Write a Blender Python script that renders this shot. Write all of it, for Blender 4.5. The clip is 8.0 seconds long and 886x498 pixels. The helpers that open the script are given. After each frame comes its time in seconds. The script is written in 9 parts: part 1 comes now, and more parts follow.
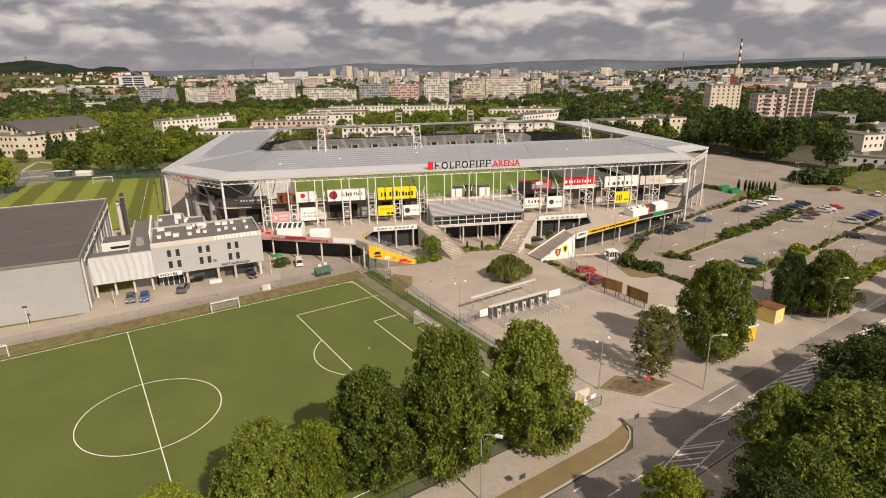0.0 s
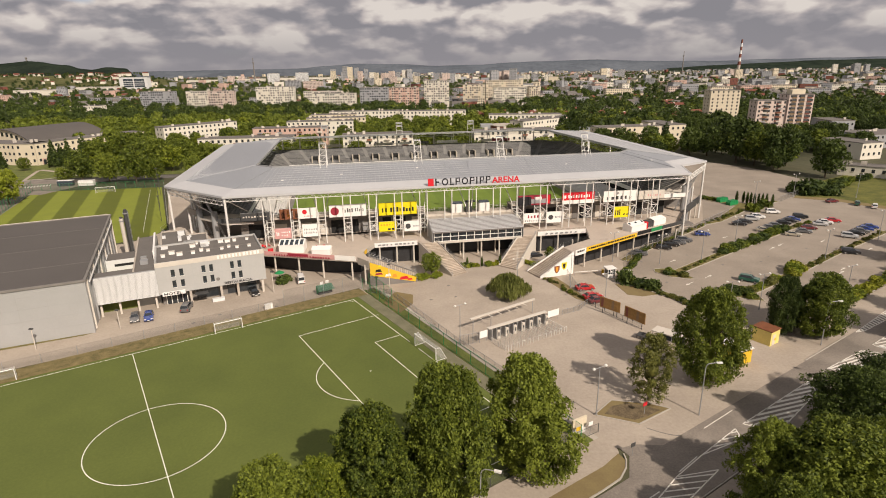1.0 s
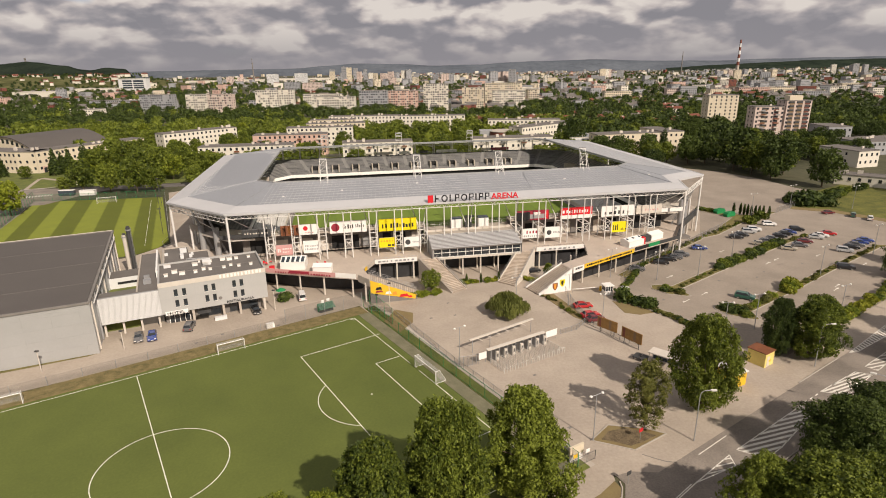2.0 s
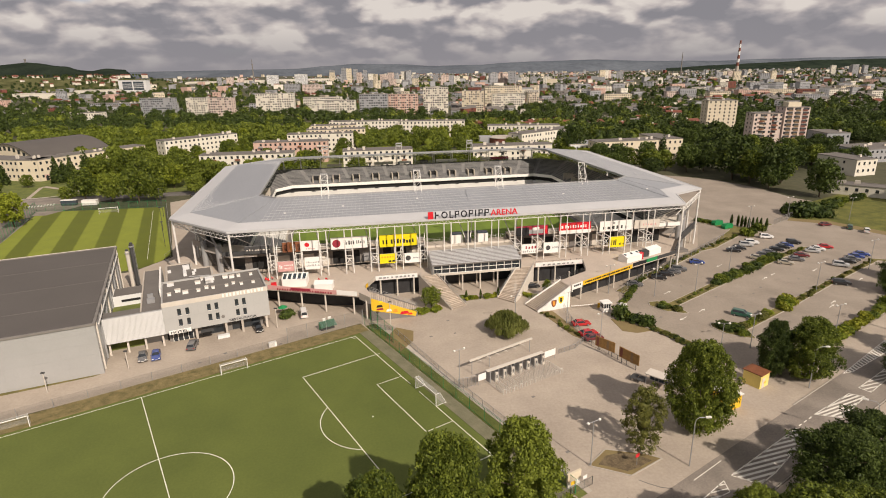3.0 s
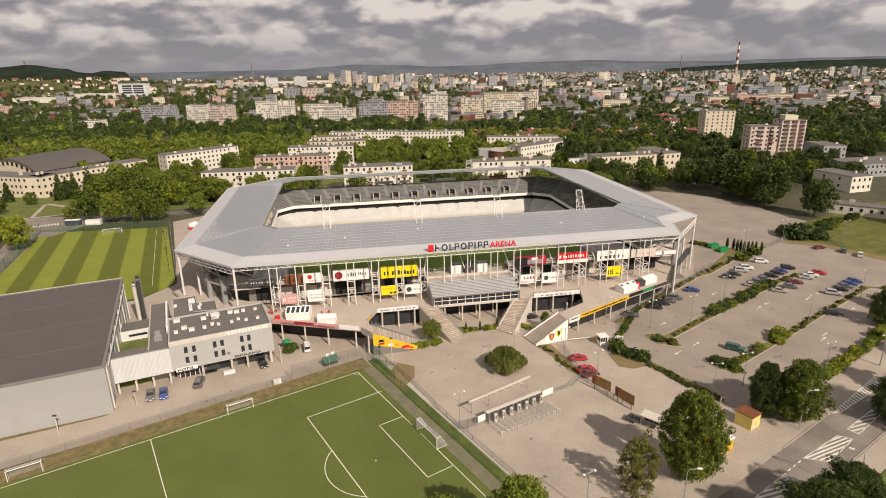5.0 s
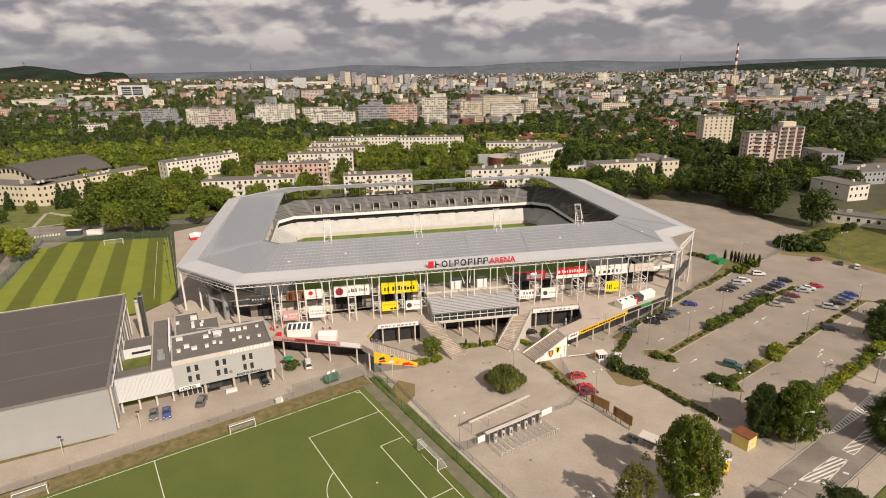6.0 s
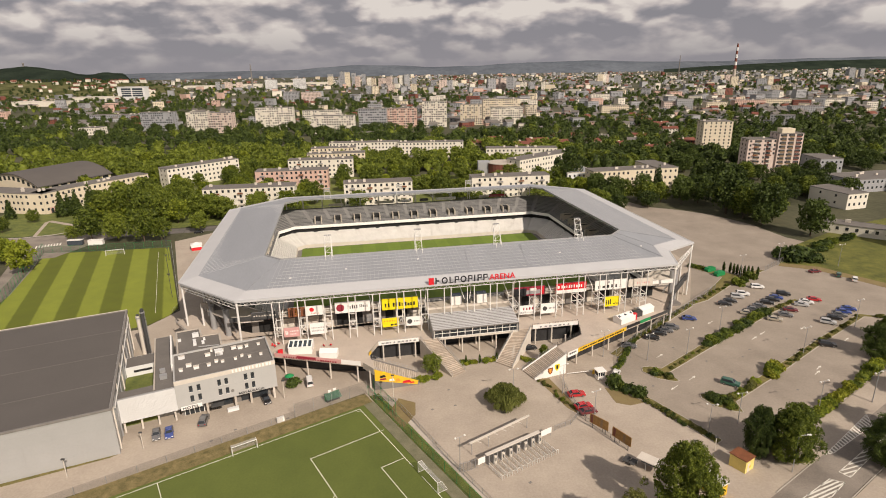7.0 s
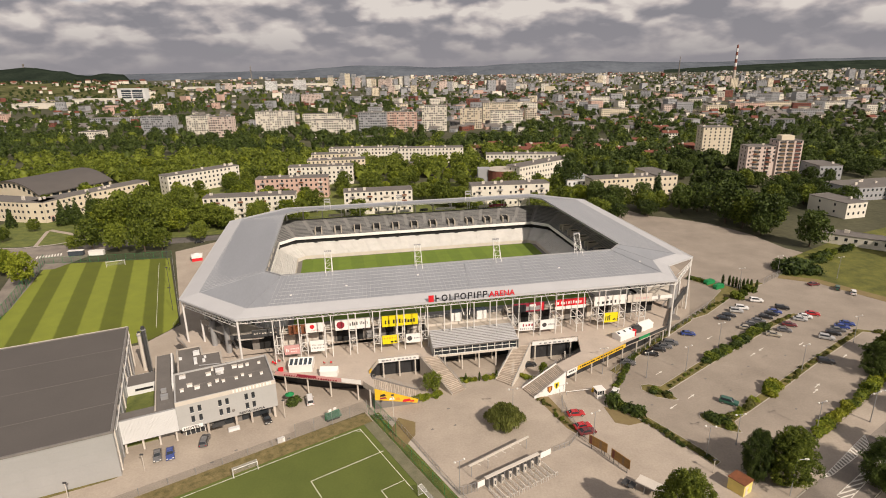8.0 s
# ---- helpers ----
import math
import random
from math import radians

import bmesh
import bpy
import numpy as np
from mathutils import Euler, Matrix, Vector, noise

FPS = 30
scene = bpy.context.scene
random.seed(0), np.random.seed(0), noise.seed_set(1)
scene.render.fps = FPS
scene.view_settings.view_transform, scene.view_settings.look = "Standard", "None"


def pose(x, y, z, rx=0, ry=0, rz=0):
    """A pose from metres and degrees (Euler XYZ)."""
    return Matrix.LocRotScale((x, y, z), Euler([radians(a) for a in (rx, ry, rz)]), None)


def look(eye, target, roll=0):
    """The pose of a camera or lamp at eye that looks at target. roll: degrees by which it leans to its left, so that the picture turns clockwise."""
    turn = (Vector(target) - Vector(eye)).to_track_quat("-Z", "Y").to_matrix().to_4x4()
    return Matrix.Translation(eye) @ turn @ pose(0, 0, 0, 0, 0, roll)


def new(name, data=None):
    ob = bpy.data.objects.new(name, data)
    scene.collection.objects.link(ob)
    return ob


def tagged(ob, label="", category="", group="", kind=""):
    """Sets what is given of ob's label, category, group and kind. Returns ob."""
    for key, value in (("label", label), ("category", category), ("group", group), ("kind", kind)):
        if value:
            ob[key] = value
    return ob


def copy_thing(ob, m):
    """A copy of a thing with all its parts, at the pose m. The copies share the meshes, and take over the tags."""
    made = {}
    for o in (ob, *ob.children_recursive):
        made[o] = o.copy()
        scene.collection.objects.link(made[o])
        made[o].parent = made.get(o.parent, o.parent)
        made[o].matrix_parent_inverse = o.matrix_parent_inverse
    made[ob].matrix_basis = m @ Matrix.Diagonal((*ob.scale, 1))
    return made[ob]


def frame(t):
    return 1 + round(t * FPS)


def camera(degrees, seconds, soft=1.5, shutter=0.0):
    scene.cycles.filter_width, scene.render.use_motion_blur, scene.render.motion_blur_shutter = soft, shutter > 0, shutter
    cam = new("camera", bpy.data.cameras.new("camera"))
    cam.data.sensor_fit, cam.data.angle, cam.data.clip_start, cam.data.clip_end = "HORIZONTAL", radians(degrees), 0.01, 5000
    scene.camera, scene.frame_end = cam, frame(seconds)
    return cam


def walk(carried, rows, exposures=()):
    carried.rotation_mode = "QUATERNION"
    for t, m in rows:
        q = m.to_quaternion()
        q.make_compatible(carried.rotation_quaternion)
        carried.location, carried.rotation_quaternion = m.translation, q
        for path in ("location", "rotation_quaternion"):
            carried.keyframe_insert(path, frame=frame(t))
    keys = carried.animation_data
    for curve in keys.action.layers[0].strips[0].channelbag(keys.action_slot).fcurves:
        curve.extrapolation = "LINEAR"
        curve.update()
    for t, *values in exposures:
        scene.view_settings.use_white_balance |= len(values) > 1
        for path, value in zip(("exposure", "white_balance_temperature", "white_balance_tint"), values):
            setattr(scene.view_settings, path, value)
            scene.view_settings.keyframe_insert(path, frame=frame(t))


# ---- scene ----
cam = camera(76.0, 8.0, soft=1.0)
PATH = [
    (0, (-0.06, 1.06, 45.08), (-0.062, 2.965, 44.47), -0.85),
    (0.5, (0.02, 0.975, 47.30), (0.017, 2.88, 46.69), -0.87),
    (1, (0.0, 0.9, 49.62), (-0.003, 2.805, 49.009), -0.87),
    (1.5, (-0.01, 0.83, 51.99), (-0.011, 2.734, 51.378), -0.88),
    (3, (0.041, 0.596, 59.137), (0.041, 2.499, 58.523), -0.91),
    (3.5, (0.069, 0.518, 61.492), (0.07, 2.421, 60.878), -0.92),
    (4, (0.08, 0.445, 63.86), (0.081, 2.348, 63.246), -0.95),
    (4.5, (0.065, 0.39, 66.29), (0.066, 2.293, 65.675), -0.97),
    (6, (-0.08, 0.542, 73.563), (-0.076, 2.444, 72.947), -1.0),
    (6.5, (-0.11, 0.786, 75.999), (-0.105, 2.688, 75.382), -1.0),
    (7, (-0.13, 1.13, 78.50), (-0.125, 3.032, 77.882), -1.0),
    (7.5, (-0.1, 1.581, 80.95), (-0.094, 3.483, 80.332), -1.0),
    (8, (0.0, 2.11, 83.42), (0.005, 4.011, 82.802), -1.0),
]
walk(cam, [(t, look(eye, target, roll)) for t, eye, target, roll in PATH])

# ---- light ----
SUN_AZ, SUN_EL = math.atan2(-0.82, 0.57), radians(38)
sun_way = Vector((math.cos(SUN_EL) * math.cos(SUN_AZ), math.cos(SUN_EL) * math.sin(SUN_AZ), math.sin(SUN_EL)))
sun = new("sun", bpy.data.lights.new("sun", "SUN"))
sun.data.energy, sun.data.angle, sun.data.color = 4.7, radians(0.6), (1.0, 0.865, 0.735)
sun.matrix_world = sun_way.to_track_quat("Z", "Y").to_matrix().to_4x4()
scene.view_settings.exposure = 0.0

world = bpy.data.worlds.new("sky")
scene.world = world
world.use_nodes = True
wn, wl = world.node_tree.nodes, world.node_tree.links
wn.clear()


def wnode(kind, **values):
    n = wn.new(kind)
    for k, v in values.items():
        n.inputs[k].default_value = v
    return n


def wmath(op, a, b=None):
    n = wn.new("ShaderNodeMath")
    n.operation = op
    for i, v in enumerate((a, b)):
        if v is None:
            continue
        if isinstance(v, (int, float)):
            n.inputs[i].default_value = v
        else:
            wl.new(v, n.inputs[i])
    return n.outputs[0]


sky = wn.new("ShaderNodeTexSky")
sky.sky_type, sky.sun_disc = "NISHITA", False
sky.sun_elevation, sky.sun_rotation = SUN_EL, math.pi / 2 - SUN_AZ
sky.dust_density, sky.air_density = 2.0, 1.0
coord = wn.new("ShaderNodeTexCoord")
split = wn.new("ShaderNodeSeparateXYZ")
wl.new(coord.outputs["Generated"], split.inputs[0])
# broken cumulus in long flat banks: lit tops, grey undersides
flat = wn.new("ShaderNodeVectorMath")
flat.operation = "MULTIPLY"
flat.inputs[1].default_value = (1.0, 1.0, 2.3)
wl.new(coord.outputs["Generated"], flat.inputs[0])


def cloud(scale, detail, shift, rough=0.5):
    mv = wn.new("ShaderNodeVectorMath")
    mv.inputs[1].default_value = shift
    wl.new(flat.outputs[0], mv.inputs[0])
    n = wnode("ShaderNodeTexNoise", Scale=scale, Detail=detail, Roughness=rough)
    wl.new(mv.outputs[0], n.inputs["Vector"])
    return n.outputs["Fac"]


thick = cloud(3.2, 3.0, (7.3, 2.2, 0.9))
bank = cloud(8.0, 7.0, (1.3, 4.1, 2.2))
lit = wmath("SUBTRACT", bank, cloud(8.0, 5.0, (1.32, 4.1, 2.2 + 0.035)))
wob = wn.new("ShaderNodeTexNoise")
wob.inputs["Scale"].default_value, wob.inputs["Detail"].default_value = 9.0, 4.0
wl.new(flat.outputs[0], wob.inputs["Vector"])
drift = wn.new("ShaderNodeVectorMath")
drift.operation = "MULTIPLY_ADD"
drift.inputs[1].default_value = (0.16, 0.16, 0.16)
wl.new(wob.outputs["Color"], drift.inputs[0]), wl.new(flat.outputs[0], drift.inputs[2])


def heads(scale, dz):
    """Rounded cloud heads: soft cells, drifted by noise."""
    mv = wn.new("ShaderNodeVectorMath")
    mv.inputs[1].default_value = (2.7, 1.9, 0.35 + dz)
    wl.new(drift.outputs[0], mv.inputs[0])
    n = wn.new("ShaderNodeTexVoronoi")
    n.feature = "SMOOTH_F1"
    n.inputs["Scale"].default_value, n.inputs["Smoothness"].default_value, n.inputs["Detail"].default_value = scale, 0.6, 1.5
    wl.new(mv.outputs[0], n.inputs["Vector"])
    return wmath("SUBTRACT", 1.0, n.outputs["Distance"])


puff = wmath("ADD", wmath("MULTIPLY", wmath("SUBTRACT", heads(8.5, 0.0), heads(8.5, 0.03)), 0.9), wmath("MULTIPLY", heads(8.5, 0.0), 0.36))
shade = wmath("ADD", wmath("ADD", wmath("MULTIPLY", lit, 0.9), puff), wmath("ADD", wmath("MULTIPLY", bank, 1.05), -0.16))
ramp = wn.new("ShaderNodeValToRGB")
wl.new(shade, ramp.inputs[0])
stops = ramp.color_ramp.elements
stops[0].position, stops[0].color = 0.26, (0.37, 0.355, 0.385, 1)
stops[1].position, stops[1].color = 0.78, (1.04, 0.945, 0.87, 1)
for where, c in ((0.38, (0.46, 0.432, 0.455, 1)), (0.47, (0.57, 0.522, 0.53, 1)), (0.58, (0.75, 0.672, 0.65, 1))):
    e = stops.new(where)
    e.color = c
# gaps of blue where the sheet is thin
gap = wn.new("ShaderNodeMapRange")
gap.inputs[1].default_value, gap.inputs[2].default_value = 0.30, 0.36
wl.new(thick, gap.inputs[0])
skyl = wn.new("ShaderNodeVectorMath")
skyl.operation = "MULTIPLY"
skyl.inputs[1].default_value = (0.125, 0.125, 0.15)
wl.new(sky.outputs[0], skyl.inputs[0])
blue = wn.new("ShaderNodeMix")
blue.data_type = "RGBA"
wl.new(gap.outputs[0], blue.inputs[0])
wl.new(skyl.outputs[0], blue.inputs[6])
wl.new(ramp.outputs[0], blue.inputs[7])
low = wn.new("ShaderNodeMapRange")
low.inputs[1].default_value, low.inputs[2].default_value = -0.01, 0.07
wl.new(split.outputs[2], low.inputs[0])
haze = wn.new("ShaderNodeMix")
haze.data_type = "RGBA"
wl.new(low.outputs[0], haze.inputs[0])
haze.inputs[6].default_value = (0.41, 0.385, 0.41, 1)
wl.new(blue.outputs[2], haze.inputs[7])
back = wnode("ShaderNodeBackground", Strength=0.69)
wl.new(haze.outputs[2], back.inputs[0])
wout = wn.new("ShaderNodeOutputWorld")
wl.new(back.outputs[0], wout.inputs[0])


# ---- materials ----
def material(name, col, rough=0.85, var=0.18, size=4.0, grain=0.25, bump=0.0, metal=0.0, spec=0.35, col2=None, stretch=None, rnd=0.0, island=0.0, clear=0.0):
    """A surface with stains of about `size` metres, grain of about `grain` metres, and wear between the two."""
    m = bpy.data.materials.new(name)
    m.use_nodes = True
    n, l = m.node_tree.nodes, m.node_tree.links
    n.clear()
    bsdf, outp = n.new("ShaderNodeBsdfPrincipled"), n.new("ShaderNodeOutputMaterial")
    l.new(bsdf.outputs[0], outp.inputs[0])
    tc = n.new("ShaderNodeTexCoord")
    vec = tc.outputs["Object"]
    if stretch:
        mp = n.new("ShaderNodeMapping")
        mp.inputs["Scale"].default_value = stretch
        l.new(vec, mp.inputs[0])
        vec = mp.outputs[0]
    a, b = n.new("ShaderNodeTexNoise"), n.new("ShaderNodeTexNoise")
    a.inputs["Scale"].default_value, a.inputs["Detail"].default_value, a.inputs["Roughness"].default_value = 1 / size, 5, 0.6
    b.inputs["Scale"].default_value, b.inputs["Detail"].default_value, b.inputs["Roughness"].default_value = 1 / grain, 4, 0.65
    l.new(vec, a.inputs["Vector"]), l.new(vec, b.inputs["Vector"])
    mix = n.new("ShaderNodeMath")
    mix.operation = "MULTIPLY_ADD"
    mix.inputs[1].default_value = 0.6
    sc = n.new("ShaderNodeMath")
    sc.operation = "MULTIPLY"
    sc.inputs[1].default_value = 0.4
    l.new(b.outputs["Fac"], sc.inputs[0])
    l.new(a.outputs["Fac"], mix.inputs[0]), l.new(sc.outputs[0], mix.inputs[2])
    fac = mix.outputs[0]
    for weight, node, sock in ((rnd, "ShaderNodeObjectInfo", "Random"), (island, "ShaderNodeNewGeometry", "Random Per Island")):
        if weight:
            info, sh = n.new(node), n.new("ShaderNodeMath")
            sh.operation = "MULTIPLY_ADD"
            sh.inputs[1].default_value, sh.inputs[2].default_value = weight, -weight / 2
            l.new(info.outputs[sock], sh.inputs[0])
            ad = n.new("ShaderNodeMath")
            l.new(fac, ad.inputs[0]), l.new(sh.outputs[0], ad.inputs[1])
            fac = ad.outputs[0]
    cr = n.new("ShaderNodeValToRGB")
    lo = [c * (1 - var) for c in col]
    hi = [min(1, c * (1 + var)) for c in (col2 or col)]
    cr.color_ramp.elements[0].position, cr.color_ramp.elements[1].position = 0.32, 0.68
    cr.color_ramp.elements[0].color, cr.color_ramp.elements[1].color = (*lo, 1), (*hi, 1)
    l.new(fac, cr.inputs[0])
    l.new(cr.outputs[0], bsdf.inputs["Base Color"])
    rr = n.new("ShaderNodeMapRange")
    rr.inputs[3].default_value, rr.inputs[4].default_value = max(0.02, rough - 0.12), min(1, rough + 0.12)
    l.new(a.outputs["Fac"], rr.inputs[0])
    l.new(rr.outputs[0], bsdf.inputs["Roughness"])
    bsdf.inputs["Metallic"].default_value, bsdf.inputs["Specular IOR Level"].default_value = metal, spec
    bsdf.inputs["Coat Weight"].default_value = clear
    if bump:
        bp = n.new("ShaderNodeBump")
        bp.inputs["Strength"].default_value, bp.inputs["Distance"].default_value = 0.6, bump
        l.new(b.outputs["Fac"], bp.inputs["Height"])
        l.new(bp.outputs[0], bsdf.inputs["Normal"])
    m["bsdf"] = bsdf.name
    return m


def leafy(name, dark, light, rough=0.6):
    """Leaves: colour varies from clump to clump and a little light passes through."""
    m = material(name, dark, rough, 0.25, 3.0, 0.4, col2=light, island=0.30, rnd=0.20, spec=0.25)
    n, l = m.node_tree.nodes, m.node_tree.links
    bsdf = n[m["bsdf"]]
    tr, add = n.new("ShaderNodeBsdfTranslucent"), n.new("ShaderNodeMixShader")
    add.inputs[0].default_value = 0.22
    ramp_ = [x for x in n if x.bl_idname == "ShaderNodeValToRGB"][0]
    l.new(ramp_.outputs[0], tr.inputs[0])
    outp = [x for x in n if x.bl_idname == "ShaderNodeOutputMaterial"][0]
    l.new(bsdf.outputs[0], add.inputs[1]), l.new(tr.outputs[0], add.inputs[2])
    l.new(add.outputs[0], outp.inputs[0])
    return m


def netting(name, col, cover):
    """Wire mesh seen from afar: part thread, part gap."""
    m = material(name, col, 0.7, 0.15, 2.0, 0.3)
    n, l = m.node_tree.nodes, m.node_tree.links
    bsdf = n[m["bsdf"]]
    tr, add = n.new("ShaderNodeBsdfTransparent"), n.new("ShaderNodeMixShader")
    add.inputs[0].default_value = cover
    outp = [x for x in n if x.bl_idname == "ShaderNodeOutputMaterial"][0]
    l.new(tr.outputs[0], add.inputs[1]), l.new(bsdf.outputs[0], add.inputs[2])
    l.new(add.outputs[0], outp.inputs[0])
    return m


def striped(name, col_a, col_b, width, axis=0, rough=0.9, var=0.15, offset=0.0):
    """Mown bands `width` metres wide across the object's own axis."""
    m = material(name, col_a, rough, var, 6.0, 0.4)
    n, l = m.node_tree.nodes, m.node_tree.links
    bsdf = n[m["bsdf"]]
    tc, sp = n.new("ShaderNodeTexCoord"), n.new("ShaderNodeSeparateXYZ")
    l.new(tc.outputs["Object"], sp.inputs[0])
    wob, wm = n.new("ShaderNodeTexNoise"), n.new("ShaderNodeMath")
    wob.inputs["Scale"].default_value = 0.5
    l.new(tc.outputs["Object"], wob.inputs["Vector"])
    wm.operation = "MULTIPLY_ADD"
    wm.inputs[1].default_value = 0.5
    l.new(wob.outputs["Fac"], wm.inputs[0]), l.new(sp.outputs[axis], wm.inputs[2])
    pp = n.new("ShaderNodeMath")
    pp.operation = "MULTIPLY_ADD"
    pp.inputs[1].default_value, pp.inputs[2].default_value = math.pi / width, offset
    l.new(wm.outputs[0], pp.inputs[0])
    sn, st = n.new("ShaderNodeMath"), n.new("ShaderNodeMapRange")
    sn.operation = "SINE"
    l.new(pp.outputs[0], sn.inputs[0])
    st.inputs[1].default_value, st.inputs[2].default_value = -0.15, 0.15
    l.new(sn.outputs[0], st.inputs[0])
    mul = n.new("ShaderNodeMix")
    mul.data_type, mul.blend_type = "RGBA", "MULTIPLY"
    ramp_ = [x for x in n if x.bl_idname == "ShaderNodeValToRGB"][0]
    l.new(st.outputs[0], mul.inputs[0])
    l.new(ramp_.outputs[0], mul.inputs[6])
    mul.inputs[7].default_value = (*[b / a for a, b in zip(col_a, col_b)], 1)
    l.new(mul.outputs[2], bsdf.inputs["Base Color"])
    return m


def glassy(name, col=(0.03, 0.035, 0.04), rough=0.08):
    return material(name, col, rough, 0.3, 1.5, 0.5, spec=0.6)


M = {}
M["ground"] = material("ground", (0.040, 0.050, 0.022), 0.95, 0.4, 60, 3, col2=(0.085, 0.08, 0.045))
M["paving"] = material("paving", (0.37, 0.313, 0.255), 0.9, 0.15, 11, 0.5, bump=0.004, col2=(0.42, 0.36, 0.295))
M["lot"] = material("lot", (0.268, 0.228, 0.186), 0.9, 0.14, 12, 0.5, bump=0.004, col2=(0.325, 0.278, 0.228))
M["asphalt"] = material("asphalt", (0.12, 0.112, 0.105), 0.9, 0.22, 5, 0.3, bump=0.004, col2=(0.16, 0.145, 0.13))
M["asphalt_pale"] = material("asphalt_pale", (0.185, 0.16, 0.138), 0.9, 0.22, 7, 0.3, bump=0.004, col2=(0.27, 0.235, 0.198))
M["paint"] = material("paint", (0.72, 0.69, 0.62), 0.8, 0.15, 1.5, 0.15)
M["kerb"] = material("kerb", (0.42, 0.38, 0.33), 0.9, 0.12, 1.0, 0.1)
M["grass"] = material("grass", (0.10, 0.105, 0.03), 0.95, 0.3, 3, 0.3, bump=0.03, col2=(0.20, 0.16, 0.06))
M["grass_green"] = material("grass_green", (0.085, 0.115, 0.03), 0.95, 0.3, 4, 0.3, bump=0.03, col2=(0.15, 0.165, 0.04))
M["meadow"] = material("meadow", (0.055, 0.075, 0.016), 0.95, 0.35, 6, 0.4, bump=0.05, col2=(0.15, 0.145, 0.032))
M["verge"] = material("verge", (0.105, 0.098, 0.032), 0.95, 0.3, 1.6, 0.2, bump=0.03, col2=(0.215, 0.165, 0.075))
M["soil"] = material("soil", (0.09, 0.065, 0.04), 0.95, 0.35, 1.2, 0.15, bump=0.03, col2=(0.17, 0.13, 0.075))
M["dry"] = material("dry", (0.24, 0.17, 0.085), 0.95, 0.25, 2.5, 0.25, bump=0.02, col2=(0.20, 0.16, 0.07))
M["turf"] = material("turf", (0.092, 0.117, 0.024), 0.85, 0.10, 14, 0.4, col2=(0.120, 0.144, 0.031))
M["turf_worn"] = material("turf_worn", (0.15, 0.15, 0.085), 0.9, 0.25, 2.5, 0.25, col2=(0.19, 0.175, 0.115))
M["turf_line"] = material("turf_line", (0.80, 0.80, 0.68), 0.8, 0.08, 1.5, 0.1)
M["mown"] = striped("mown", (0.205, 0.235, 0.030), (0.108, 0.126, 0.014), 6.6)
M["mown_in"] = striped("mown_in", (0.15, 0.215, 0.03), (0.13, 0.19, 0.027), 5.5)
M["concrete"] = material("concrete", (0.46, 0.41, 0.35), 0.85, 0.14, 3, 0.2, bump=0.005)
M["concrete_pale"] = material("concrete_pale", (0.60, 0.55, 0.48), 0.85, 0.10, 3, 0.2)
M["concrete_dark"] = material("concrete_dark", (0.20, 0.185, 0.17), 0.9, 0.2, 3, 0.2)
M["step"] = material("step", (0.50, 0.425, 0.345), 0.85, 0.22, 0.9, 0.15, rnd=0.35)
# the step colour darkened, to paint the shade line below each tread
M["riser"] = material("riser", (0.33, 0.275, 0.22), 0.9, 0.35, 0.9, 0.15)
M["board_brown"] = material("board_brown", (0.30, 0.17, 0.055), 0.7, 0.25, 0.7, 0.1)
M["deck"] = material("deck", (0.46, 0.39, 0.33), 0.9, 0.10, 7, 0.4, col2=(0.50, 0.43, 0.36))
M["steel_white"] = material("steel_white", (0.74, 0.72, 0.68), 0.45, 0.08, 2, 0.2, spec=0.5)
M["steel_grey"] = material("steel_grey", (0.36, 0.36, 0.36), 0.5, 0.1, 2, 0.2, metal=0.3)
M["steel_dark"] = material("steel_dark", (0.06, 0.06, 0.06), 0.6, 0.2, 2, 0.2)
M["roof_sheet"] = material("roof_sheet", (0.335, 0.35, 0.372), 0.42, 0.09, 7, 0.5, metal=0.25, spec=0.5, col2=(0.35, 0.362, 0.385), stretch=(1, 0.25, 1))
M["roof_strip"] = material("roof_strip", (0.50, 0.50, 0.505), 0.5, 0.06, 8, 0.6, spec=0.5)
M["seat_grey"] = material("seat_grey", (0.125, 0.125, 0.125), 0.5, 0.25, 2, 0.3, island=0.4)
M["seat_pale"] = material("seat_pale", (0.60, 0.585, 0.55), 0.7, 0.1, 3, 0.3)
M["bounce_white"] = material("bounce_white", (0.78, 0.78, 0.76), 0.7, 0.06, 3, 0.3)
M["tier"] = material("tier", (0.25, 0.245, 0.235), 0.85, 0.14, 3, 0.3)
# near-black that paints the shade inside gaps, exits and openings
M["shade_black"] = material("shade_black", (0.02, 0.02, 0.02), 0.9, 0.2, 2, 0.3)
M["glass"] = glassy("glass")
M["undercroft"] = material("undercroft", (0.032, 0.032, 0.034), 0.5, 0.4, 1.5, 0.4, spec=0.4)
M["glass_blue"] = glassy("glass_blue", (0.05, 0.065, 0.08))
M["clad_grey"] = material("clad_grey", (0.40, 0.40, 0.395), 0.5, 0.05, 5, 0.5, metal=0.15)
M["clad_white"] = material("clad_white", (0.69, 0.69, 0.68), 0.6, 0.04, 4, 0.4)
M["clad_hotel"] = material("clad_hotel", (0.43, 0.425, 0.41), 0.7, 0.06, 4, 0.4)
M["felt"] = material("felt", (0.155, 0.142, 0.13), 0.9, 0.16, 5, 0.3)
M["felt_hall"] = material("felt_hall", (0.105, 0.095, 0.088), 0.85, 0.10, 9, 0.4)
M["white"] = material("white", (0.82, 0.80, 0.76), 0.5, 0.04, 2, 0.2)
M["yellow"] = material("yellow", (0.80, 0.66, 0.01), 0.55, 0.06, 2, 0.2)
M["amber"] = material("amber", (0.75, 0.47, 0.03), 0.55, 0.08, 2, 0.2)
M["red"] = material("red", (0.62, 0.02, 0.03), 0.5, 0.08, 2, 0.2)
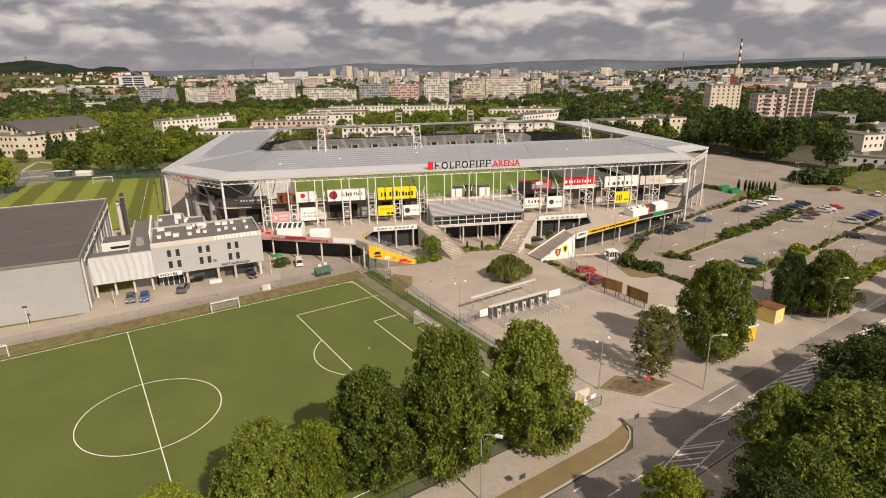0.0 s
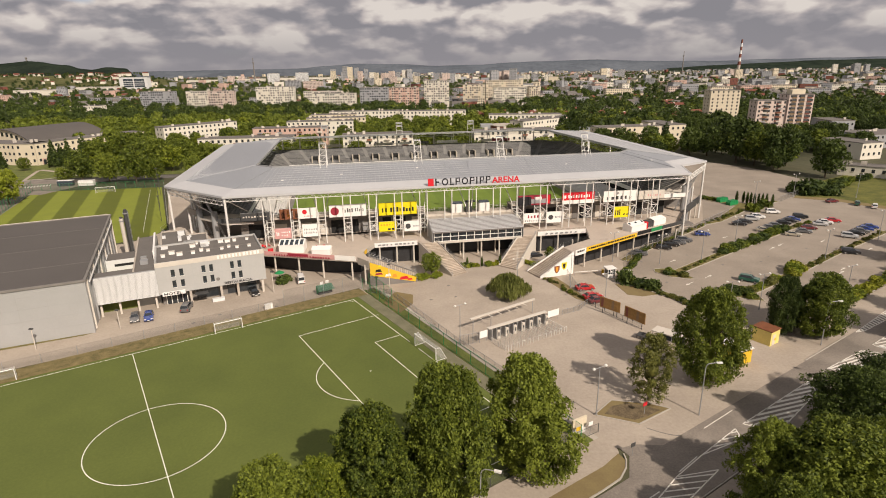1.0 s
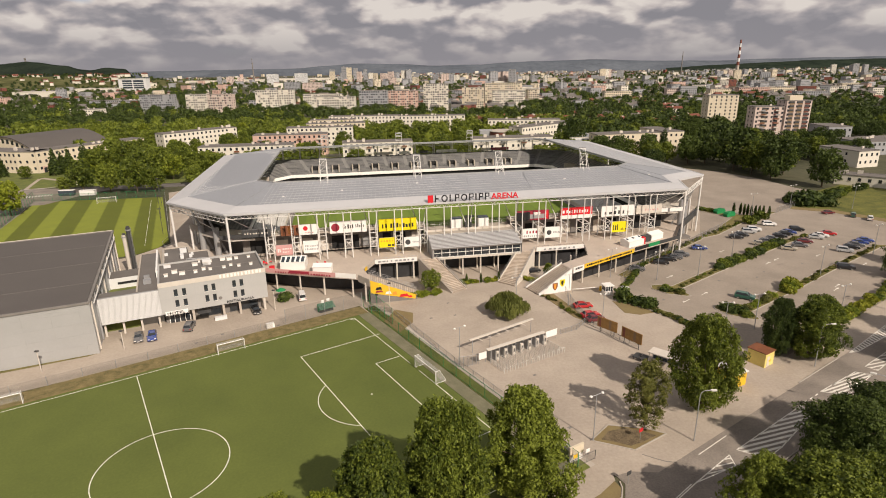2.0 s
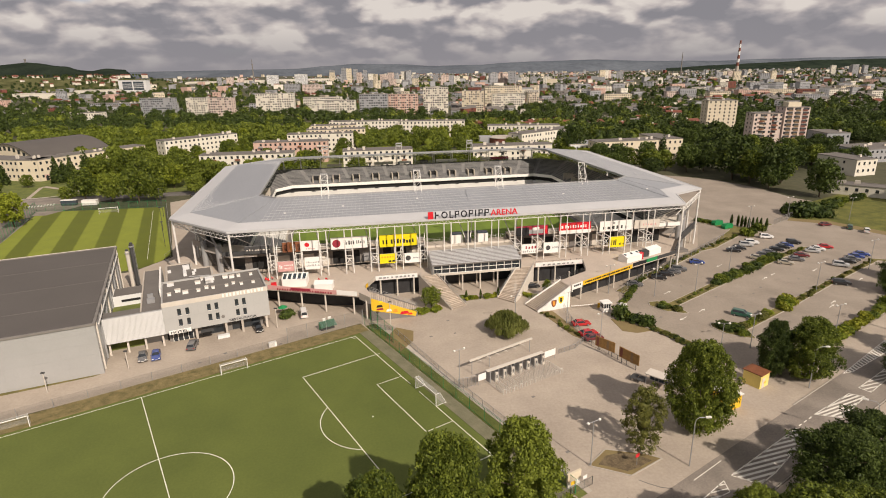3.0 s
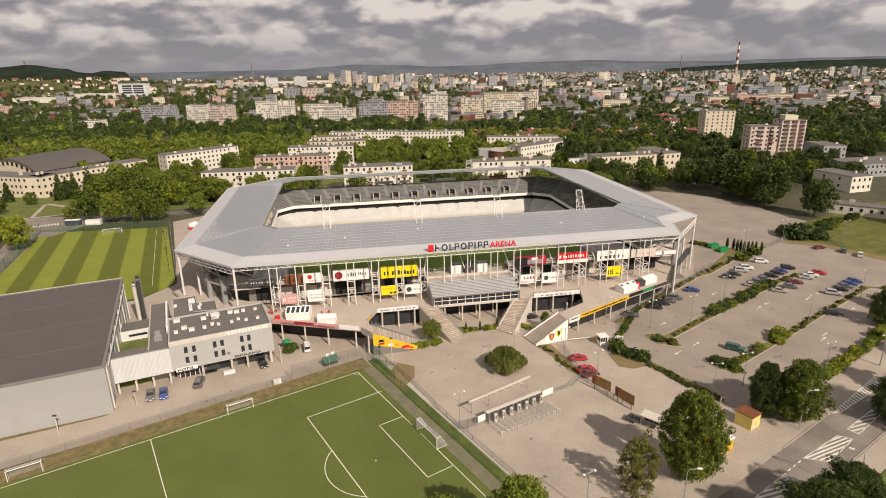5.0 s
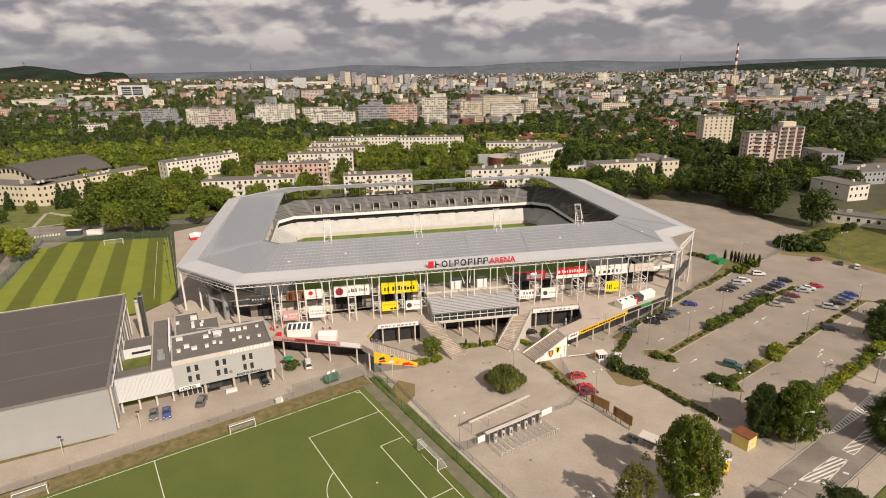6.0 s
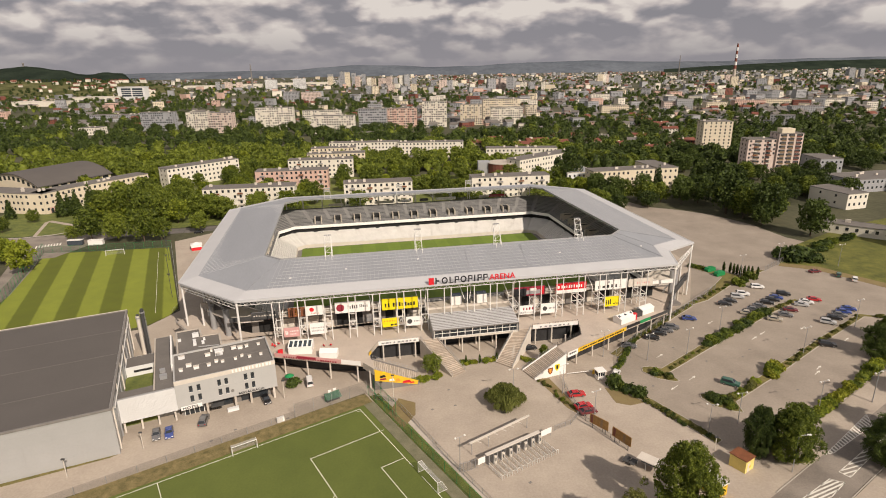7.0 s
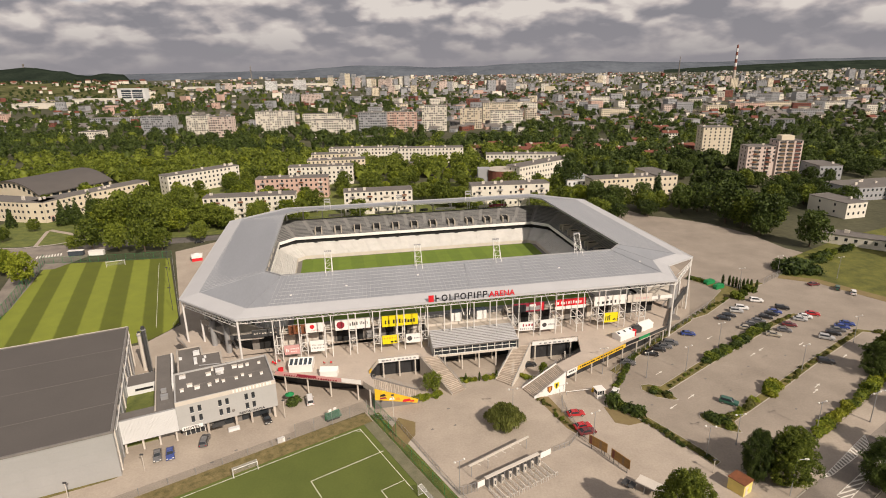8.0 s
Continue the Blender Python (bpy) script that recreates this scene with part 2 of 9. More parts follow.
M["maroon"] = material("maroon", (0.30, 0.03, 0.05), 0.5, 0.1, 2, 0.2)
M["pink"] = material("pink", (0.60, 0.33, 0.31), 0.6, 0.12, 2, 0.2)
M["black"] = material("black", (0.02, 0.02, 0.022), 0.5, 0.2, 2, 0.2)
M["green"] = material("green", (0.02, 0.24, 0.08), 0.5, 0.1, 1, 0.2)
M["orange"] = material("orange", (0.72, 0.30, 0.04), 0.6, 0.1, 1, 0.2)
M["rust"] = material("rust", (0.20, 0.075, 0.035), 0.7, 0.3, 1.0, 0.15)
M["wood"] = material("wood", (0.24, 0.16, 0.09), 0.8, 0.2, 1, 0.1)
M["bark"] = material("bark", (0.10, 0.075, 0.05), 0.95, 0.3, 0.8, 0.1, bump=0.02)
M["rubber"] = material("rubber", (0.02, 0.02, 0.02), 0.85, 0.2, 0.5, 0.1)
M["alloy"] = material("alloy", (0.5, 0.5, 0.5), 0.35, 0.1, 0.4, 0.1, metal=0.8)
M["lamp_glass"] = material("lamp_glass", (0.75, 0.73, 0.68), 0.3, 0.05, 0.4, 0.1)
M["lamp_red"] = material("lamp_red", (0.45, 0.02, 0.02), 0.3, 0.05, 0.4, 0.1)
M["cream"] = material("cream", (0.66, 0.58, 0.44), 0.85, 0.07, 5, 0.4)
M["render_white"] = material("render_white", (0.70, 0.66, 0.57), 0.85, 0.07, 5, 0.4)
M["panel_rose"] = material("panel_rose", (0.60, 0.49, 0.43), 0.85, 0.12, 3, 0.4, stretch=(1, 1, 0.5))
M["render_pink"] = material("render_pink", (0.58, 0.40, 0.33), 0.85, 0.08, 5, 0.4)
# grey render, toned down to carry cloud shade on the far blocks
M["render_grey"] = material("render_grey", (0.33, 0.335, 0.345), 0.85, 0.1, 5, 0.4)
M["brick_red"] = material("brick_red", (0.19, 0.07, 0.05), 0.85, 0.2, 3, 0.3)
M["tile_red"] = material("tile_red", (0.17, 0.062, 0.042), 0.85, 0.25, 4, 0.4)
M["leaf"] = leafy("leaf", (0.058, 0.088, 0.011), (0.172, 0.205, 0.026))
M["leaf_mid"] = leafy("leaf_mid", (0.056, 0.086, 0.011), (0.168, 0.202, 0.026))
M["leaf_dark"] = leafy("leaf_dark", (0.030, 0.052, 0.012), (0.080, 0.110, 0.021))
M["leaf_bright"] = leafy("leaf_bright", (0.088, 0.130, 0.011), (0.23, 0.262, 0.024))
M["leaf_dry"] = leafy("leaf_dry", (0.080, 0.090, 0.018), (0.175, 0.175, 0.042))
M["leaf_willow"] = leafy("leaf_willow", (0.080, 0.096, 0.020), (0.19, 0.205, 0.052))
M["leaf_gold"] = leafy("leaf_gold", (0.14, 0.16, 0.012), (0.29, 0.30, 0.03))
M["dugout_sheet"] = netting("dugout_sheet", (0.10, 0.22, 0.15), 0.6)
M["net_white"] = netting("net_white", (0.7, 0.7, 0.68), 0.22)
M["net_green"] = netting("net_green", (0.04, 0.09, 0.04), 0.30)
M["net_wire"] = netting("net_wire", (0.13, 0.13, 0.12), 0.22)


# ---- building helpers ----
class Geo:
    """Gathers vertices and faces of one mesh."""

    def __init__(self):
        self.v, self.f = [], []

    def add(self, verts, faces, m=None):
        o = len(self.v)
        self.v += [tuple(m @ Vector(p)) for p in verts] if m else [tuple(p) for p in verts]
        self.f += [tuple(i + o for i in f) for f in faces]
        return self

    def box(self, a, b, m=None):
        x0, y0, z0 = a
        x1, y1, z1 = b
        v = [(x0, y0, z0), (x1, y0, z0), (x1, y1, z0), (x0, y1, z0), (x0, y0, z1), (x1, y0, z1), (x1, y1, z1), (x0, y1, z1)]
        return self.add(v, [(3, 2, 1, 0), (4, 5, 6, 7), (0, 1, 5, 4), (1, 2, 6, 5), (2, 3, 7, 6), (3, 0, 4, 7)], m)

    def prism(self, poly, z0, z1, m=None):
        """poly: plan points, anticlockwise; z0 and z1: heights, or functions of a plan point."""
        lo, hi = (z0 if callable(z0) else lambda x, y: z0), (z1 if callable(z1) else lambda x, y: z1)
        k = len(poly)
        v = [(x, y, lo(x, y)) for x, y in poly] + [(x, y, hi(x, y)) for x, y in poly]
        f = [tuple(reversed(range(k))), tuple(range(k, 2 * k))] + [(i, (i + 1) % k, k + (i + 1) % k, k + i) for i in range(k)]
        return self.add(v, f, m)

    def tube(self, p, q, r, n=8, r2=None, cap=True):
        p, q = Vector(p), Vector(q)
        w = (q - p).normalized()
        u = w.orthogonal().normalized()
        s = w.cross(u)
        r2 = r if r2 is None else r2
        v = []
        for c, rad in ((p, r), (q, r2)):
            for i in range(n):
                a = 2 * math.pi * i / n
                v.append(tuple(c + rad * (math.cos(a) * u + math.sin(a) * s)))
        f = [(i, (i + 1) % n, n + (i + 1) % n, n + i) for i in range(n)]
        if cap:
            f += [tuple(reversed(range(n))), tuple(range(n, 2 * n))]
        return self.add(v, f)

    def path_tube(self, pts, r, n=6):
        for p, q in zip(pts, pts[1:]):
            self.tube(p, q, r, n)
        return self

    def beam(self, p, q, w, h):
        """A square bar from p to q."""
        p, q = Vector(p), Vector(q)
        d = (q - p).normalized()
        side = d.cross(Vector((0, 0, 1)))
        side = side.normalized() if side.length > 1e-4 else Vector((1, 0, 0))
        up = side.cross(d)
        v = [tuple(c + sx * side * w / 2 + sy * up * h / 2) for c in (p, q) for sx, sy in ((-1, -1), (1, -1), (1, 1), (-1, 1))]
        return self.add(v, [(0, 1, 2, 3), (7, 6, 5, 4), (4, 5, 1, 0), (5, 6, 2, 1), (6, 7, 3, 2), (7, 4, 0, 3)])

    def ball(self, c, r, n=8, squash=1.0):
        v, f = [], []
        for i in range(n // 2 + 1):
            th = math.pi * i / (n // 2)
            for j in range(n):
                ph = 2 * math.pi * j / n
                v.append((c[0] + r * math.sin(th) * math.cos(ph), c[1] + r * math.sin(th) * math.sin(ph), c[2] + r * squash * math.cos(th)))
        for i in range(n // 2):
            for j in range(n):
                f.append((i * n + j, (i + 1) * n + j, (i + 1) * n + (j + 1) % n, i * n + (j + 1) % n))
        return self.add(v, f)

    def mesh(self, name, mat, smooth=False):
        me = bpy.data.meshes.new(name)
        me.from_pydata(self.v, [], self.f)
        if mat:
            me.materials.append(mat)
        if smooth:
            me.polygons.foreach_set("use_smooth", [True] * len(me.polygons))
        me.update()
        return me


def part(name, geo, mat, parent=None, label="", smooth=False):
    """One mesh object from a Geo (or a ready mesh), under a thing or a part."""
    me = geo.mesh(name, M[mat] if isinstance(mat, str) else mat, smooth) if isinstance(geo, Geo) else geo
    ob = new(name, me)
    if parent is not None:
        ob.parent = parent
    return tagged(ob, label)


def thing(name, m, label, category, group="", kind=""):
    ob = new(name)
    ob.matrix_world = m
    return tagged(ob, label, category, group, kind)


def setting(name, geo, mat, label, category, m=None, smooth=False):
    ob = part(name, geo, mat, None, label, smooth)
    if m:
        ob.matrix_world = m
    return tagged(ob, label, category, "", "structure")


def at(x, y, z=0.0, turn=0.0):
    return pose(x, y, z, 0, 0, turn)


def strip(pts, width, z0, z1):
    """A band of the given width along a plan line."""
    g = Geo()
    for (x0, y0), (x1, y1) in zip(pts, pts[1:]):
        d = Vector((x1 - x0, y1 - y0)).normalized() * (width / 2)
        s = Vector((-d.y, d.x))
        e = d * 0.0
        g.prism([(x0 - e.x - s.x, y0 - e.y - s.y), (x1 + e.x - s.x, y1 + e.y - s.y), (x1 + e.x + s.x, y1 + e.y + s.y), (x0 - e.x + s.x, y0 - e.y + s.y)][::1], z0, z1)
    return g


def lettering(name, words, size, depth, mat, parent, m, label=""):
    """Raised writing in the built-in font as a mesh under a thing."""
    cu = bpy.data.curves.new(name, "FONT")
    cu.body, cu.size, cu.extrude, cu.align_x = words, size, depth, "LEFT"
    cu.resolution_u = 3
    cu.offset = size * 0.014
    tmp = bpy.data.objects.new("tmp", cu)
    me = bpy.data.meshes.new_from_object(tmp)
    bpy.data.objects.remove(tmp)
    me.materials.clear()
    me.materials.append(M[mat])
    me.transform(m)
    return part(name, me, mat, parent, label)


# ---- ground, roads and pitches ----
def sheet(pts, z, thick=0.05):
    g = Geo()
    area = sum(a[0] * b[1] - b[0] * a[1] for a, b in zip(pts, pts[1:] + pts[:1]))
    return g.prism(pts if area > 0 else pts[::-1], z - thick, z)


setting("ground", Geo().box((-7000, -1500, -0.5), (7000, 5200, -0.06)), "ground", "open ground of worn grass and soil", "ground")
setting("plaza", sheet([(-150, 45), (-80.4, 87.4), (-46.1, 108.2), (-22, 124), (-17.5, 122), (-11, 112), (17.7, 74.5), (20, 69.5), (24.0, 65.2), (30.1, 65.5), (48.4, 77.9), (98.0, 111.5),
                        (230.6, 200.6), (230, 330), (90, 345), (-100, 292), (-128, 262), (-90, 180), (-96, 166), (-150, 140)], 0.0, 0.04),
        "paving", "pinkish-beige concrete block paving, stained and swept", "paving")

setting("car_park", sheet([(47, 142), (43.6, 127), (58.4, 103.6), (64.5, 97.5), (86.5, 112.2), (160, 162.5), (230, 203.8), (230, 329), (92, 343), (98, 250), (100, 215), (84, 178), (57, 153)], 0.006, 0.03), "lot", "worn grey-beige car park paving", "car park")

# the road along the plaza, in its own plan: a along it, b towards the near side
ROAD = pose(47.8, 78.7, 0, 0, 0, 34.1)


def road_xy(a, b):
    p = ROAD @ Vector((a, -b, 0))
    return p.x, p.y


setting("road", Geo().prism([road_xy(-140, 8.6), road_xy(260, 8.6), road_xy(260, 0.0), road_xy(-22, 0.0), road_xy(-25, -2.4), road_xy(-27.4, -3.0), road_xy(-27.6, -1.2), road_xy(-31, 1.5), road_xy(-140, 1.5)], -0.05, 0.012),
        "asphalt_pale", "worn grey asphalt road with faded markings", "road")
setting("pavement", Geo().prism([road_xy(-150, -1.5), road_xy(-31.9, -1.7), road_xy(-28.2, -2.4), road_xy(-26, -5.5), road_xy(-31, -7.2), road_xy(-150, -7.2)], -0.05, 0.03),
        "paving", "pale block-paved pavement beside the road", "pavement")
setting("grass_verge", Geo().prism([road_xy(-150, 1.1), road_xy(-35.5, 1.05), road_xy(-32.1, 0.9), road_xy(-30.0, 0.0), road_xy(-28.7, -1.0), road_xy(-28.4, -2.4), road_xy(-31.9, -1.8), road_xy(-150, -1.6)], -0.05, 0.05),
        "dry", "dry brown grass verge", "verge")
setting("near_pavement", Geo().prism([road_xy(-150, 13.0), road_xy(200, 13.0), road_xy(200, 9.0), road_xy(-150, 9.0)], -0.05, 0.05),
        "paving", "pale pavement under the roadside trees", "pavement")


def kerb_line(pts, label="pale concrete kerb stones"):
    setting("kerb", strip(pts, 0.18, -0.05, 0.13), "kerb", label, "kerb")


kerb_line([road_xy(-150, 1.2), road_xy(-35.5, 1.15), road_xy(-32.1, 1.0), road_xy(-29.9, 0.1), road_xy(-28.6, -0.9), road_xy(-27.9, -1.9)])
kerb_line([road_xy(-150, 8.8), road_xy(200, 8.8)])
kerb_line([road_xy(18, -0.1), road_xy(34, -0.1)])

# road markings
mark = Geo()


def bar_ab(a0, b0, a1, b1, w):
    p, q = road_xy(a0, b0), road_xy(a1, b1)
    mark.v += strip([p, q], w, 0.013, 0.02).v
    o = len(mark.v) - 8
    mark.f.extend([tuple(i + o for i in f) for f in ((3, 2, 1, 0), (4, 5, 6, 7), (0, 1, 5, 4), (1, 2, 6, 5), (2, 3, 7, 6), (3, 0, 4, 7))])


def hatch(corners, way, gap, w):
    """A hatched island: its outline, and slanting bars clipped to it."""
    k = len(corners)
    for p, q in zip(corners, corners[1:] + corners[:1]):
        bar_ab(*p, *q, 0.16)
    d = Vector(way).normalized()
    n = Vector((-d.y, d.x))
    offs = [n.dot(Vector(c)) for c in corners]
    o = min(offs) + gap * 0.7
    while o < max(offs) - gap * 0.3:
        hits = []
        for i in range(k):
            u, v = offs[i] - o, offs[(i + 1) % k] - o
            if u * v < 0:
                hits.append(Vector(corners[i]).lerp(Vector(corners[(i + 1) % k]), u / (u - v)))
        if len(hits) == 2 and (hits[0] - hits[1]).length > 0.4:
            bar_ab(*hits[0], *hits[1], w)
        o += gap


hatch([(-8.5, 3.6), (11.4, 3.5), (8.9, 5.8), (-2.7, 7.1), (-6.8, 7.1)], (6.0, 1.85), 0.86, 0.40)
hatch([(18.1, 3.4), (30.3, 4.0), (31.5, 6.2), (20.9, 6.6)], (7.0, 1.4), 0.72, 0.34)
hatch([(37.4, 0.2), (60.5, -0.8), (56.6, 1.7), (39.5, 1.0)], (-0.55, 1.0), 0.95, 0.45)
hatch([(34.0, 4.2), (58.0, 4.3), (58.0, 5.6), (34.0, 6.2)], (7.0, 2.2), 0.9, 0.30)
hatch([(-31.5, 5.9), (-26.0, 4.8), (-20.5, 7.1), (-29.4, 8.2)], (3.3, 1.6), 0.95, 0.20)
hatch([(-19.6, 4.2), (-10.5, 3.6), (-12.0, 5.4)], (3.0, 1.0), 0.9, 0.2)
for a in range(-120, -28, 4):
    bar_ab(a, 5.2, a + 2.0, 5.2, 0.16)
for a in (-42.5, -48, -54):
    bar_ab(a, 2.5, a + 1.1, 2.5, 0.2)
for a in (12.4, 14.2, 16.0):
    bar_ab(a, 3.5, a + 1.0, 3.45, 0.2)
for a in range(62, 190, 4):
    bar_ab(a, 4.2, a + 2.0, 4.2, 0.15)
bar_ab(-26.0, 4.8, -19.6, 4.2, 0.16)
bar_ab(-25.0, 4.45, -20.4, 4.0, 0.14)
bar_ab(-14.0, 1.0, -6.6, 0.85, 0.14)
setting("road_marking", mark, "paint", "worn white road lines and hatched islands", "road marking")

# planted bed at the plaza's corner
setting("planting_bed", sheet([(22.0, 73.6), (25.6, 77.4), (31.3, 76.3), (33.9, 75.0), (27.9, 71.2)], 0.06), "dry", "trodden bare planting bed", "bed")
setting("worn_soil", sheet([(23.6, 73.8), (25.2, 75.8), (28.0, 76.6), (31.0, 75.4), (32.2, 74.6), (29.6, 73.0), (27.6, 72.2), (25.4, 73.2)], 0.075), "soil", "bare dark soil in the planting bed", "bed")
setting("curb_crack", strip([road_xy(-20.6, -3.8), road_xy(-19.9, -2.2), road_xy(-19.2, -0.9), road_xy(-18.1, 0.2)], 0.16, -0.03, 0.012), "concrete_dark", "dark drain slot curving across the plaza's mouth", "drain")
kerb_line([(22.0, 73.6), (25.6, 77.4), (31.3, 76.3), (33.9, 75.0), (27.9, 71.2), (22.0, 73.6)])

# ---- artificial pitch: a along the touchline (0 at the goal line), b along the goal line ----
PITCH = pose(-20.55, 119.23, 0, 0, 0, 33.2)


def pitch_xy(a, b):
    p = PITCH @ Vector((a, -b, 0))
    return p.x, p.y


LEN, WID = 89.0, 61.6
turf = setting("artificial_pitch", Geo().prism([(-LEN - 3, -WID - 3), (1.5, -WID - 3), (1.5, 0.9), (-LEN - 3, 0.9)], -0.05, 0.02), "turf", "olive-green artificial turf football pitch", "pitch", PITCH)
setting("pitch_edge", Geo().prism([(1.55, -WID - 4), (4.2, -WID - 4), (4.2, 1.0), (1.55, 1.0)], -0.05, 0.015), "turf_worn", "grey-green sanded strip beside the turf", "path", PITCH)
setting("pitch_verge", Geo().prism([(-LEN - 30, 1.0), (4.0, 1.0), (4.0, 5.6), (-LEN - 30, 5.6)], -0.05, 0.03), "verge", "dry brown and green grass strip", "verge", PITCH)
setting("pitch_bank", Geo().prism([(4.25, -WID - 4), (6.0, -WID - 4), (6.9, 3.5), (4.25, 3.5)], -0.05, 0.035), "grass_green", "rough green grass strip under the fence", "verge", PITCH)
setting("pitch_path", Geo().prism([(6.05, -WID - 4), (7.0, -WID - 4), (8.3, 3.5), (6.95, 3.5)], -0.05, 0.04), "concrete", "narrow pale concrete path", "path", PITCH)
lines = Geo()


def mark_line(a0, b0, a1, b1, w=0.13):
    p, q = Vector((a0, -b0, 0)), Vector((a1, -b1, 0))
    d = (q - p).normalized() * (w / 2)
    s = Vector((-d.y, d.x, 0))
    lines.prism([tuple((p - d - s).xy), tuple((q + d - s).xy), tuple((q + d + s).xy), tuple((p - d + s).xy)], 0.021, 0.028)


def mark_arc(a, b, r, t0, t1, n=40, w=0.13):
    """A curved line as one ribbon, a hair above the straight lines."""
    v, f = [], []
    for i in range(n + 1):
        t = t0 + (t1 - t0) * i / n
        for rr_ in (r - w / 2, r + w / 2):
            v.append((a + rr_ * math.cos(t), -b - rr_ * math.sin(t), 0.032))
    for i in range(n):
        f.append((2 * i, 2 * i + 2, 2 * i + 3, 2 * i + 1))
    lines.add(v, f)


MID = WID / 2
for ln in ((-LEN, 0, 0, 0), (-LEN, WID, 0, WID), (0, 0, 0, MID - 5.6), (0, MID - 2.2, 0, WID), (-LEN, 0, -LEN, WID), (-LEN / 2, 0, -LEN / 2, WID)):
    mark_line(*ln)
for s in (0, -LEN):
    k = -1 if s == 0 else 1
    for dep, half in ((16.5, 20.16), (5.5, 9.16)):
        mark_line(s + k * dep, MID - half, s + k * dep, MID + half)
        mark_line(s - k * (0.8 if dep > 6 else 0), MID - half, s + k * dep, MID - half)
        mark_line(s, MID + half, s + k * dep, MID + half)
    t = math.acos(5.5 / 9.15)
    mark_arc(s + k * 11, MID, 9.15, (math.pi if s == 0 else 0) - t, (math.pi if s == 0 else 0) + t)
    mark_arc(s + k * 11, MID, 0.12, 0, 2 * math.pi, 6)
mark_arc(-LEN / 2, MID, 9.15, 0, 2 * math.pi, 72)
for b in (0, WID):
    mark_arc(0, b, 1.0, math.pi if b else math.pi / 2, math.pi * 1.5 if b else math.pi, 8)
mark_line(-6.5, 0, -6.5, -0.5)
setting("pitch_line", lines, "turf_line", "white painted pitch lines", "pitch line", PITCH)

# ---- natural training pitch ----
TRAIN = pose(-129, 206, 0, 0, 0, 24.0)
inv = TRAIN.inverted()
tp = [(inv @ Vector((x, y, 0))).to_2d() for x, y in ((-179, 246), (-126.5, 252.5), (-91.5, 182), (-92, 176), (-95, 169.5), (-105, 163), (-150, 150), (-160, 196))]
setting("training_pitch", sheet([tuple(p) for p in tp], 0.03), "mown", "natural grass training pitch mown in light and dark bands", "pitch", TRAIN)
tl = Geo()
for p, q in (((-128.6, 246.5), (-97.5, 178)),):
    a, b = (inv @ Vector((*p, 0))).to_2d(), (inv @ Vector((*q, 0))).to_2d()
    tl.add(strip([tuple(a), tuple(b)], 0.09, 0.031, 0.038).v, [(3, 2, 1, 0), (4, 5, 6, 7), (0, 1, 5, 4), (1, 2, 6, 5), (2, 3, 7, 6), (3, 0, 4, 7)])
setting("training_line", tl, "turf_line", "white touchline on the training pitch", "pitch line", TRAIN)

# streets behind, meadow at the side
setting("back_street", strip([(-330, 262), (-205, 268), (-131, 281), (-60, 300), (40, 322), (130, 340), (260, 340)], 9, -0.05, 0.02), "asphalt", "grey asphalt street behind the stadium", "road")
setting("side_street", strip([(-194, 262), (-172, 215), (-150, 170), (-135, 140)], 10, -0.05, 0.024), "asphalt_pale", "pale asphalt street along the training pitch", "road")
setting("back_lawn", sheet([(-250, 276), (-205, 276), (-131, 288), (-60, 307), (40, 329), (130, 347), (120, 420), (-260, 420)], 0.03), "grass_green", "mixed green lawn under street trees", "lawn")
setting("junction", sheet([(-262, 252), (-206, 252), (-190, 238), (-172, 240), (-166, 262), (-158, 275), (-196, 276), (-208, 271), (-262, 270)], 0.034), "asphalt_pale", "broad pale asphalt junction before the school", "road")
setting("corner_lawn", sheet([(-262, 273), (-210, 274), (-196, 279), (-186, 288), (-214, 301), (-262, 300)], 0.05), "grass_green", "sunlit lawn with a bare path", "lawn")
setting("lawn_path", strip([(-216, 303), (-204, 275)], 1.8, -0.05, 0.062), "paving", "bare trodden path across the lawn", "path")
setting("school_path", strip([(-188, 291), (-216, 305)], 2.6, -0.05, 0.066), "paving", "pale paved path to the school doors", "path")
setting("junction_kerb", strip([(-262, 271.6), (-209, 272.4), (-196, 277.6), (-184, 287)], 0.9, -0.05, 0.09), "kerb", "pale kerb and pavement edge round the lawn", "kerb")
setting("meadow", sheet([(134.5, 213.5), (146.5, 208.0), (159.5, 188.6), (200, 150), (330, 200), (330, 330), (195, 265), (150, 235)], 0.04), "meadow", "rough yellow-green meadow beside the car park", "meadow")
setting("lot_lawn", sheet([(115.6, 314), (131, 305), (144.4, 294), (155, 273), (159, 251), (164, 243), (232, 222), (240, 300), (240, 345), (100, 350)], 0.03), "ground", "shaded worn grass under the trees beyond the car park", "lawn")
setting("meadow_edge", sheet([(134.0, 213.0), (146.0, 207.2), (159.0, 187.8), (199, 149), (202, 153), (163, 191), (149, 211), (137, 216.5)], 0.05), "dry", "dry brown grass edge", "verge")
setting("roadside_grass", sheet([road_xy(-150, 13.2), road_xy(260, 13.2), road_xy(260, 60), road_xy(-150, 60)], 0.0), "grass_green", "grass under the roadside trees", "lawn")

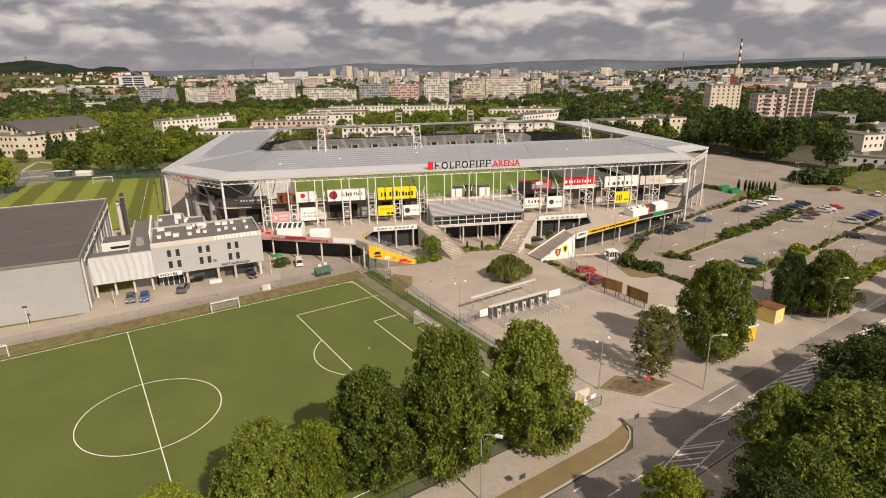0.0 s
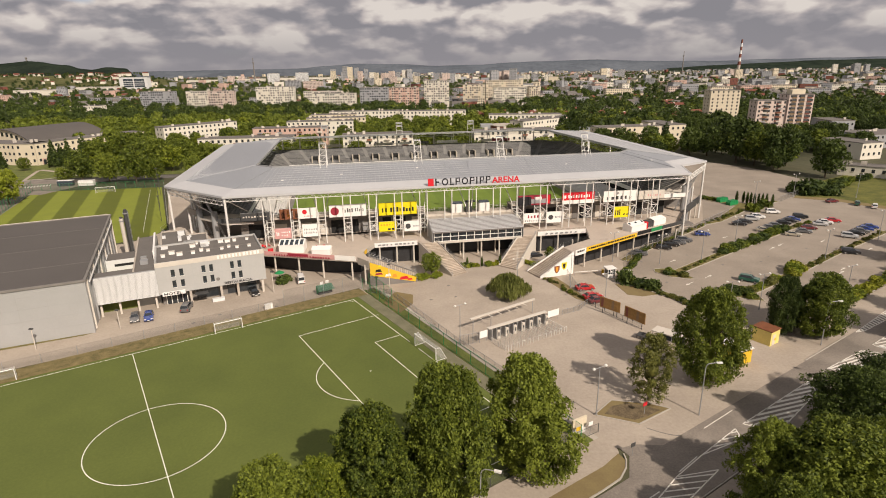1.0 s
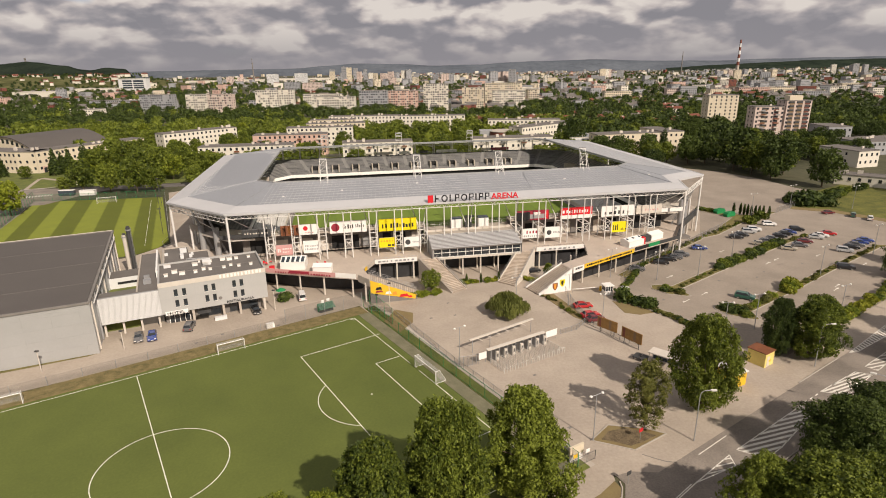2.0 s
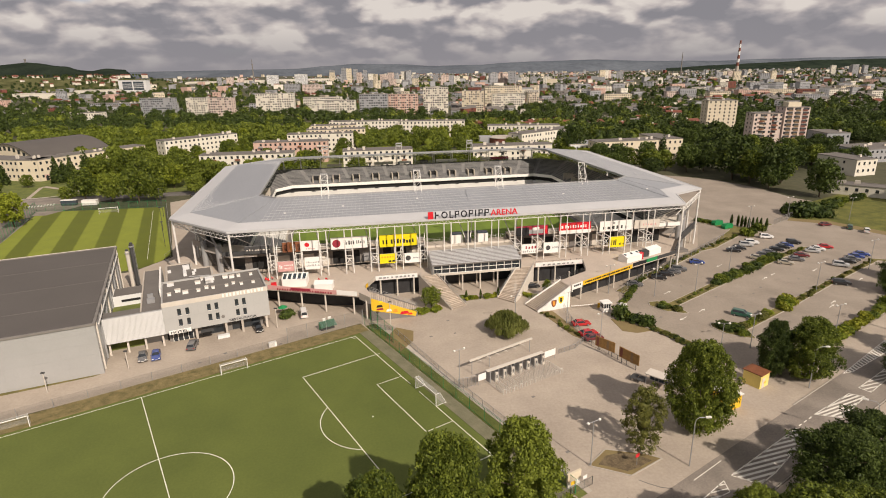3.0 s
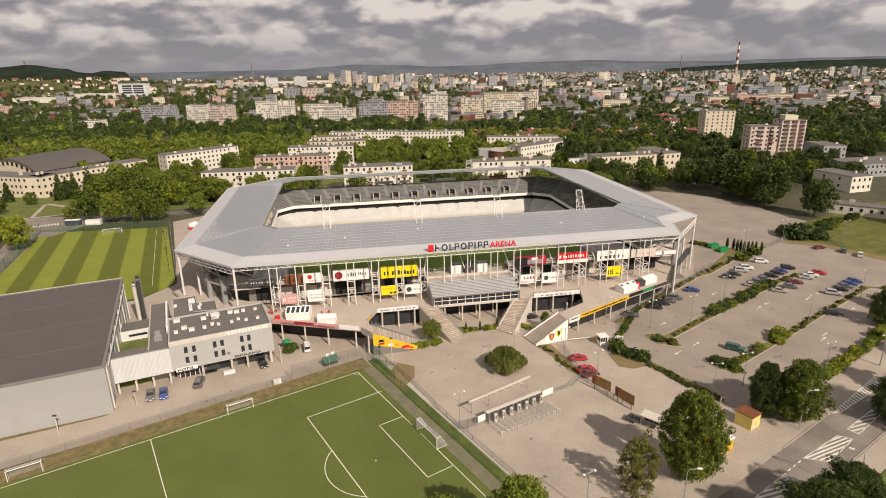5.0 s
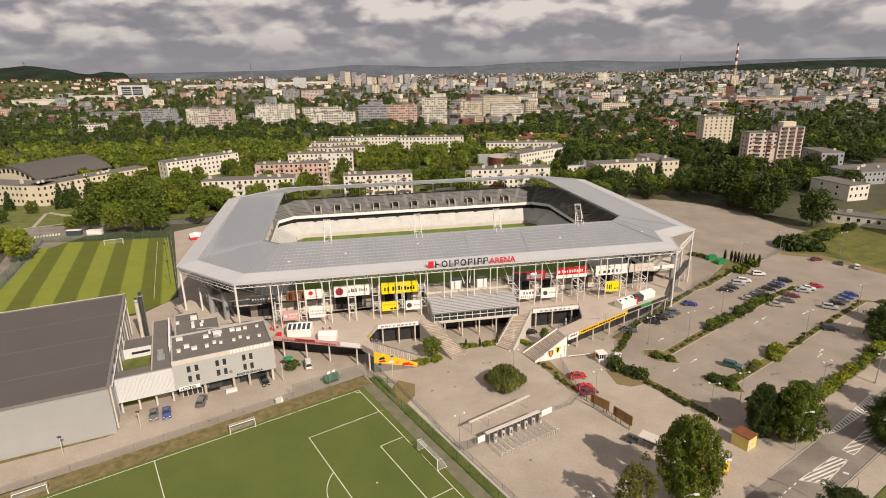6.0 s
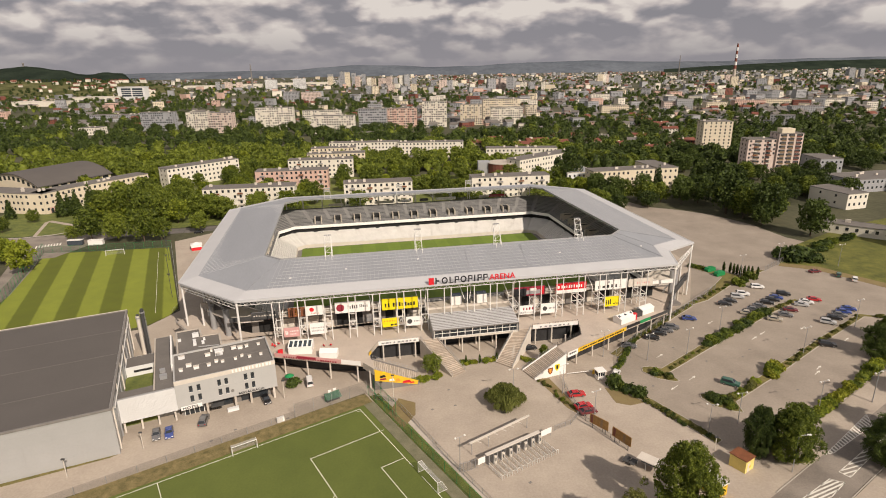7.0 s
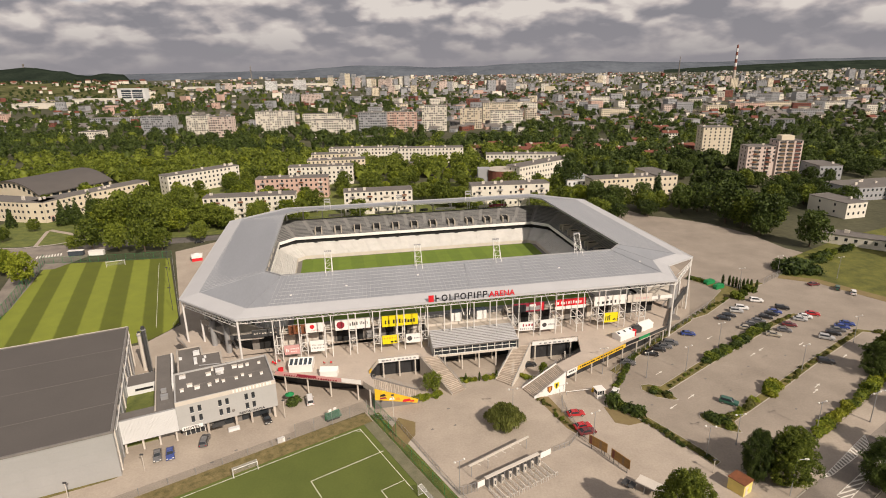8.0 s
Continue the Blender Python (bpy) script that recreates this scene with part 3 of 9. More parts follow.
# ---- car park islands: kerbed planting strips ----
ISLANDS = [
    [(53.2, 136.2), (52.7, 133.9), (55.3, 130.4), (59.3, 128.8), (60.6, 129.1), (59.2, 133.0), (76.0, 146.0), (107.5, 169.5), (121.5, 178.5), (120.6, 180.0), (106.5, 172.2), (75.0, 148.6), (58.2, 135.4), (55.6, 136.6)],
    [(63.1, 122.8), (62.7, 121.0), (64.3, 117.6), (67.8, 115.3), (69.8, 114.8), (70.2, 119.2), (90.5, 133.6), (111.0, 148.9), (134.0, 165.0), (139.5, 163.2), (139.8, 164.9), (133.6, 167.2), (110.0, 150.6), (89.0, 135.4), (69.4, 121.4), (65.6, 123.4)],
    [(86.2, 112.2), (120.0, 136.0), (160, 163), (159.0, 164.4), (118.8, 137.6), (85.2, 113.6)],
    [(43.6, 125.6), (48.0, 120.6), (53.0, 112.8), (57.2, 105.6), (58.4, 103.6), (60.0, 104.8), (58.8, 107.4), (54.6, 114.4), (49.4, 122.6), (45.2, 127.0)],
    [(84.5, 176.8), (91.0, 180.2), (110.5, 198.2), (125.5, 207.6), (124.2, 209.2), (113.0, 203.5), (104.0, 212.0), (99.5, 215.5), (98.0, 214.0), (106.0, 201.5), (90.0, 182.8), (83.5, 178.5)],
    [(48.5, 142.0), (57.5, 151.8), (84.0, 175.8), (82.6, 177.6), (56.0, 153.4), (47.0, 144.0)],
]
for pts in ISLANDS:
    isl = thing("planting_island", at(0, 0), "kerbed planting strip of soil and weeds in the car park", "planting bed", "car park islands", "structure")
    part("soil", sheet(pts, 0.10, 0.15), "grass", isl)
    part("kerb", strip(pts + pts[:1], 0.16, -0.05, 0.14), "kerb", isl, "pale concrete kerb")
setting("grass_patch", sheet([(40.5, 126.5), (41.4, 119.8), (44.5, 118.6), (48.5, 119.8), (44.2, 125.2)], 0.05), "dry", "dry grass patch under round shrubs", "bed")
setting("plaza_grass", sheet([(-11.5, 123.5), (-13.5, 117), (-9.5, 111.5), (-7.0, 116.5), (-7.2, 121.5)], 0.055), "dry", "worn dry grass beside the painted stairs", "bed")
setting("divider_bed", sheet([(24.0, 131.5), (29.3, 118.0), (31.6, 115.2), (32.4, 116.0), (31.2, 120.0), (27.4, 131.5)], 0.06), "dry", "narrow weedy bed between plaza and gate road", "bed")

# painted arrows on the car park, drain covers on the plaza
ARROW = Geo().prism([(-1.6, -0.09), (0.4, -0.09), (0.4, 0.09), (-1.6, 0.09)], 0.002, 0.008).prism([(0.4, -0.4), (1.5, 0.0), (0.4, 0.4)], 0.002, 0.008).mesh("arrow", M["paint"])
for x, y, turn in ((58.0, 126.0, 218), (64.5, 130.5, 38), (60.5, 142.5, 38), (84, 163, 218), (92, 152, 38), (96, 155, 218), (98, 132, 38), (100, 134.5, 38), (128, 178, 38), (110, 158, 218), (118, 150, 38)):
    ob = new("parking_arrow", ARROW)
    ob.matrix_world = at(x, y, 0.002, turn)
    tagged(ob, "worn white arrow painted on the car park", "road marking", "car park arrows", "structure")
DRAIN = Geo().box((-0.35, -0.25, 0.002), (0.35, 0.25, 0.012)).mesh("drain_cover", M["concrete_dark"])
for x, y in ((16.5, 93), (2.5, 120), (-3, 118.5), (19.5, 77), (1, 127), (53, 127), (72, 139), (76, 133), (66, 147), (83, 141), (87, 145), (95, 139.5), (80, 152), (110, 186), (101, 151), (70, 116.5), (88, 124), (52, 142), (-37, 116), (-48, 112), (-52, 108), (-28, 121)):
    ob = new("drain_cover", DRAIN)
    ob.matrix_world = at(x, y, 0.0, 34)
    tagged(ob, "dark iron drain cover in the paving", "drain cover", "drain covers", "structure")


# ---- the stadium, in its own plan: x along the front, y to the back ----
S = pose(-56, 142.8, 0, 0, 0, 10.2)
DECK = 5.4
stadium = thing("stadium", S, "modern football stadium with a grey ring roof on white steel columns", "stadium")


def ring(inset, z):
    """The roof's outline, moved inwards; the front right corner is cut back."""
    c = inset * 0.42
    return [Vector((c, -1.5 + inset, z)), Vector((130 - c, -1.5 + inset, z)), Vector((134.8 - 0.7 * inset, 11.2 + 0.7 * inset, z)), Vector((147.5 - inset, 17 + c, z)), Vector((147.5 - inset, 107 - c, z)),
            Vector((126 - c, 126 - inset, z)), Vector((4 + c, 126 - inset, z)), Vector((-18.5 + inset, 107 - c, z)), Vector((-18.5 + inset, 17 + c, z))]


INNER = [Vector((10.5, 21.8, 0)), Vector((119.5, 21.8, 0)), Vector((122.2, 24.4, 0)), Vector((125, 27, 0)), Vector((126, 107, 0)), Vector((121.5, 112, 0)), Vector((11.5, 112, 0)), Vector((5.2, 107, 0)), Vector((5.2, 27, 0))]
ZE, ZF, ZI, ZR = 19.2, 20.1, 22.4, 20.8


def band(lo, hi, thick):
    """A closed roof band between two rings of points."""
    g, k = Geo(), len(lo)
    d = Vector((0, 0, thick))
    v = [*lo, *hi, *[p - d for p in lo], *[p - d for p in hi]]
    f = []
    for i in range(k):
        j = (i + 1) % k
        f += [(i, j, k + j, k + i), (3 * k + i, 3 * k + j, 2 * k + j, 2 * k + i), (2 * k + i, 2 * k + j, j, i), (k + i, k + j, 3 * k + j, 3 * k + i)]
    return g.add(v, f)


fold = ring(5.2, ZF)
lip = [Vector((p.x, p.y, ZR if p.y > 100 else ZI)) for p in INNER]
part("roof_strip", band(ring(0, ZE), [p - Vector((0, 0, 0.0)) for p in ring(5.2, ZF + 0.03)], 0.35), "roof_strip", stadium, "pale sloping edge strip of the roof")
roof = part("roof", band(fold, lip, 0.35), "roof_sheet", stadium, "grey sheet-metal ring roof with standing seams")

# extra pale sheet, added to bounce daylight onto the seats below
dn_ = Vector((0, 0, -0.42))
part("roof_soffit", band([p + dn_ for p in ring(1.0, ZE + 0.2)], [p + dn_ for p in lip], 0.06), "bounce_white", stadium, "pale sheet added under the roof to bounce light")

# standing seams on the four roof wings
seams = Geo()


def seam_row(p0, p1, q0, q1, n):
    for i in range(n + 1):
        k = i / n
        seams.beam(p0.lerp(p1, k) + Vector((0, 0, 0.03)), q0.lerp(q1, k) + Vector((0, 0, 0.03)), 0.045, 0.05)


seam_row(fold[0] + Vector((6, 0, 0)), fold[1] - Vector((6, 0, 0)), lip[0], lip[1], 96)
seam_row(fold[3], fold[4], lip[3], lip[4], 56)
seam_row(fold[5], fold[6], lip[5], lip[6], 80)
seam_row(fold[7], fold[8], lip[7], lip[8], 56)
for k in [0.08 + 0.115 * i for i in range(8)]:
    p, q = fold[0].lerp(lip[0], k), fold[1].lerp(lip[1], k)
    seams.beam(p.lerp(q, 0.04) + Vector((0, 0, 0.03)), p.lerp(q, 0.97) + Vector((0, 0, 0.03)), 0.06, 0.05)
tagged(part("roof_seam", seams, "roof_strip", roof), kind="stuff")
gut = Geo()
for a, b in zip(lip, lip[1:] + lip[:1]):
    gut.beam(a + Vector((0, 0, 0.1)), b + Vector((0, 0, 0.1)), 0.35, 0.4)
part("inner_gutter", gut, "steel_grey", roof)
gut = Geo()
o = ring(0, ZE)
for a, b in zip(o, o[1:] + o[:1]):
    gut.beam(a + Vector((0, 0, -0.15)), b + Vector((0, 0, -0.15)), 0.3, 0.55)
part("eave_edge", gut, "roof_strip", roof)
for a, b in [(p + Vector((0, 0, 0.06)), q + Vector((0, 0, 0.06))) for p, q in zip(fold, lip)] + [(Vector((x0, 4.5, ZF + 0.12)), Vector((x1, 20, ZI - 0.1))) for x0, x1 in ((66, 68), (84, 86.5), (36, 36.4))]:
    part("roof_flashing", Geo().beam(a, b, 0.3, 0.10), "roof_sheet", roof)
# small patches and hatches on the front wing
for x, y in ((14, 9), (30, 12), (52, 15), (97, 12), (125, 12)):
    k = (y - 3.7) / 18.1
    part("roof_hatch", Geo().box((-0.3, -0.2, 0), (0.3, 0.2, 0.16), pose(x, y, ZF + (ZI - ZF) * k, 7, 0, 12 * math.sin(x))), "white", roof)


# lattice under the eaves
def lattice(p, q, depth, step, r=0.06):
    g = Geo()
    n = max(1, int((q - p).length / step))
    dn = Vector((0, 0, -depth))
    g.beam(p, q, 0.16, 0.16).beam(p + dn, q + dn, 0.14, 0.14)
    for i in range(n):
        a, b = p.lerp(q, i / n), p.lerp(q, (i + 1) / n)
        m = (a + b) / 2 + dn
        g.tube(a, m, r, 4, cap=False).tube(m, b, r, 4, cap=False)
    return g


under = ring(0.3, ZE - 0.5)
for i, (a, b) in enumerate(zip(under, under[1:] + under[:1])):
    if i != 2:
        part("eave_truss", lattice(a, b, 0.9, 1.7), "steel_white", roof, "white lattice truss under the eaves")
for x in [10.4 + 6.8 * k for k in range(17)]:
    part("roof_truss", lattice(Vector((x, -1, ZE - 0.5)), Vector((x, 21.5, ZI - 0.7)), 1.3, 2.6, 0.07), "steel_grey", roof)
for y in range(24, 104, 8):
    part("roof_truss", lattice(Vector((-18, y, ZE - 0.5)), Vector((5, y, ZI - 0.7 - max(0, y - 27) * 0.02)), 1.3, 2.6, 0.07), "steel_grey", roof)
    part("roof_truss", lattice(Vector((147, y, ZE - 0.5)), Vector((125.5, y, ZI - 0.7 - max(0, y - 27) * 0.02)), 1.3, 2.6, 0.07), "steel_grey", roof)
for x in range(10, 126, 9):
    part("roof_truss", lattice(Vector((x, 125.5, ZE - 0.5)), Vector((x, 112.4, ZR - 0.7)), 1.3, 2.6, 0.07), "steel_grey", roof)

# front columns, in pairs; those over the lounge stand on its roof
COL = Geo().tube((0, 0, 0), (0, 0, 1), 0.15, 8).mesh("column", M["steel_white"])
PAIRS = [9.4 + 6.8 * k for k in range(17)]


def column(x, y, z0, z1, wide=1.0, lean=(0, 0)):
    ob = part("column", COL, None, stadium)
    d = Vector((lean[0], lean[1], z1 - z0))
    ob.matrix_local = Matrix.Translation((x, y, z0)) @ d.to_track_quat("Z", "X").to_matrix().to_4x4() @ Matrix.Diagonal((wide, wide, d.length, 1))
    return ob


for x in PAIRS:
    over = 52 < x + 1 < 78
    for dx in (0, 2.0):
        column(x + dx, -1.7, 9.9 if over else DECK, ZE - 1.2)
    if not over:
        # second row with a braced frame, and struts that spread to the roof
        for dx in (0.1, 1.9):
            column(x + dx, 3.2, DECK, 12.0, 0.9)
        fr = Geo()
        for z in (8.1, 10.6):
            fr.beam((x, -1.7, z), (x, 3.2, z), 0.16, 0.16).beam((x + 2, -1.7, z), (x + 2, 3.2, z), 0.16, 0.16).beam((x, 3.2, z), (x + 2, 3.2, z), 0.16, 0.16).beam((x, -1.7, z), (x + 2, -1.7, z), 0.14, 0.14)
        fr.beam((x, -1.4, 8.1), (x + 2, -1.4, 10.6), 0.1, 0.1).beam((x + 2, -1.4, 8.1), (x, -1.4, 10.6), 0.1, 0.1)
        part("brace_frame", fr, "steel_white", stadium)
    if (round((x - 9.4) / 6.8)) % 2 == 0:
        column(x + 0.2, 3.2, 12.0, ZE - 0.8, 0.8, (-1.8, 4.5))
        column(x + 1.8, 3.2, 12.0, ZE - 0.8, 0.8, (1.8, 4.5))
for x, y, z0 in ((0.3, -1.0, DECK), (-17.8, 17, DECK), (129.7, -1.0, 0), (147.0, 17, 0), (-18, 40, 0), (-18, 62, 0), (-18, 84, 0), (-18, 106, 0), (147, 40, 0), (147, 62, 0), (147, 84, 0), (147, 106, 0), (4, 125.5, 0), (126, 125.5, 0)):
    column(x, y, z0, ZE - 0.5, 2.0)
for x in range(12, 124, 9):
    column(x, 124.5, 0, ZE - 0.5, 1.2)
    column(x, 120.4, 8.0, 19.6, 1.0)
# corner frames: chords and braces from the roof's corner to the stand
for sx, fx in ((1, 0.0), (-1, 130.0)):
    for y0, z0, y1, z1 in ((-1.0, 18.4, 6.0, 12.5), (17.0, 18.2, 12.0, 12.0)):
        x0 = fx + sx * (0.3 if y0 < 0 else -17.5)
        part("corner_brace", Geo().tube((x0, y0, z0), (fx + sx * (6 if y0 < 0 else -6), y1, z1), 0.12, 6), "steel_white", stadium)
    lat = lattice(Vector((fx + sx * 0.3, -1.0, 18.3)), Vector((fx - sx * 17.4, 17, 18.3)), 1.6, 2.2, 0.08)
    part("corner_truss", lat, "steel_white", stadium)
    for k in (0.35, 0.6):
        p = Vector((fx + sx * 0.3, -1.0, 0)).lerp(Vector((fx - sx * 17.4, 17, 0)), k)
        q = p + Vector((sx * 3.5, 3.5, 0))
        part("lattice_tower", lattice(Vector((p.x, p.y, 18.0)), Vector((q.x, q.y, 5.6)), 0.9, 1.5, 0.07), "steel_grey", stadium)

# ---- seating tiers: steps along a line that goes round the pitch ----
def tier_line(d):
    """A plan line round the left, back and right stands, d metres out from the pitch's edge."""
    c = 3 + 0.42 * d
    return [(10 - d, 14), (10 - d, 101 + d - c), (10 - d + c, 101 + d), (120 + d - c, 101 + d), (120 + d, 101 + d - c), (120 + d, 14)]


def stepped(d0, d1, z0, z1, rows, skip=None):
    g = Geo()
    run, rise = (d1 - d0) / rows, (z1 - z0) / rows
    for r in range(rows):
        a, b = tier_line(d0 + run * r), tier_line(d0 + run * (r + 1))
        z, zz = z0 + rise * r, z0 + rise * (r + 1)
        for i in range(len(a) - 1):
            p, q, s, t = a[i], a[i + 1], b[i + 1], b[i]
            g.add([(*p, z), (*q, z), (*q, zz), (*p, zz), (*s, zz), (*t, zz)], [(0, 1, 2, 3), (3, 2, 4, 5)])
    return g


def seat_rows(d0, d1, z0, z1, rows):
    g = Geo()
    run, rise = (d1 - d0) / rows, (z1 - z0) / rows
    for r in range(rows):
        a, b = tier_line(d0 + run * (r + 0.58)), tier_line(d0 + run * (r + 0.86))
        z = z0 + rise * (r + 1)
        for i in range(len(a) - 1):
            pa, qa, pb, qb = Vector(a[i]), Vector(a[i + 1]), Vector(b[i]), Vector(b[i + 1])
            n = max(1, int((qa - pa).length / 9.0))
            for k in range(n):
                k0, k1 = (k + 0.09) / n, (k + 0.91) / n
                p, q, s, t = pa.lerp(qa, k0), pa.lerp(qa, k1), pb.lerp(qb, k1), pb.lerp(qb, k0)
                g.add([(p.x, p.y, z + 0.02), (q.x, q.y, z + 0.02), (s.x, s.y, z + 0.36), (t.x, t.y, z + 0.36), (p.x, p.y, z + 0.22), (q.x, q.y, z + 0.22)],
                      [(0, 1, 5, 4), (4, 5, 2, 3)])
    return g


def wall_round(d, z0, z1, thick=0.25):
    g = Geo()
    a, b = tier_line(d), tier_line(d + thick)
    for i in range(len(a) - 1):
        g.prism([a[i], a[i + 1], b[i + 1], b[i]][::-1], z0, z1)
    return g


lower = part("lower_tier", stepped(0.6, 9.0, 2.2, 5.7, 12), "seat_pale", stadium, "pale concrete lower tier")
tagged(part("seating", seat_rows(0.6, 9.0, 2.2, 5.7, 12), "seat_pale", lower, "rows of pale grey seats"), kind="stuff")
tagged(lower, kind="stuff")
part("pitch_wall", wall_round(0.3, 0.9, 2.4), "concrete_pale", stadium)
# the shaded gap below the parapet is painted as a near-black wall
part("tier_wall", wall_round(9.1, 5.7, 7.9), "shade_black", stadium, "near-black wall painted as the shade between the tiers")
upper = part("upper_tier", stepped(8.2, 18.6, 8.6, 14.4, 13), "tier", stadium, "concrete upper tier")
tagged(part("seating", seat_rows(8.2, 18.6, 8.6, 14.4, 13), "seat_grey", upper, "rows of dark grey seats"), kind="stuff")
tagged(upper, kind="stuff")
part("tier_parapet", wall_round(8.0, 7.9, 9.2), "white", stadium, "white parapet of the upper tier")
part("tier_back_wall", wall_round(18.7, 12.6, 14.7), "tier", stadium)
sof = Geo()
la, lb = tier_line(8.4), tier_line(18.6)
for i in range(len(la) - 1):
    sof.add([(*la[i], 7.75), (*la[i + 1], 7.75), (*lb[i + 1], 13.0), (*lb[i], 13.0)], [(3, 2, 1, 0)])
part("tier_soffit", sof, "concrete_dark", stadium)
# stair exits low in the upper tier: grey cheek walls with a dark opening, and an aisle above each
rail = Geo()
lt_ = tier_line(18.8)
for a, b in zip(lt_, lt_[1:]):
    for z in (15.2, 15.7):
        rail.tube((*a, z), (*b, z), 0.05, 4)
    n = int((Vector(b) - Vector(a)).length / 3.0)
    for i in range(n + 1):
        p = Vector(a).lerp(Vector(b), i / max(1, n))
        rail.tube((p.x, p.y, 14.6), (p.x, p.y, 15.7), 0.045, 4)
part("tier_rail", rail, "steel_grey", stadium, "grey railing along the top of the upper tier")


def stair_exit(m):
    """In its own plan: x along the tier, y up the rows."""
    vom = part("stair_exit", Geo().box((-1.7, 0.9, 8.4), (-1.2, 5.6, 12.2), m).box((1.2, 0.9, 8.4), (1.7, 5.6, 12.2), m), "concrete", stadium)
    part("opening", Geo().box((-1.2, 2.6, 8.5), (1.2, 5.6, 11.9), m), "shade_black", vom)
    part("landing", Geo().box((-1.25, 0.6, 8.4), (1.2, 3.0, 8.75), m), "concrete", vom)
    steps_ = Geo()
    for i in range(6):
        steps_.box((-0.7, 5.6 + 0.8 * i, 10.2), (0.7, 5.6 + 0.8 * (i + 1), 12.1 + 0.45 * i), m)
    part("aisle", steps_, "concrete", vom)


for x in range(19, 118, 9):
    stair_exit(pose(x, 109.2, 0))
for y in range(35, 96, 9):
    stair_exit(pose(1.8, y, 0, 0, 0, 90))
    stair_exit(pose(128.2, y, 0, 0, 0, -90))
# booths and boards along the top of the back stand
for x, w, mat in ((24, 7, "concrete_pale"), (46, 9, "concrete_pale"), (58, 5, "white"), (68, 4, "steel_dark"), (76, 10, "white"), (98, 6, "concrete_pale"), (103, 9, "maroon")):
    part("press_board", Geo().box((x, 120.4, 14.9), (x + w, 120.8, 16.2)), mat, stadium)
# near stand: one low tier whose back wall faces the deck
near = Geo()
for r in range(16):
    y0, z0 = 31.0 - 1.45 * r, 1.0 + 0.42 * r
    near.box((12, y0 - 1.45, 0.86), (118, y0, z0 + 0.42))
tagged(part("near_tier", near, "tier", stadium, "low concrete tier under the front roof"), kind="stuff")
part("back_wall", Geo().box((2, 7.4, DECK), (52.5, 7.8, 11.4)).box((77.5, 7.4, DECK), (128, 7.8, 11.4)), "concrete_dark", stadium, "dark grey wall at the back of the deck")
part("gallery", Geo().box((2, 3.6, 11.2), (52.5, 8.2, 11.6)).box((77.5, 3.6, 11.2), (128, 8.2, 11.6)), "concrete", stadium, "pale gallery slab over the kiosks")
rail = Geo()
for x0, x1 in ((2, 52.5), (77.5, 128)):
    for z in (12.0, 12.6):
        rail.tube((x0, 3.7, z), (x1, 3.7, z), 0.05, 5)
part("gallery_rail", rail, "steel_white", stadium)
rnd_ = random.Random(5)
for x0, x1 in ((4, 52), (79, 127)):
    x = x0
    while x < x1 - 3:
        w = rnd_.choice((2.4, 3.2, 4.2))
        kind_ = rnd_.random()
        if kind_ < 0.45:
            part("dark_opening", Geo().box((x, 7.30, DECK + 0.05), (x + w, 7.398, 9.2)), "shade_black", stadium)
        elif kind_ < 0.7:
            part("shutter", Geo().box((x, 7.25, DECK + 0.4), (x + w, 7.398, 8.4)), "steel_grey", stadium)
        else:
            part("wall_panel", Geo().box((x, 7.25, DECK + 0.05), (x + w, 7.398, 9.0)), "concrete_pale", stadium)
        x += w + rnd_.choice((1.0, 1.8, 2.6))
# side-stand rakers and round stair shafts at the two front corners
for sx, fx in ((-1, 0.0), (1, 130.0)):
    for k in range(5):
        y = 16 + 7 * k
        x_in, x_out = fx + sx * 2, fx + sx * 13
        part("raker", Geo().prism([(x_in, y - 0.3), (x_out, y - 0.3), (x_out, y + 0.3), (x_in, y + 0.3)][::(1 if sx > 0 else -1)], lambda x, yy: 7.0 + (abs(x - fx) - 2) * 0.4, lambda x, yy: 8.6 + (abs(x - fx) - 2) * 0.4), "concrete", stadium)
        for xx in (x_in + sx * 2, x_out):
            column(xx, y, DECK if k < 2 and sx < 0 else 0, 8.4 if abs(xx - fx) < 8 else 12.5, 2.0)
    part("stair_shaft", Geo().tube((fx + sx * 4.5, 7.5, 0), (fx + sx * 4.5, 7.5, 13.5), 0.85, 20), "steel_grey", stadium, smooth=False)
    part("stair_shaft", Geo().tube((fx + sx * 9.5, 13.0, 0), (fx + sx * 9.5, 13.0, 13.0), 0.8, 20), "steel_grey", stadium)
    part("corner_slab", Geo().prism([(fx - sx * 6, 4.0), (fx + sx * 1.0, 3.8), (fx + sx * 11, 14), (fx + sx * 11, 20), (fx - sx * 3, 12)][::(1 if sx > 0 else -1)], 10.4, 11.0), "concrete_pale", stadium)
    part("corner_board", Geo().box((fx - sx * 3 - 6, 3.4, 11.1), (fx - sx * 3 + 6, 3.6, 12.3)), "steel_dark" if sx < 0 else "white", stadium)
    # end walls of the upper tiers, seen from the deck
    xs = [(fx + sx * d) for d in (-2.0, 10.4)]
    part("tier_end", Geo().prism([(min(xs), 13.6), (max(xs), 13.6), (max(xs), 14.0), (min(xs), 14.0)], 5.0, lambda x, y: 8.6 + max(0, (abs(x - fx) if (x - fx) * sx > 0 else -abs(x - fx)) + 2.0) * 0.39), "concrete_dark", stadium)

part("floor", Geo().box((-10, 9, -0.05), (140, 124, 0.85)), "concrete_dark", stadium)
setting("stadium_pitch", Geo().box((11.5, 31.5, 0.86), (118.5, 100.5, 1.0)), "mown_in", "green stadium pitch mown in bands", "pitch", S)

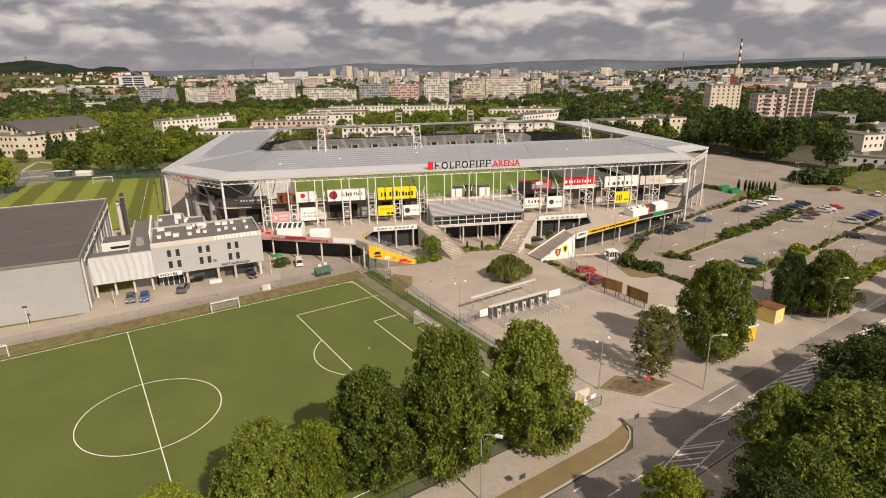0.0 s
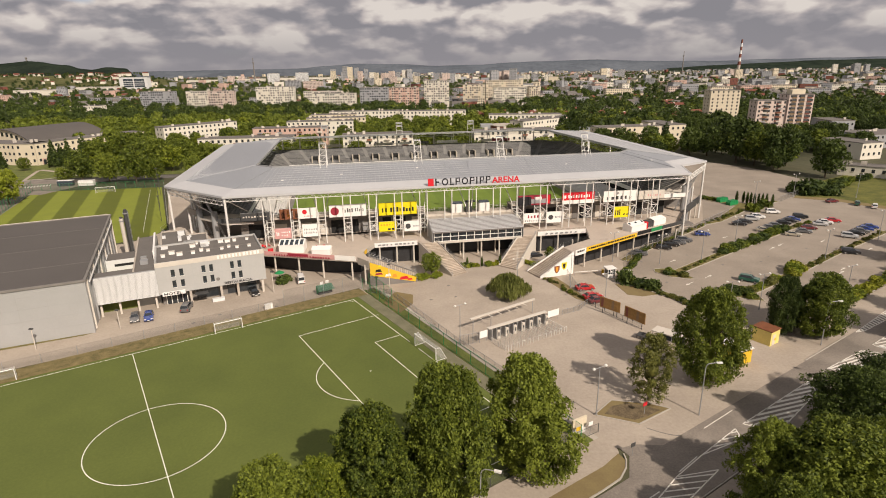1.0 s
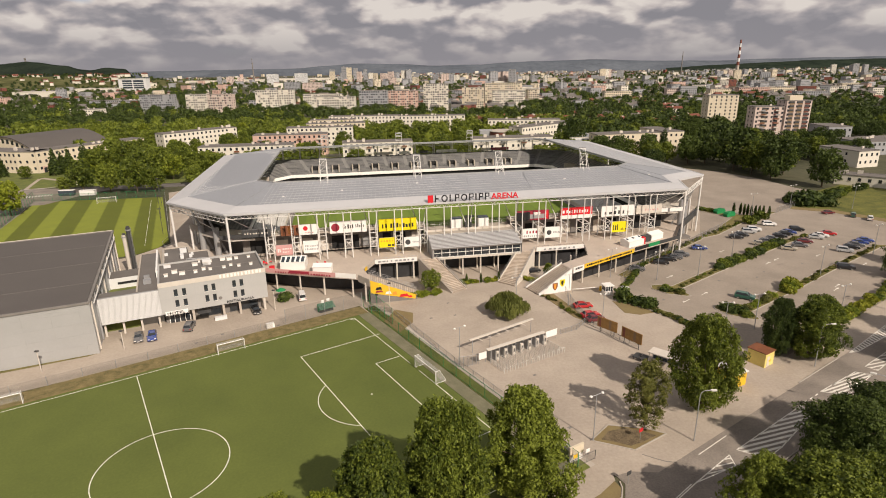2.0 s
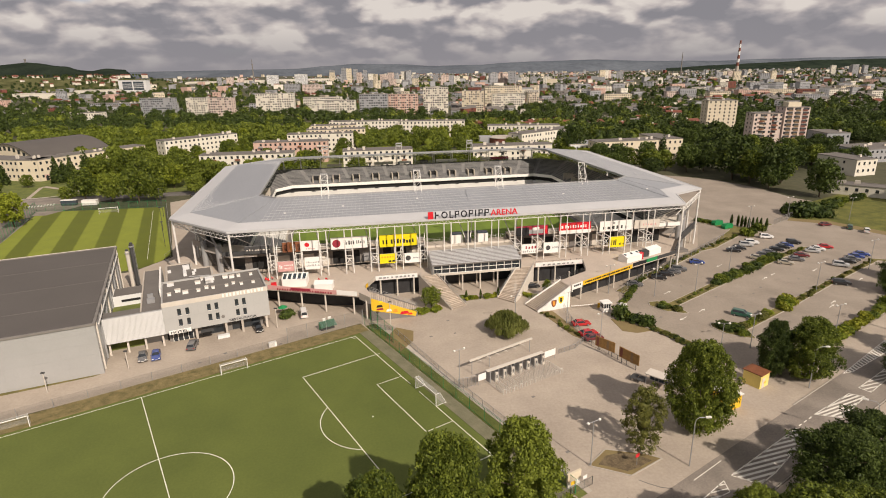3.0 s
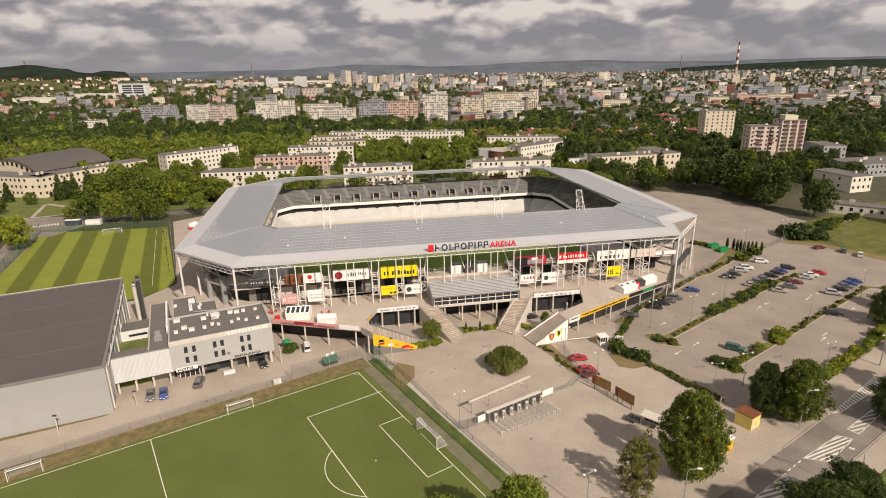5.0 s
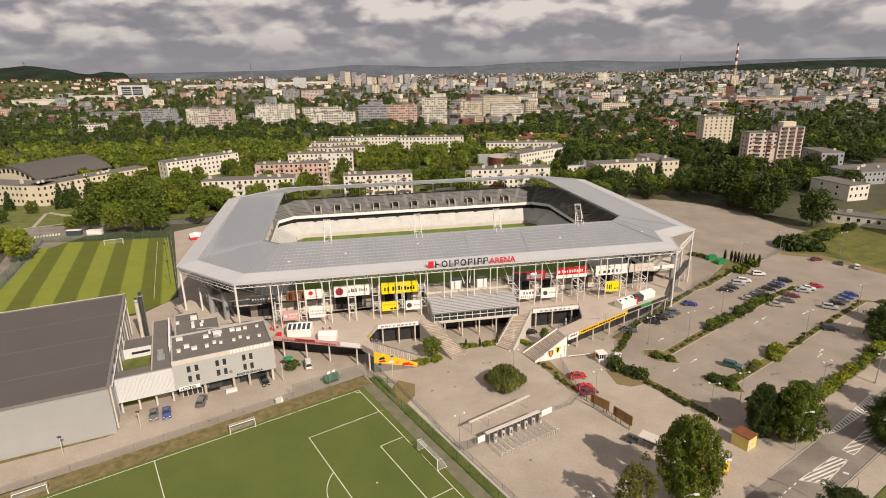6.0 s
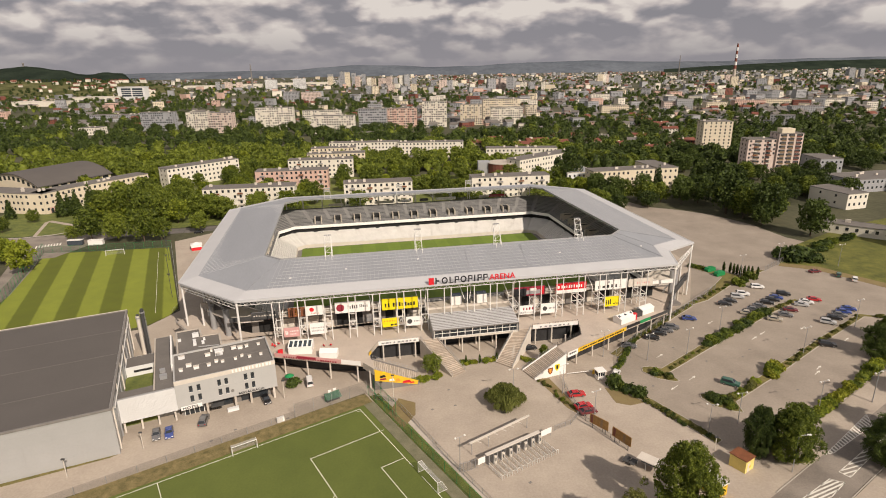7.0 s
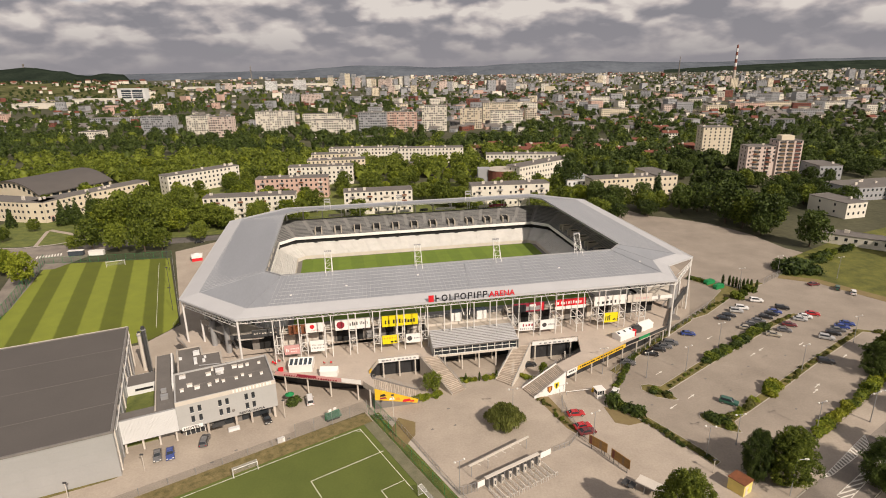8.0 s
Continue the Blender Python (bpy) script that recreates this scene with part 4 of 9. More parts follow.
# ---- raised deck, stairs and lounge of the stadium ----
deck_poly = [(-22, 20), (-12, 4.0), (1, -4.2), (9.3, -7.9), (32.3, -17.9), (35.0, -21.8), (35.0, -16.2), (34.1, -12.8), (37.0, -7.3), (48.7, -7.2), (53.2, -7.2), (53.2, 8),
             (76.6, 8), (76.6, -6.8), (81.6, -6.8), (96.2, -6.8), (94.0, -13.9), (87.6, -17.4), (84.6, -19.2), (85.4, -24.2), (107.9, -13.2), (126.0, -5.3), (137, 9.0), (151, 22.5),
             (150, 26), (132, 14), (128, 7.4), (2, 7.4), (-8, 14), (-18, 26)]
deck = part("deck", Geo().prism(deck_poly, DECK - 0.55, DECK), "deck", stadium, "raised beige paved deck in front of the stands")
POST = Geo().tube((0, 0, 0), (0, 0, 1), 0.22, 10).mesh("deck_post", M["concrete_pale"])
for x, y in ((12, -8.4), (18, -11.0), (24, -13.6), (31, -16.8), (34, -20.5), (38.5, -7.0), (43, -7.0), (47.5, -7.0), (12, -2), (20, -3), (28, -5), (34.5, -10), (83, -6.6), (88, -6.6), (94, -6.6), (86, -20.5), (90, -20), (96, -17.0), (102, -14.6), (108, -11.8), (114, -9.0), (120, -6.2),
             (126, -3.4), (131, 2.5), (136, 8.4), (141, 13.0), (146, 17.6), (90, -12), (100, -10), (110, -5), (120, 0), (56, -3), (56, -7), (61, -7), (66, -7), (71, -7), (75, -7), (61, -3), (66, -3), (71, -3), (-14, 9), (-6, 3)):
    ob = part("deck_post", POST, None, stadium)
    ob.matrix_local = Matrix.Translation((x, y, 0)) @ Matrix.Diagonal((1, 1, DECK - 0.5, 1))
for x0, y0, x1, y1 in ((6, 0.4, 17, -6.4), (17, -6.4, 25, -9.6), (25, -9.6, 33.2, -11.6), (33.2, -11.6, 36.4, -5.4), (36.4, -5.4, 53, -5.2), (53, -1.0, 77, -1.0), (77, -5.0, 95.6, -5.0), (88.4, -18.2, 97, -14.2), (97, -14.2, 108, -9.2), (108, -9.2, 120, -4.0), (120, -4.0, 128, 2.2)):
    part("undercroft_wall", Geo().beam((x0, y0, 2.4), (x1, y1, 2.4), 0.25, 4.8), "undercroft", stadium, "dark glazed wall under the deck")

# printed strips on the deck's edge
def edge_board(p, q, z0, z1, mat, name="edge_board", label="", out=0.12, lift=0.0):
    d = (Vector(q) - Vector(p)).normalized()
    s = Vector((d.y, -d.x)) * out
    a, b = Vector(p) + s, Vector(q) + s
    return part(name, Geo().prism([tuple(a), tuple(b), tuple(b - s * 0.6), tuple(a - s * 0.6)][::1], z0 + lift, z1 + lift), mat, stadium, label)


edge_board((9.6, -8.0), (31.9, -17.75), 5.2, 6.3, "pink", label="faded pink printed strip along the deck's edge")
edge_board((27.0, -15.6), (31.95, -17.78), 5.15, 6.35, "white", out=0.16)
edge_board((15.5, -10.58), (20.5, -12.77), 5.5, 6.1, "maroon", out=0.16)
edge_board((32.5, -17.95), (35.0, -21.8), 4.4, 6.2, "concrete")
edge_board((37.2, -7.25), (48.5, -7.15), 4.9, 6.1, "white")
edge_board((34.2, -12.8), (37.0, -7.3), 4.9, 6.0, "concrete")
edge_board((34.2, -12.8), (34.9, -11.4), 5.0, 6.0, "amber", label="yellow printed strip on the deck's edge", out=0.16)
edge_board((82.0, -6.8), (96.0, -6.8), 5.0, 6.2, "white", label="white printed strip on the deck's edge")
edge_board((85.6, -24.1), (89.2, -22.35), 4.5, 6.0, "white")
edge_board((89.3, -22.3), (107.9, -13.2), 4.8, 6.0, "amber", label="long yellow printed strip along the deck's edge")
edge_board((108.2, -13.05), (113.5, -10.75), 5.2, 6.2, "black")
edge_board((113.6, -10.7), (118.0, -8.8), 5.2, 6.2, "green")
edge_board((118.1, -8.75), (126.0, -5.3), 5.2, 6.2, "steel_dark")
for (x0, y0), (x1, y1), mat, n, seed in (((90, -22.1), (107, -13.8), "black", 26, 1), ((38, -7.32), (48, -7.25), "steel_grey", 9, 2), ((84, -6.95), (94, -6.95), "steel_grey", 7, 3), ((12, -9.2), (26, -15.35), "maroon", 22, 4), ((86.1, -24.05), (88.7, -22.75), "steel_dark", 4, 6)):
    rr = random.Random(seed)
    for i in range(n):
        k = (i + 0.1) / n
        w = rr.uniform(0.3, 0.75) / n
        p, q = Vector((x0, y0)).lerp(Vector((x1, y1)), k), Vector((x0, y0)).lerp(Vector((x1, y1)), k + w)
        d = (q - p).normalized()
        s = Vector((d.y, -d.x)) * 0.2
        part("print_bar", Geo().prism([tuple(p + s), tuple(q + s), tuple(q + s * 0.7), tuple(p + s * 0.7)], 5.35, 5.75), mat, stadium)
# parapet of the ramp that goes round the corner, and rails
part("ramp_parapet", Geo().prism([(126.2, -5.3), (137.2, 8.9), (136.7, 9.2), (125.8, -5.0)], 4.4, 6.5).prism([(137.2, 8.9), (151.2, 22.4), (150.8, 22.8), (136.8, 9.2)], 4.4, 6.5), "steel_dark", stadium, "dark mesh parapet of the curved ramp")


def railing(pts, h=1.05, step=1.6, r=0.035):
    g = Geo()
    for p, q in zip(pts, pts[1:]):
        p, q = Vector(p), Vector(q)
        for z in (h, h * 0.6, h * 0.25):
            g.tube(p + Vector((0, 0, z)), q + Vector((0, 0, z)), r, 5, cap=False)
        n = max(1, int((q - p).length / step))
        for i in range(n + 1):
            c = p.lerp(q, i / n)
            g.tube(c, c + Vector((0, 0, h)), r * 1.2, 5, cap=False)
    return g


part("deck_rail", railing([(37.2, -7.1, DECK), (48.4, -7.0, DECK)]), "steel_grey", stadium)
part("deck_rail", railing([(82, -6.6, DECK), (96.0, -6.6, DECK), (93.8, -13.8, DECK), (87.6, -17.2, DECK), (84.8, -19.0, DECK)]), "steel_dark", stadium)
part("deck_rail", railing([(-22, 20, DECK), (-12, 4, DECK), (1, -4.2, DECK), (9.3, -7.9, DECK)]), "steel_grey", stadium)


def stair(a, b, c, d, z1, z0, n, wall_mat, low_rail=True):
    """Steps from the top edge a-b down to the bottom edge c-d, with side walls under and rails over."""
    a, b, c, d = (Vector(p) for p in (a, b, c, d))
    under = Geo().add([(*a, z1 - 1.2), (*b, z1 - 1.2), (*d, 0.0), (*c, 0.0), (*a, z1 - 0.5), (*b, z1 - 0.5), (*d, 0.02), (*c, 0.02)], [(0, 1, 2, 3), (7, 6, 5, 4), (4, 5, 1, 0), (5, 6, 2, 1), (6, 7, 3, 2), (7, 4, 0, 3)])
    st = part("staircase", under, "concrete", stadium, "broad outdoor concrete staircase")
    for i in range(n):
        k0, k1 = i / n, (i + 1) / n
        z = z1 + (z0 - z1) * k0
        if i % (n // 2) == n // 2 - 1:
            k1 += 0.0
        p, q, s, t = a.lerp(c, k0), b.lerp(d, k0), b.lerp(d, k1), a.lerp(c, k1)
        e, f_ = (t - p) * 0.62, (s - q) * 0.62
        part("step", Geo().prism([tuple(p), tuple(p + e), tuple(q + f_), tuple(q)], max(0.0, z - 0.5), z), "step", st)
        part("riser", Geo().prism([tuple(p + e), tuple(t), tuple(s), tuple(q + f_)], max(0.0, z - 0.6), z - 0.10), "riser", st)
    for p, q in ((a, c), (b, d)):
        along = (q - p).normalized()
        s = Vector((-along.y, along.x)) * 0.15
        v = [(*(p - s), 0), (*(q - s), 0), (*(q - s), z0 + 0.3), (*(p - s), z1 + 0.4), (*(p + s), 0), (*(q + s), 0), (*(q + s), z0 + 0.3), (*(p + s), z1 + 0.4)]
        part("side_wall", Geo().add(v, [(0, 1, 2, 3), (7, 6, 5, 4), (4, 5, 1, 0), (5, 6, 2, 1), (6, 7, 3, 2), (7, 4, 0, 3)]), wall_mat, st)
        part("handrail", railing([(*p, z1 + 0.3), (*q, z0 + 0.2)], 1.0, 2.4, 0.025), "steel_grey", st)
    return st


# s1 is open below; its walls are coloured dark for the shade there
s1 = stair((35.0, -16.0), (35.0, -21.8), (46.9, -15.8), (46.4, -21.4), DECK, 0.15, 24, "concrete_dark")
s2 = stair((53.6, -7.3), (48.9, -7.5), (59.6, -17.7), (55.5, -19.9), DECK, 0.15, 24, "concrete")
s3 = stair((81.4, -6.9), (76.5, -6.9), (72.2, -19.0), (68.8, -14.9), DECK, 0.15, 24, "concrete_pale")
s4 = stair((85.2, -24.2), (84.5, -19.2), (76.1, -25.8), (74.5, -20.7), DECK, 0.15, 24, "white")
# painted sides: warm advertising picture as plain shapes on one, two shields on the other
mural = Geo().add([(35.1, -22.0, 2.7), (45.9, -21.58, 0.15), (46.2, -21.6, 1.25), (35.1, -22.0, 6.0)], [(0, 1, 2, 3)])
wallp = part("mural", mural, "amber", s1, "orange-yellow painted stair wall with patches")
for x, z, w, h, mat in ((36.3, 3.4, 1.6, 0.7, "black"), (36.2, 2.7, 1.9, 0.5, "maroon"), (38.6, 2.1, 1.5, 0.7, "white"), (40.3, 1.7, 1.2, 0.9, "orange"), (42.0, 1.0, 2.4, 0.8, "red"), (37.0, 4.6, 0.9, 0.5, "yellow"), (44.0, 0.7, 1.2, 0.5, "red")):
    y = -22.0 + (x - 35.1) * 0.0389 - 0.03
    part("mural_patch", Geo().add([(x, y, z), (x + w, y + w * 0.0389, z), (x + w * 0.8, y + w * 0.03, z + h), (x + w * 0.15, y, z + h * 0.9)], [(0, 1, 2, 3)]), mat, wallp)


def shield(x, z, mat_a, mat_b):
    k = 1.6 / 9.1
    y = lambda xx: -24.36 - (85.2 - xx) * k - 0.02
    prof = [(-0.75, 0.9), (0.75, 0.9), (0.72, -0.1), (0.4, -0.75), (0, -1.05), (-0.4, -0.75), (-0.72, -0.1)]
    g = Geo().add([(x + u, y(x + u), z + w) for u, w in prof], [tuple(range(7))])
    sh = part("shield", g, mat_a, s4)
    part("shield_field", Geo().add([(x + u * 0.45, y(x + u * 0.45) - 0.02, z + w * 0.7) for u, w in prof], [tuple(range(7))]), mat_b, sh)


shield(80.6, 1.75, "rust", "orange")
shield(82.6, 2.4, "yellow", "black")

# lounge: glazed front under a sloping louvred roof
lounge = part("lounge", Geo().box((52.8, -7.7, 4.9), (77.3, 3.0, 5.35)).box((52.8, -1.0, 5.35), (53.1, 3, 9.8)).box((77.0, -1.0, 5.35), (77.3, 3, 9.8)), "concrete_pale", stadium, "glazed lounge with a louvred grey roof")
part("glazing", Geo().box((53.0, -7.35, 5.4), (77.1, -7.25, 7.9)), "glass", lounge, "dark glass")
fr = Geo()
for i in range(12):
    x = 53.0 + 24.1 * i / 11
    fr.beam((x, -7.42, 5.35), (x, -7.42, 7.9), 0.14, 0.14)
for z in (5.5, 6.7, 7.85):
    fr.beam((53.0, -7.42, z), (77.1, -7.42, z), 0.12, 0.14)
part("glazing_frame", fr, "steel_white", lounge)
lo = part("louvre_bed", Geo().add([(52.6, -7.9, 8.0), (77.5, -7.9, 8.0), (77.5, -0.4, 9.9), (52.6, -0.4, 9.9), (52.6, -7.9, 7.8), (77.5, -7.9, 7.8), (77.5, -0.4, 9.6), (52.6, -0.4, 9.6)],
                                  [(0, 1, 2, 3), (7, 6, 5, 4), (4, 5, 1, 0), (5, 6, 2, 1), (6, 7, 3, 2), (7, 4, 0, 3)]), "concrete_dark", lounge)
for i in range(11):
    k = (i + 0.1) / 11
    part("louvre", Geo().box((52.6, 0, 0), (77.5, 0.50, 0.06), pose(0, -7.85 + 7.4 * k, 8.12 + 1.87 * k, 8, 0, 0)), "roof_strip", lo)
for x in (52.6, 77.5):
    part("cheek", Geo().add([(x, -7.9, 5.35), (x, -0.4, 5.35), (x, -0.4, 9.9), (x, -7.9, 8.0), (x - 0.12, -7.9, 5.35), (x - 0.12, -0.4, 5.35), (x - 0.12, -0.4, 9.9), (x - 0.12, -7.9, 8.0)], [(0, 1, 2, 3), (7, 6, 5, 4), (4, 5, 1, 0), (5, 6, 2, 1), (6, 7, 3, 2), (7, 4, 0, 3)]), "steel_grey", lounge)
part("lounge_roof", Geo().box((52.5, -0.4, 9.5), (77.6, 8.0, 9.95)), "concrete", lounge, "flat grey lounge roof")
part("roof_kerb", Geo().box((52.5, 2.2, 9.95), (77.6, 2.6, 10.5)), "concrete_pale", lounge)
part("roof_rail", railing([(52.6, 7.6, 9.95), (77.5, 7.6, 9.95)], 1.1, 1.5), "steel_white", lounge)
for x in (60.2, 67.9):
    cube = part("roof_cabin", Geo().box((x, 4.0, 9.95), (x + 3.2, 6.2, 12.6)), "white", lounge, "small white cabin with a glazed top")
    part("cabin_light", Geo().box((x + 0.1, 4.2, 12.6), (x + 3.1, 6.0, 13.0)), "glass_blue", cube)
part("roof_gear", Geo().box((64.3, 4.4, 9.95), (64.9, 5.6, 13.2)).box((65.6, 4.4, 9.95), (66.2, 5.6, 13.0)).box((64.3, 4.4, 12.9), (67, 5.6, 13.3)), "steel_dark", lounge)


# ---- boards hung between the columns ----
def board(x0, x1, z0, z1, y, mat, label, shapes=()):
    b = thing("banner", S @ pose(x0, y, z0), label, "banner", "stadium banners")
    w, h = x1 - x0, z1 - z0
    part("panel", Geo().box((0, -0.06, 0), (w, 0.06, h)), mat, b)
    fr = Geo().beam((0, 0.1, h), (w, 0.1, h), 0.1, 0.1).beam((0, 0.1, 0), (w, 0.1, 0), 0.1, 0.1)
    part("rear_frame", fr, "steel_grey", b)
    for u0, v0, u1, v1, m2 in shapes:
        if m2.startswith("disc_"):
            part("disc", Geo().tube((u0 * w, -0.062, v0 * h), (u0 * w, -0.10, v0 * h), u1 * h, 18), m2[5:], b)
        else:
            part("shape", Geo().box((u0 * w, -0.085, v0 * h), (u1 * w, -0.062, v1 * h)), m2, b)
    return b


def bars(u0, u1, v0, v1, n, mat, seed):
    r, out = random.Random(seed), []
    for i in range(n):
        a = u0 + (u1 - u0) * i / n
        out.append((a, v0, a + (u1 - u0) / n * r.uniform(0.35, 0.75), v0 + (v1 - v0) * r.uniform(0.55, 1.0), mat))
    return out


Y2, Y1 = 2.75, -1.45
board(13.0, 22.6, 11.35, 14.2, Y2, "white", "white banner with a dark collage and a red disc", [(0.0, 0.0, 0.52, 1.0, "rust"), (0.05, 0.1, 0.12, 0.8, "black"), (0.2, 0.2, 0.27, 0.9, "orange"), (0.32, 0.1, 0.36, 0.8, "white"), (0.42, 0.1, 0.5, 0.75, "black"), (0.68, 0.62, 0.22, 0, "disc_red")] + bars(0.66, 0.9, 0.15, 0.3, 6, "pink", 1))
board(26.0, 36.0, 11.2, 14.5, Y2, "white", "white banner with a maroon disc and dark marks", [(0.15, 0.5, 0.34, 0, "disc_maroon"), (0.07, 0.42, 0.23, 0.5, "white")] + bars(0.36, 0.66, 0.35, 0.75, 5, "steel_dark", 2) + bars(0.7, 0.95, 0.4, 0.75, 5, "steel_dark", 3))
board(39.4, 49.9, 10.9, 14.4, Y2, "yellow", "bright yellow banner with black marks", bars(0.08, 0.25, 0.25, 0.8, 2, "black", 4) + bars(0.3, 0.95, 0.25, 0.65, 8, "black", 5))
board(79.2, 89.0, 11.4, 14.3, Y2, "maroon", "dark red banner with a pale shape", [(0.0, 0.0, 0.4, 0.85, "black"), (0.4, 0.15, 0.85, 0.6, "steel_grey"), (0.5, 0.5, 0.72, 0.8, "white"), (0.9, 0.1, 0.97, 0.9, "red")])
board(92.5, 102.4, 11.1, 14.5, Y2, "red", "red banner with white marks and a white foot", [(0.0, 0.0, 1.0, 0.32, "white"), (0.06, 0.5, 0.12, 0.75, "white")] + bars(0.18, 0.9, 0.5, 0.8, 9, "white", 6))
board(105.3, 115.8, 11.0, 14.2, Y2, "white", "white banner with thin dark marks", bars(0.1, 0.92, 0.2, 0.62, 6, "steel_dark", 7) + [(0.43, 0.78, 0.11, 0, "disc_steel_grey")])
board(116.5, 124.8, 11.2, 13.8, Y2, "concrete_pale", "greyish white banner with small marks", bars(0.35, 0.9, 0.35, 0.6, 6, "pink", 8))
board(3.0, 10.4, 11.5, 13.6, 2.9, "steel_dark", "dark banner with a pale line of marks", bars(0.08, 0.95, 0.4, 0.65, 9, "concrete_pale", 9))
board(11.8, 16.1, 7.3, 10.1, Y1, "pink", "pink banner with pale marks", bars(0.1, 0.3, 0.3, 0.8, 2, "white", 10) + bars(0.4, 0.95, 0.55, 0.7, 5, "white", 11) + bars(0.4, 0.8, 0.25, 0.4, 4, "white", 12))
board(18.9, 23.2, 7.4, 10.8, Y1, "white", "white banner with two grey lines of marks", bars(0.1, 0.9, 0.52, 0.68, 8, "steel_grey", 13) + bars(0.1, 0.9, 0.25, 0.42, 8, "steel_grey", 14))
board(39.0, 43.7, 7.5, 10.2, Y1, "yellow", "yellow banner with black and orange marks", bars(0.5, 0.95, 0.12, 0.45, 2, "black", 15) + bars(0.1, 0.9, 0.6, 0.8, 5, "orange", 16))
board(45.8, 50.5, 7.2, 10.0, Y1, "white", "white banner with a dark oval", [(0.22, 0.5, 0.26, 0, "disc_steel_dark")] + bars(0.5, 0.92, 0.42, 0.6, 5, "steel_grey", 17))
board(79.7, 84.6, 7.3, 10.1, Y1, "white", "white banner with red and dark marks", bars(0.22, 0.95, 0.5, 0.85, 4, "maroon", 18) + bars(0.06, 0.95, 0.12, 0.35, 7, "steel_grey", 19))
board(86.3, 91.4, 7.0, 10.2, Y1, "white", "white banner with a dark oval", [(0.25, 0.5, 0.22, 0, "disc_steel_dark")] + bars(0.5, 0.92, 0.42, 0.6, 5, "steel_grey", 20))
board(106.4, 111.8, 7.3, 10.5, Y1, "yellow", "bright yellow banner with black marks", bars(0.15, 0.5, 0.2, 0.8, 3, "black", 21) + bars(0.6, 0.95, 0.2, 0.4, 4, "black", 22))

# ---- roof sign ----
sign = thing("roof_sign", S @ pose(52.6, -1.55, 19.3), "row of tall dark and red letters on the roof's edge", "sign")
part("sign_square", Geo().box((0, -0.12, 0.0), (1.5, 0.12, 2.0)), "red", sign, "red square")
rail_g = Geo().beam((0, 0.1, 0.0), (26.2, 0.1, 0.0), 0.1, 0.1)
part("sign_rail", rail_g, "steel_grey", sign)


def stroke_letter(x, w, kind_, mat):
    """A plain mark of a letter's size: an upright, a ring, or an upright with a bar."""
    g, h = Geo(), 1.95
    if kind_ == "ring":
        n = 20
        o_ = [(x + w / 2 + w / 2 * math.cos(2 * math.pi * i / n), h / 2 + h / 2 * math.sin(2 * math.pi * i / n)) for i in range(n)]
        i_ = [(x + w / 2 + (w / 2 - 0.32) * math.cos(2 * math.pi * i / n), h / 2 + (h / 2 - 0.32) * math.sin(2 * math.pi * i / n)) for i in range(n)]
        v = [(a, -0.1, b) for a, b in o_] + [(a, -0.1, b) for a, b in i_] + [(a, 0.1, b) for a, b in o_] + [(a, 0.1, b) for a, b in i_]
        f = []
        for i in range(n):
            j = (i + 1) % n
            f += [(i, j, n + j, n + i), (3 * n + i, 3 * n + j, 2 * n + j, 2 * n + i), (2 * n + i, 2 * n + j, j, i), (n + i, n + j, 3 * n + j, 3 * n + i)]
        g.add(v, f)
    else:
        g.box((x, -0.1, 0), (x + 0.34, 0.1, h))
        if kind_ == "foot":
            g.box((x + 0.26, -0.1, 0), (x + w, 0.1, 0.26))
        if kind_ == "head":
            g.box((x + 0.26, -0.1, h - 0.26), (x + w, 0.1, h)).box((x + 0.26, -0.1, h * 0.42), (x + w, 0.1, h * 0.42 + 0.24)).box((x + w - 0.22, -0.1, h * 0.42), (x + w, 0.1, h))
        if kind_ == "mid":
            g.box((x + 0.26, -0.1, h * 0.4), (x + w * 0.8, 0.1, h * 0.6))
    return part("sign_mark", g, mat, sign)


xx = 1.95
for kind_, w in (("mid", 1.3), ("ring", 1.75), ("foot", 1.0), ("head", 1.2), ("ring", 1.75), ("head", 1.25), ("bar", 0.5), ("head", 1.2), ("head", 1.25)):
    stroke_letter(xx, w, kind_, "black")
    xx += w + 0.5
lettering("sign_word", "ARENA", 2.35, 0.12, "red", sign, Matrix.Translation((17.7, 0, 0.05)) @ pose(0, 0, 0, 90, 0, 0) @ Matrix.Diagonal((1.02, 1, 1, 1)), "red letters")


# ---- floodlight frames on the front roof ----
def floodlight(x, y):
    fl = thing("floodlight_mast", S @ pose(x, y, 21.9), "white lattice floodlight frame on the roof", "floodlight", "floodlight masts")
    for sx in (-1.15, 1.15):
        part("leg", Geo().tube((sx, 0.4, 0), (sx * 0.85, 2.2, 6.6), 0.11, 6), "steel_white", fl)
        part("leg", Geo().tube((sx * 0.8, -2.0, 0.0), (sx * 0.8, 2.0, 6.0), 0.08, 6), "steel_white", fl)
    g = Geo()
    for i in range(5):
        k = i / 4
        z, y_ = 6.6 * k, 0.4 + 1.8 * k
        w = 1.15 - 0.17 * k
        g.tube((-w, y_, z), (w, y_, z), 0.06, 5)
        if i < 4:
            g.tube((-w, y_, z), (w - 0.04, y_ + 0.45, z + 1.65), 0.05, 5)
    part("lattice", g, "steel_white", fl)
    for sx in (-0.85, -0.3, 0.3, 0.85):
        part("lamp_head", Geo().box((sx - 0.22, 2.2, 6.5), (sx + 0.22, 2.7, 7.0)), "steel_grey", fl)


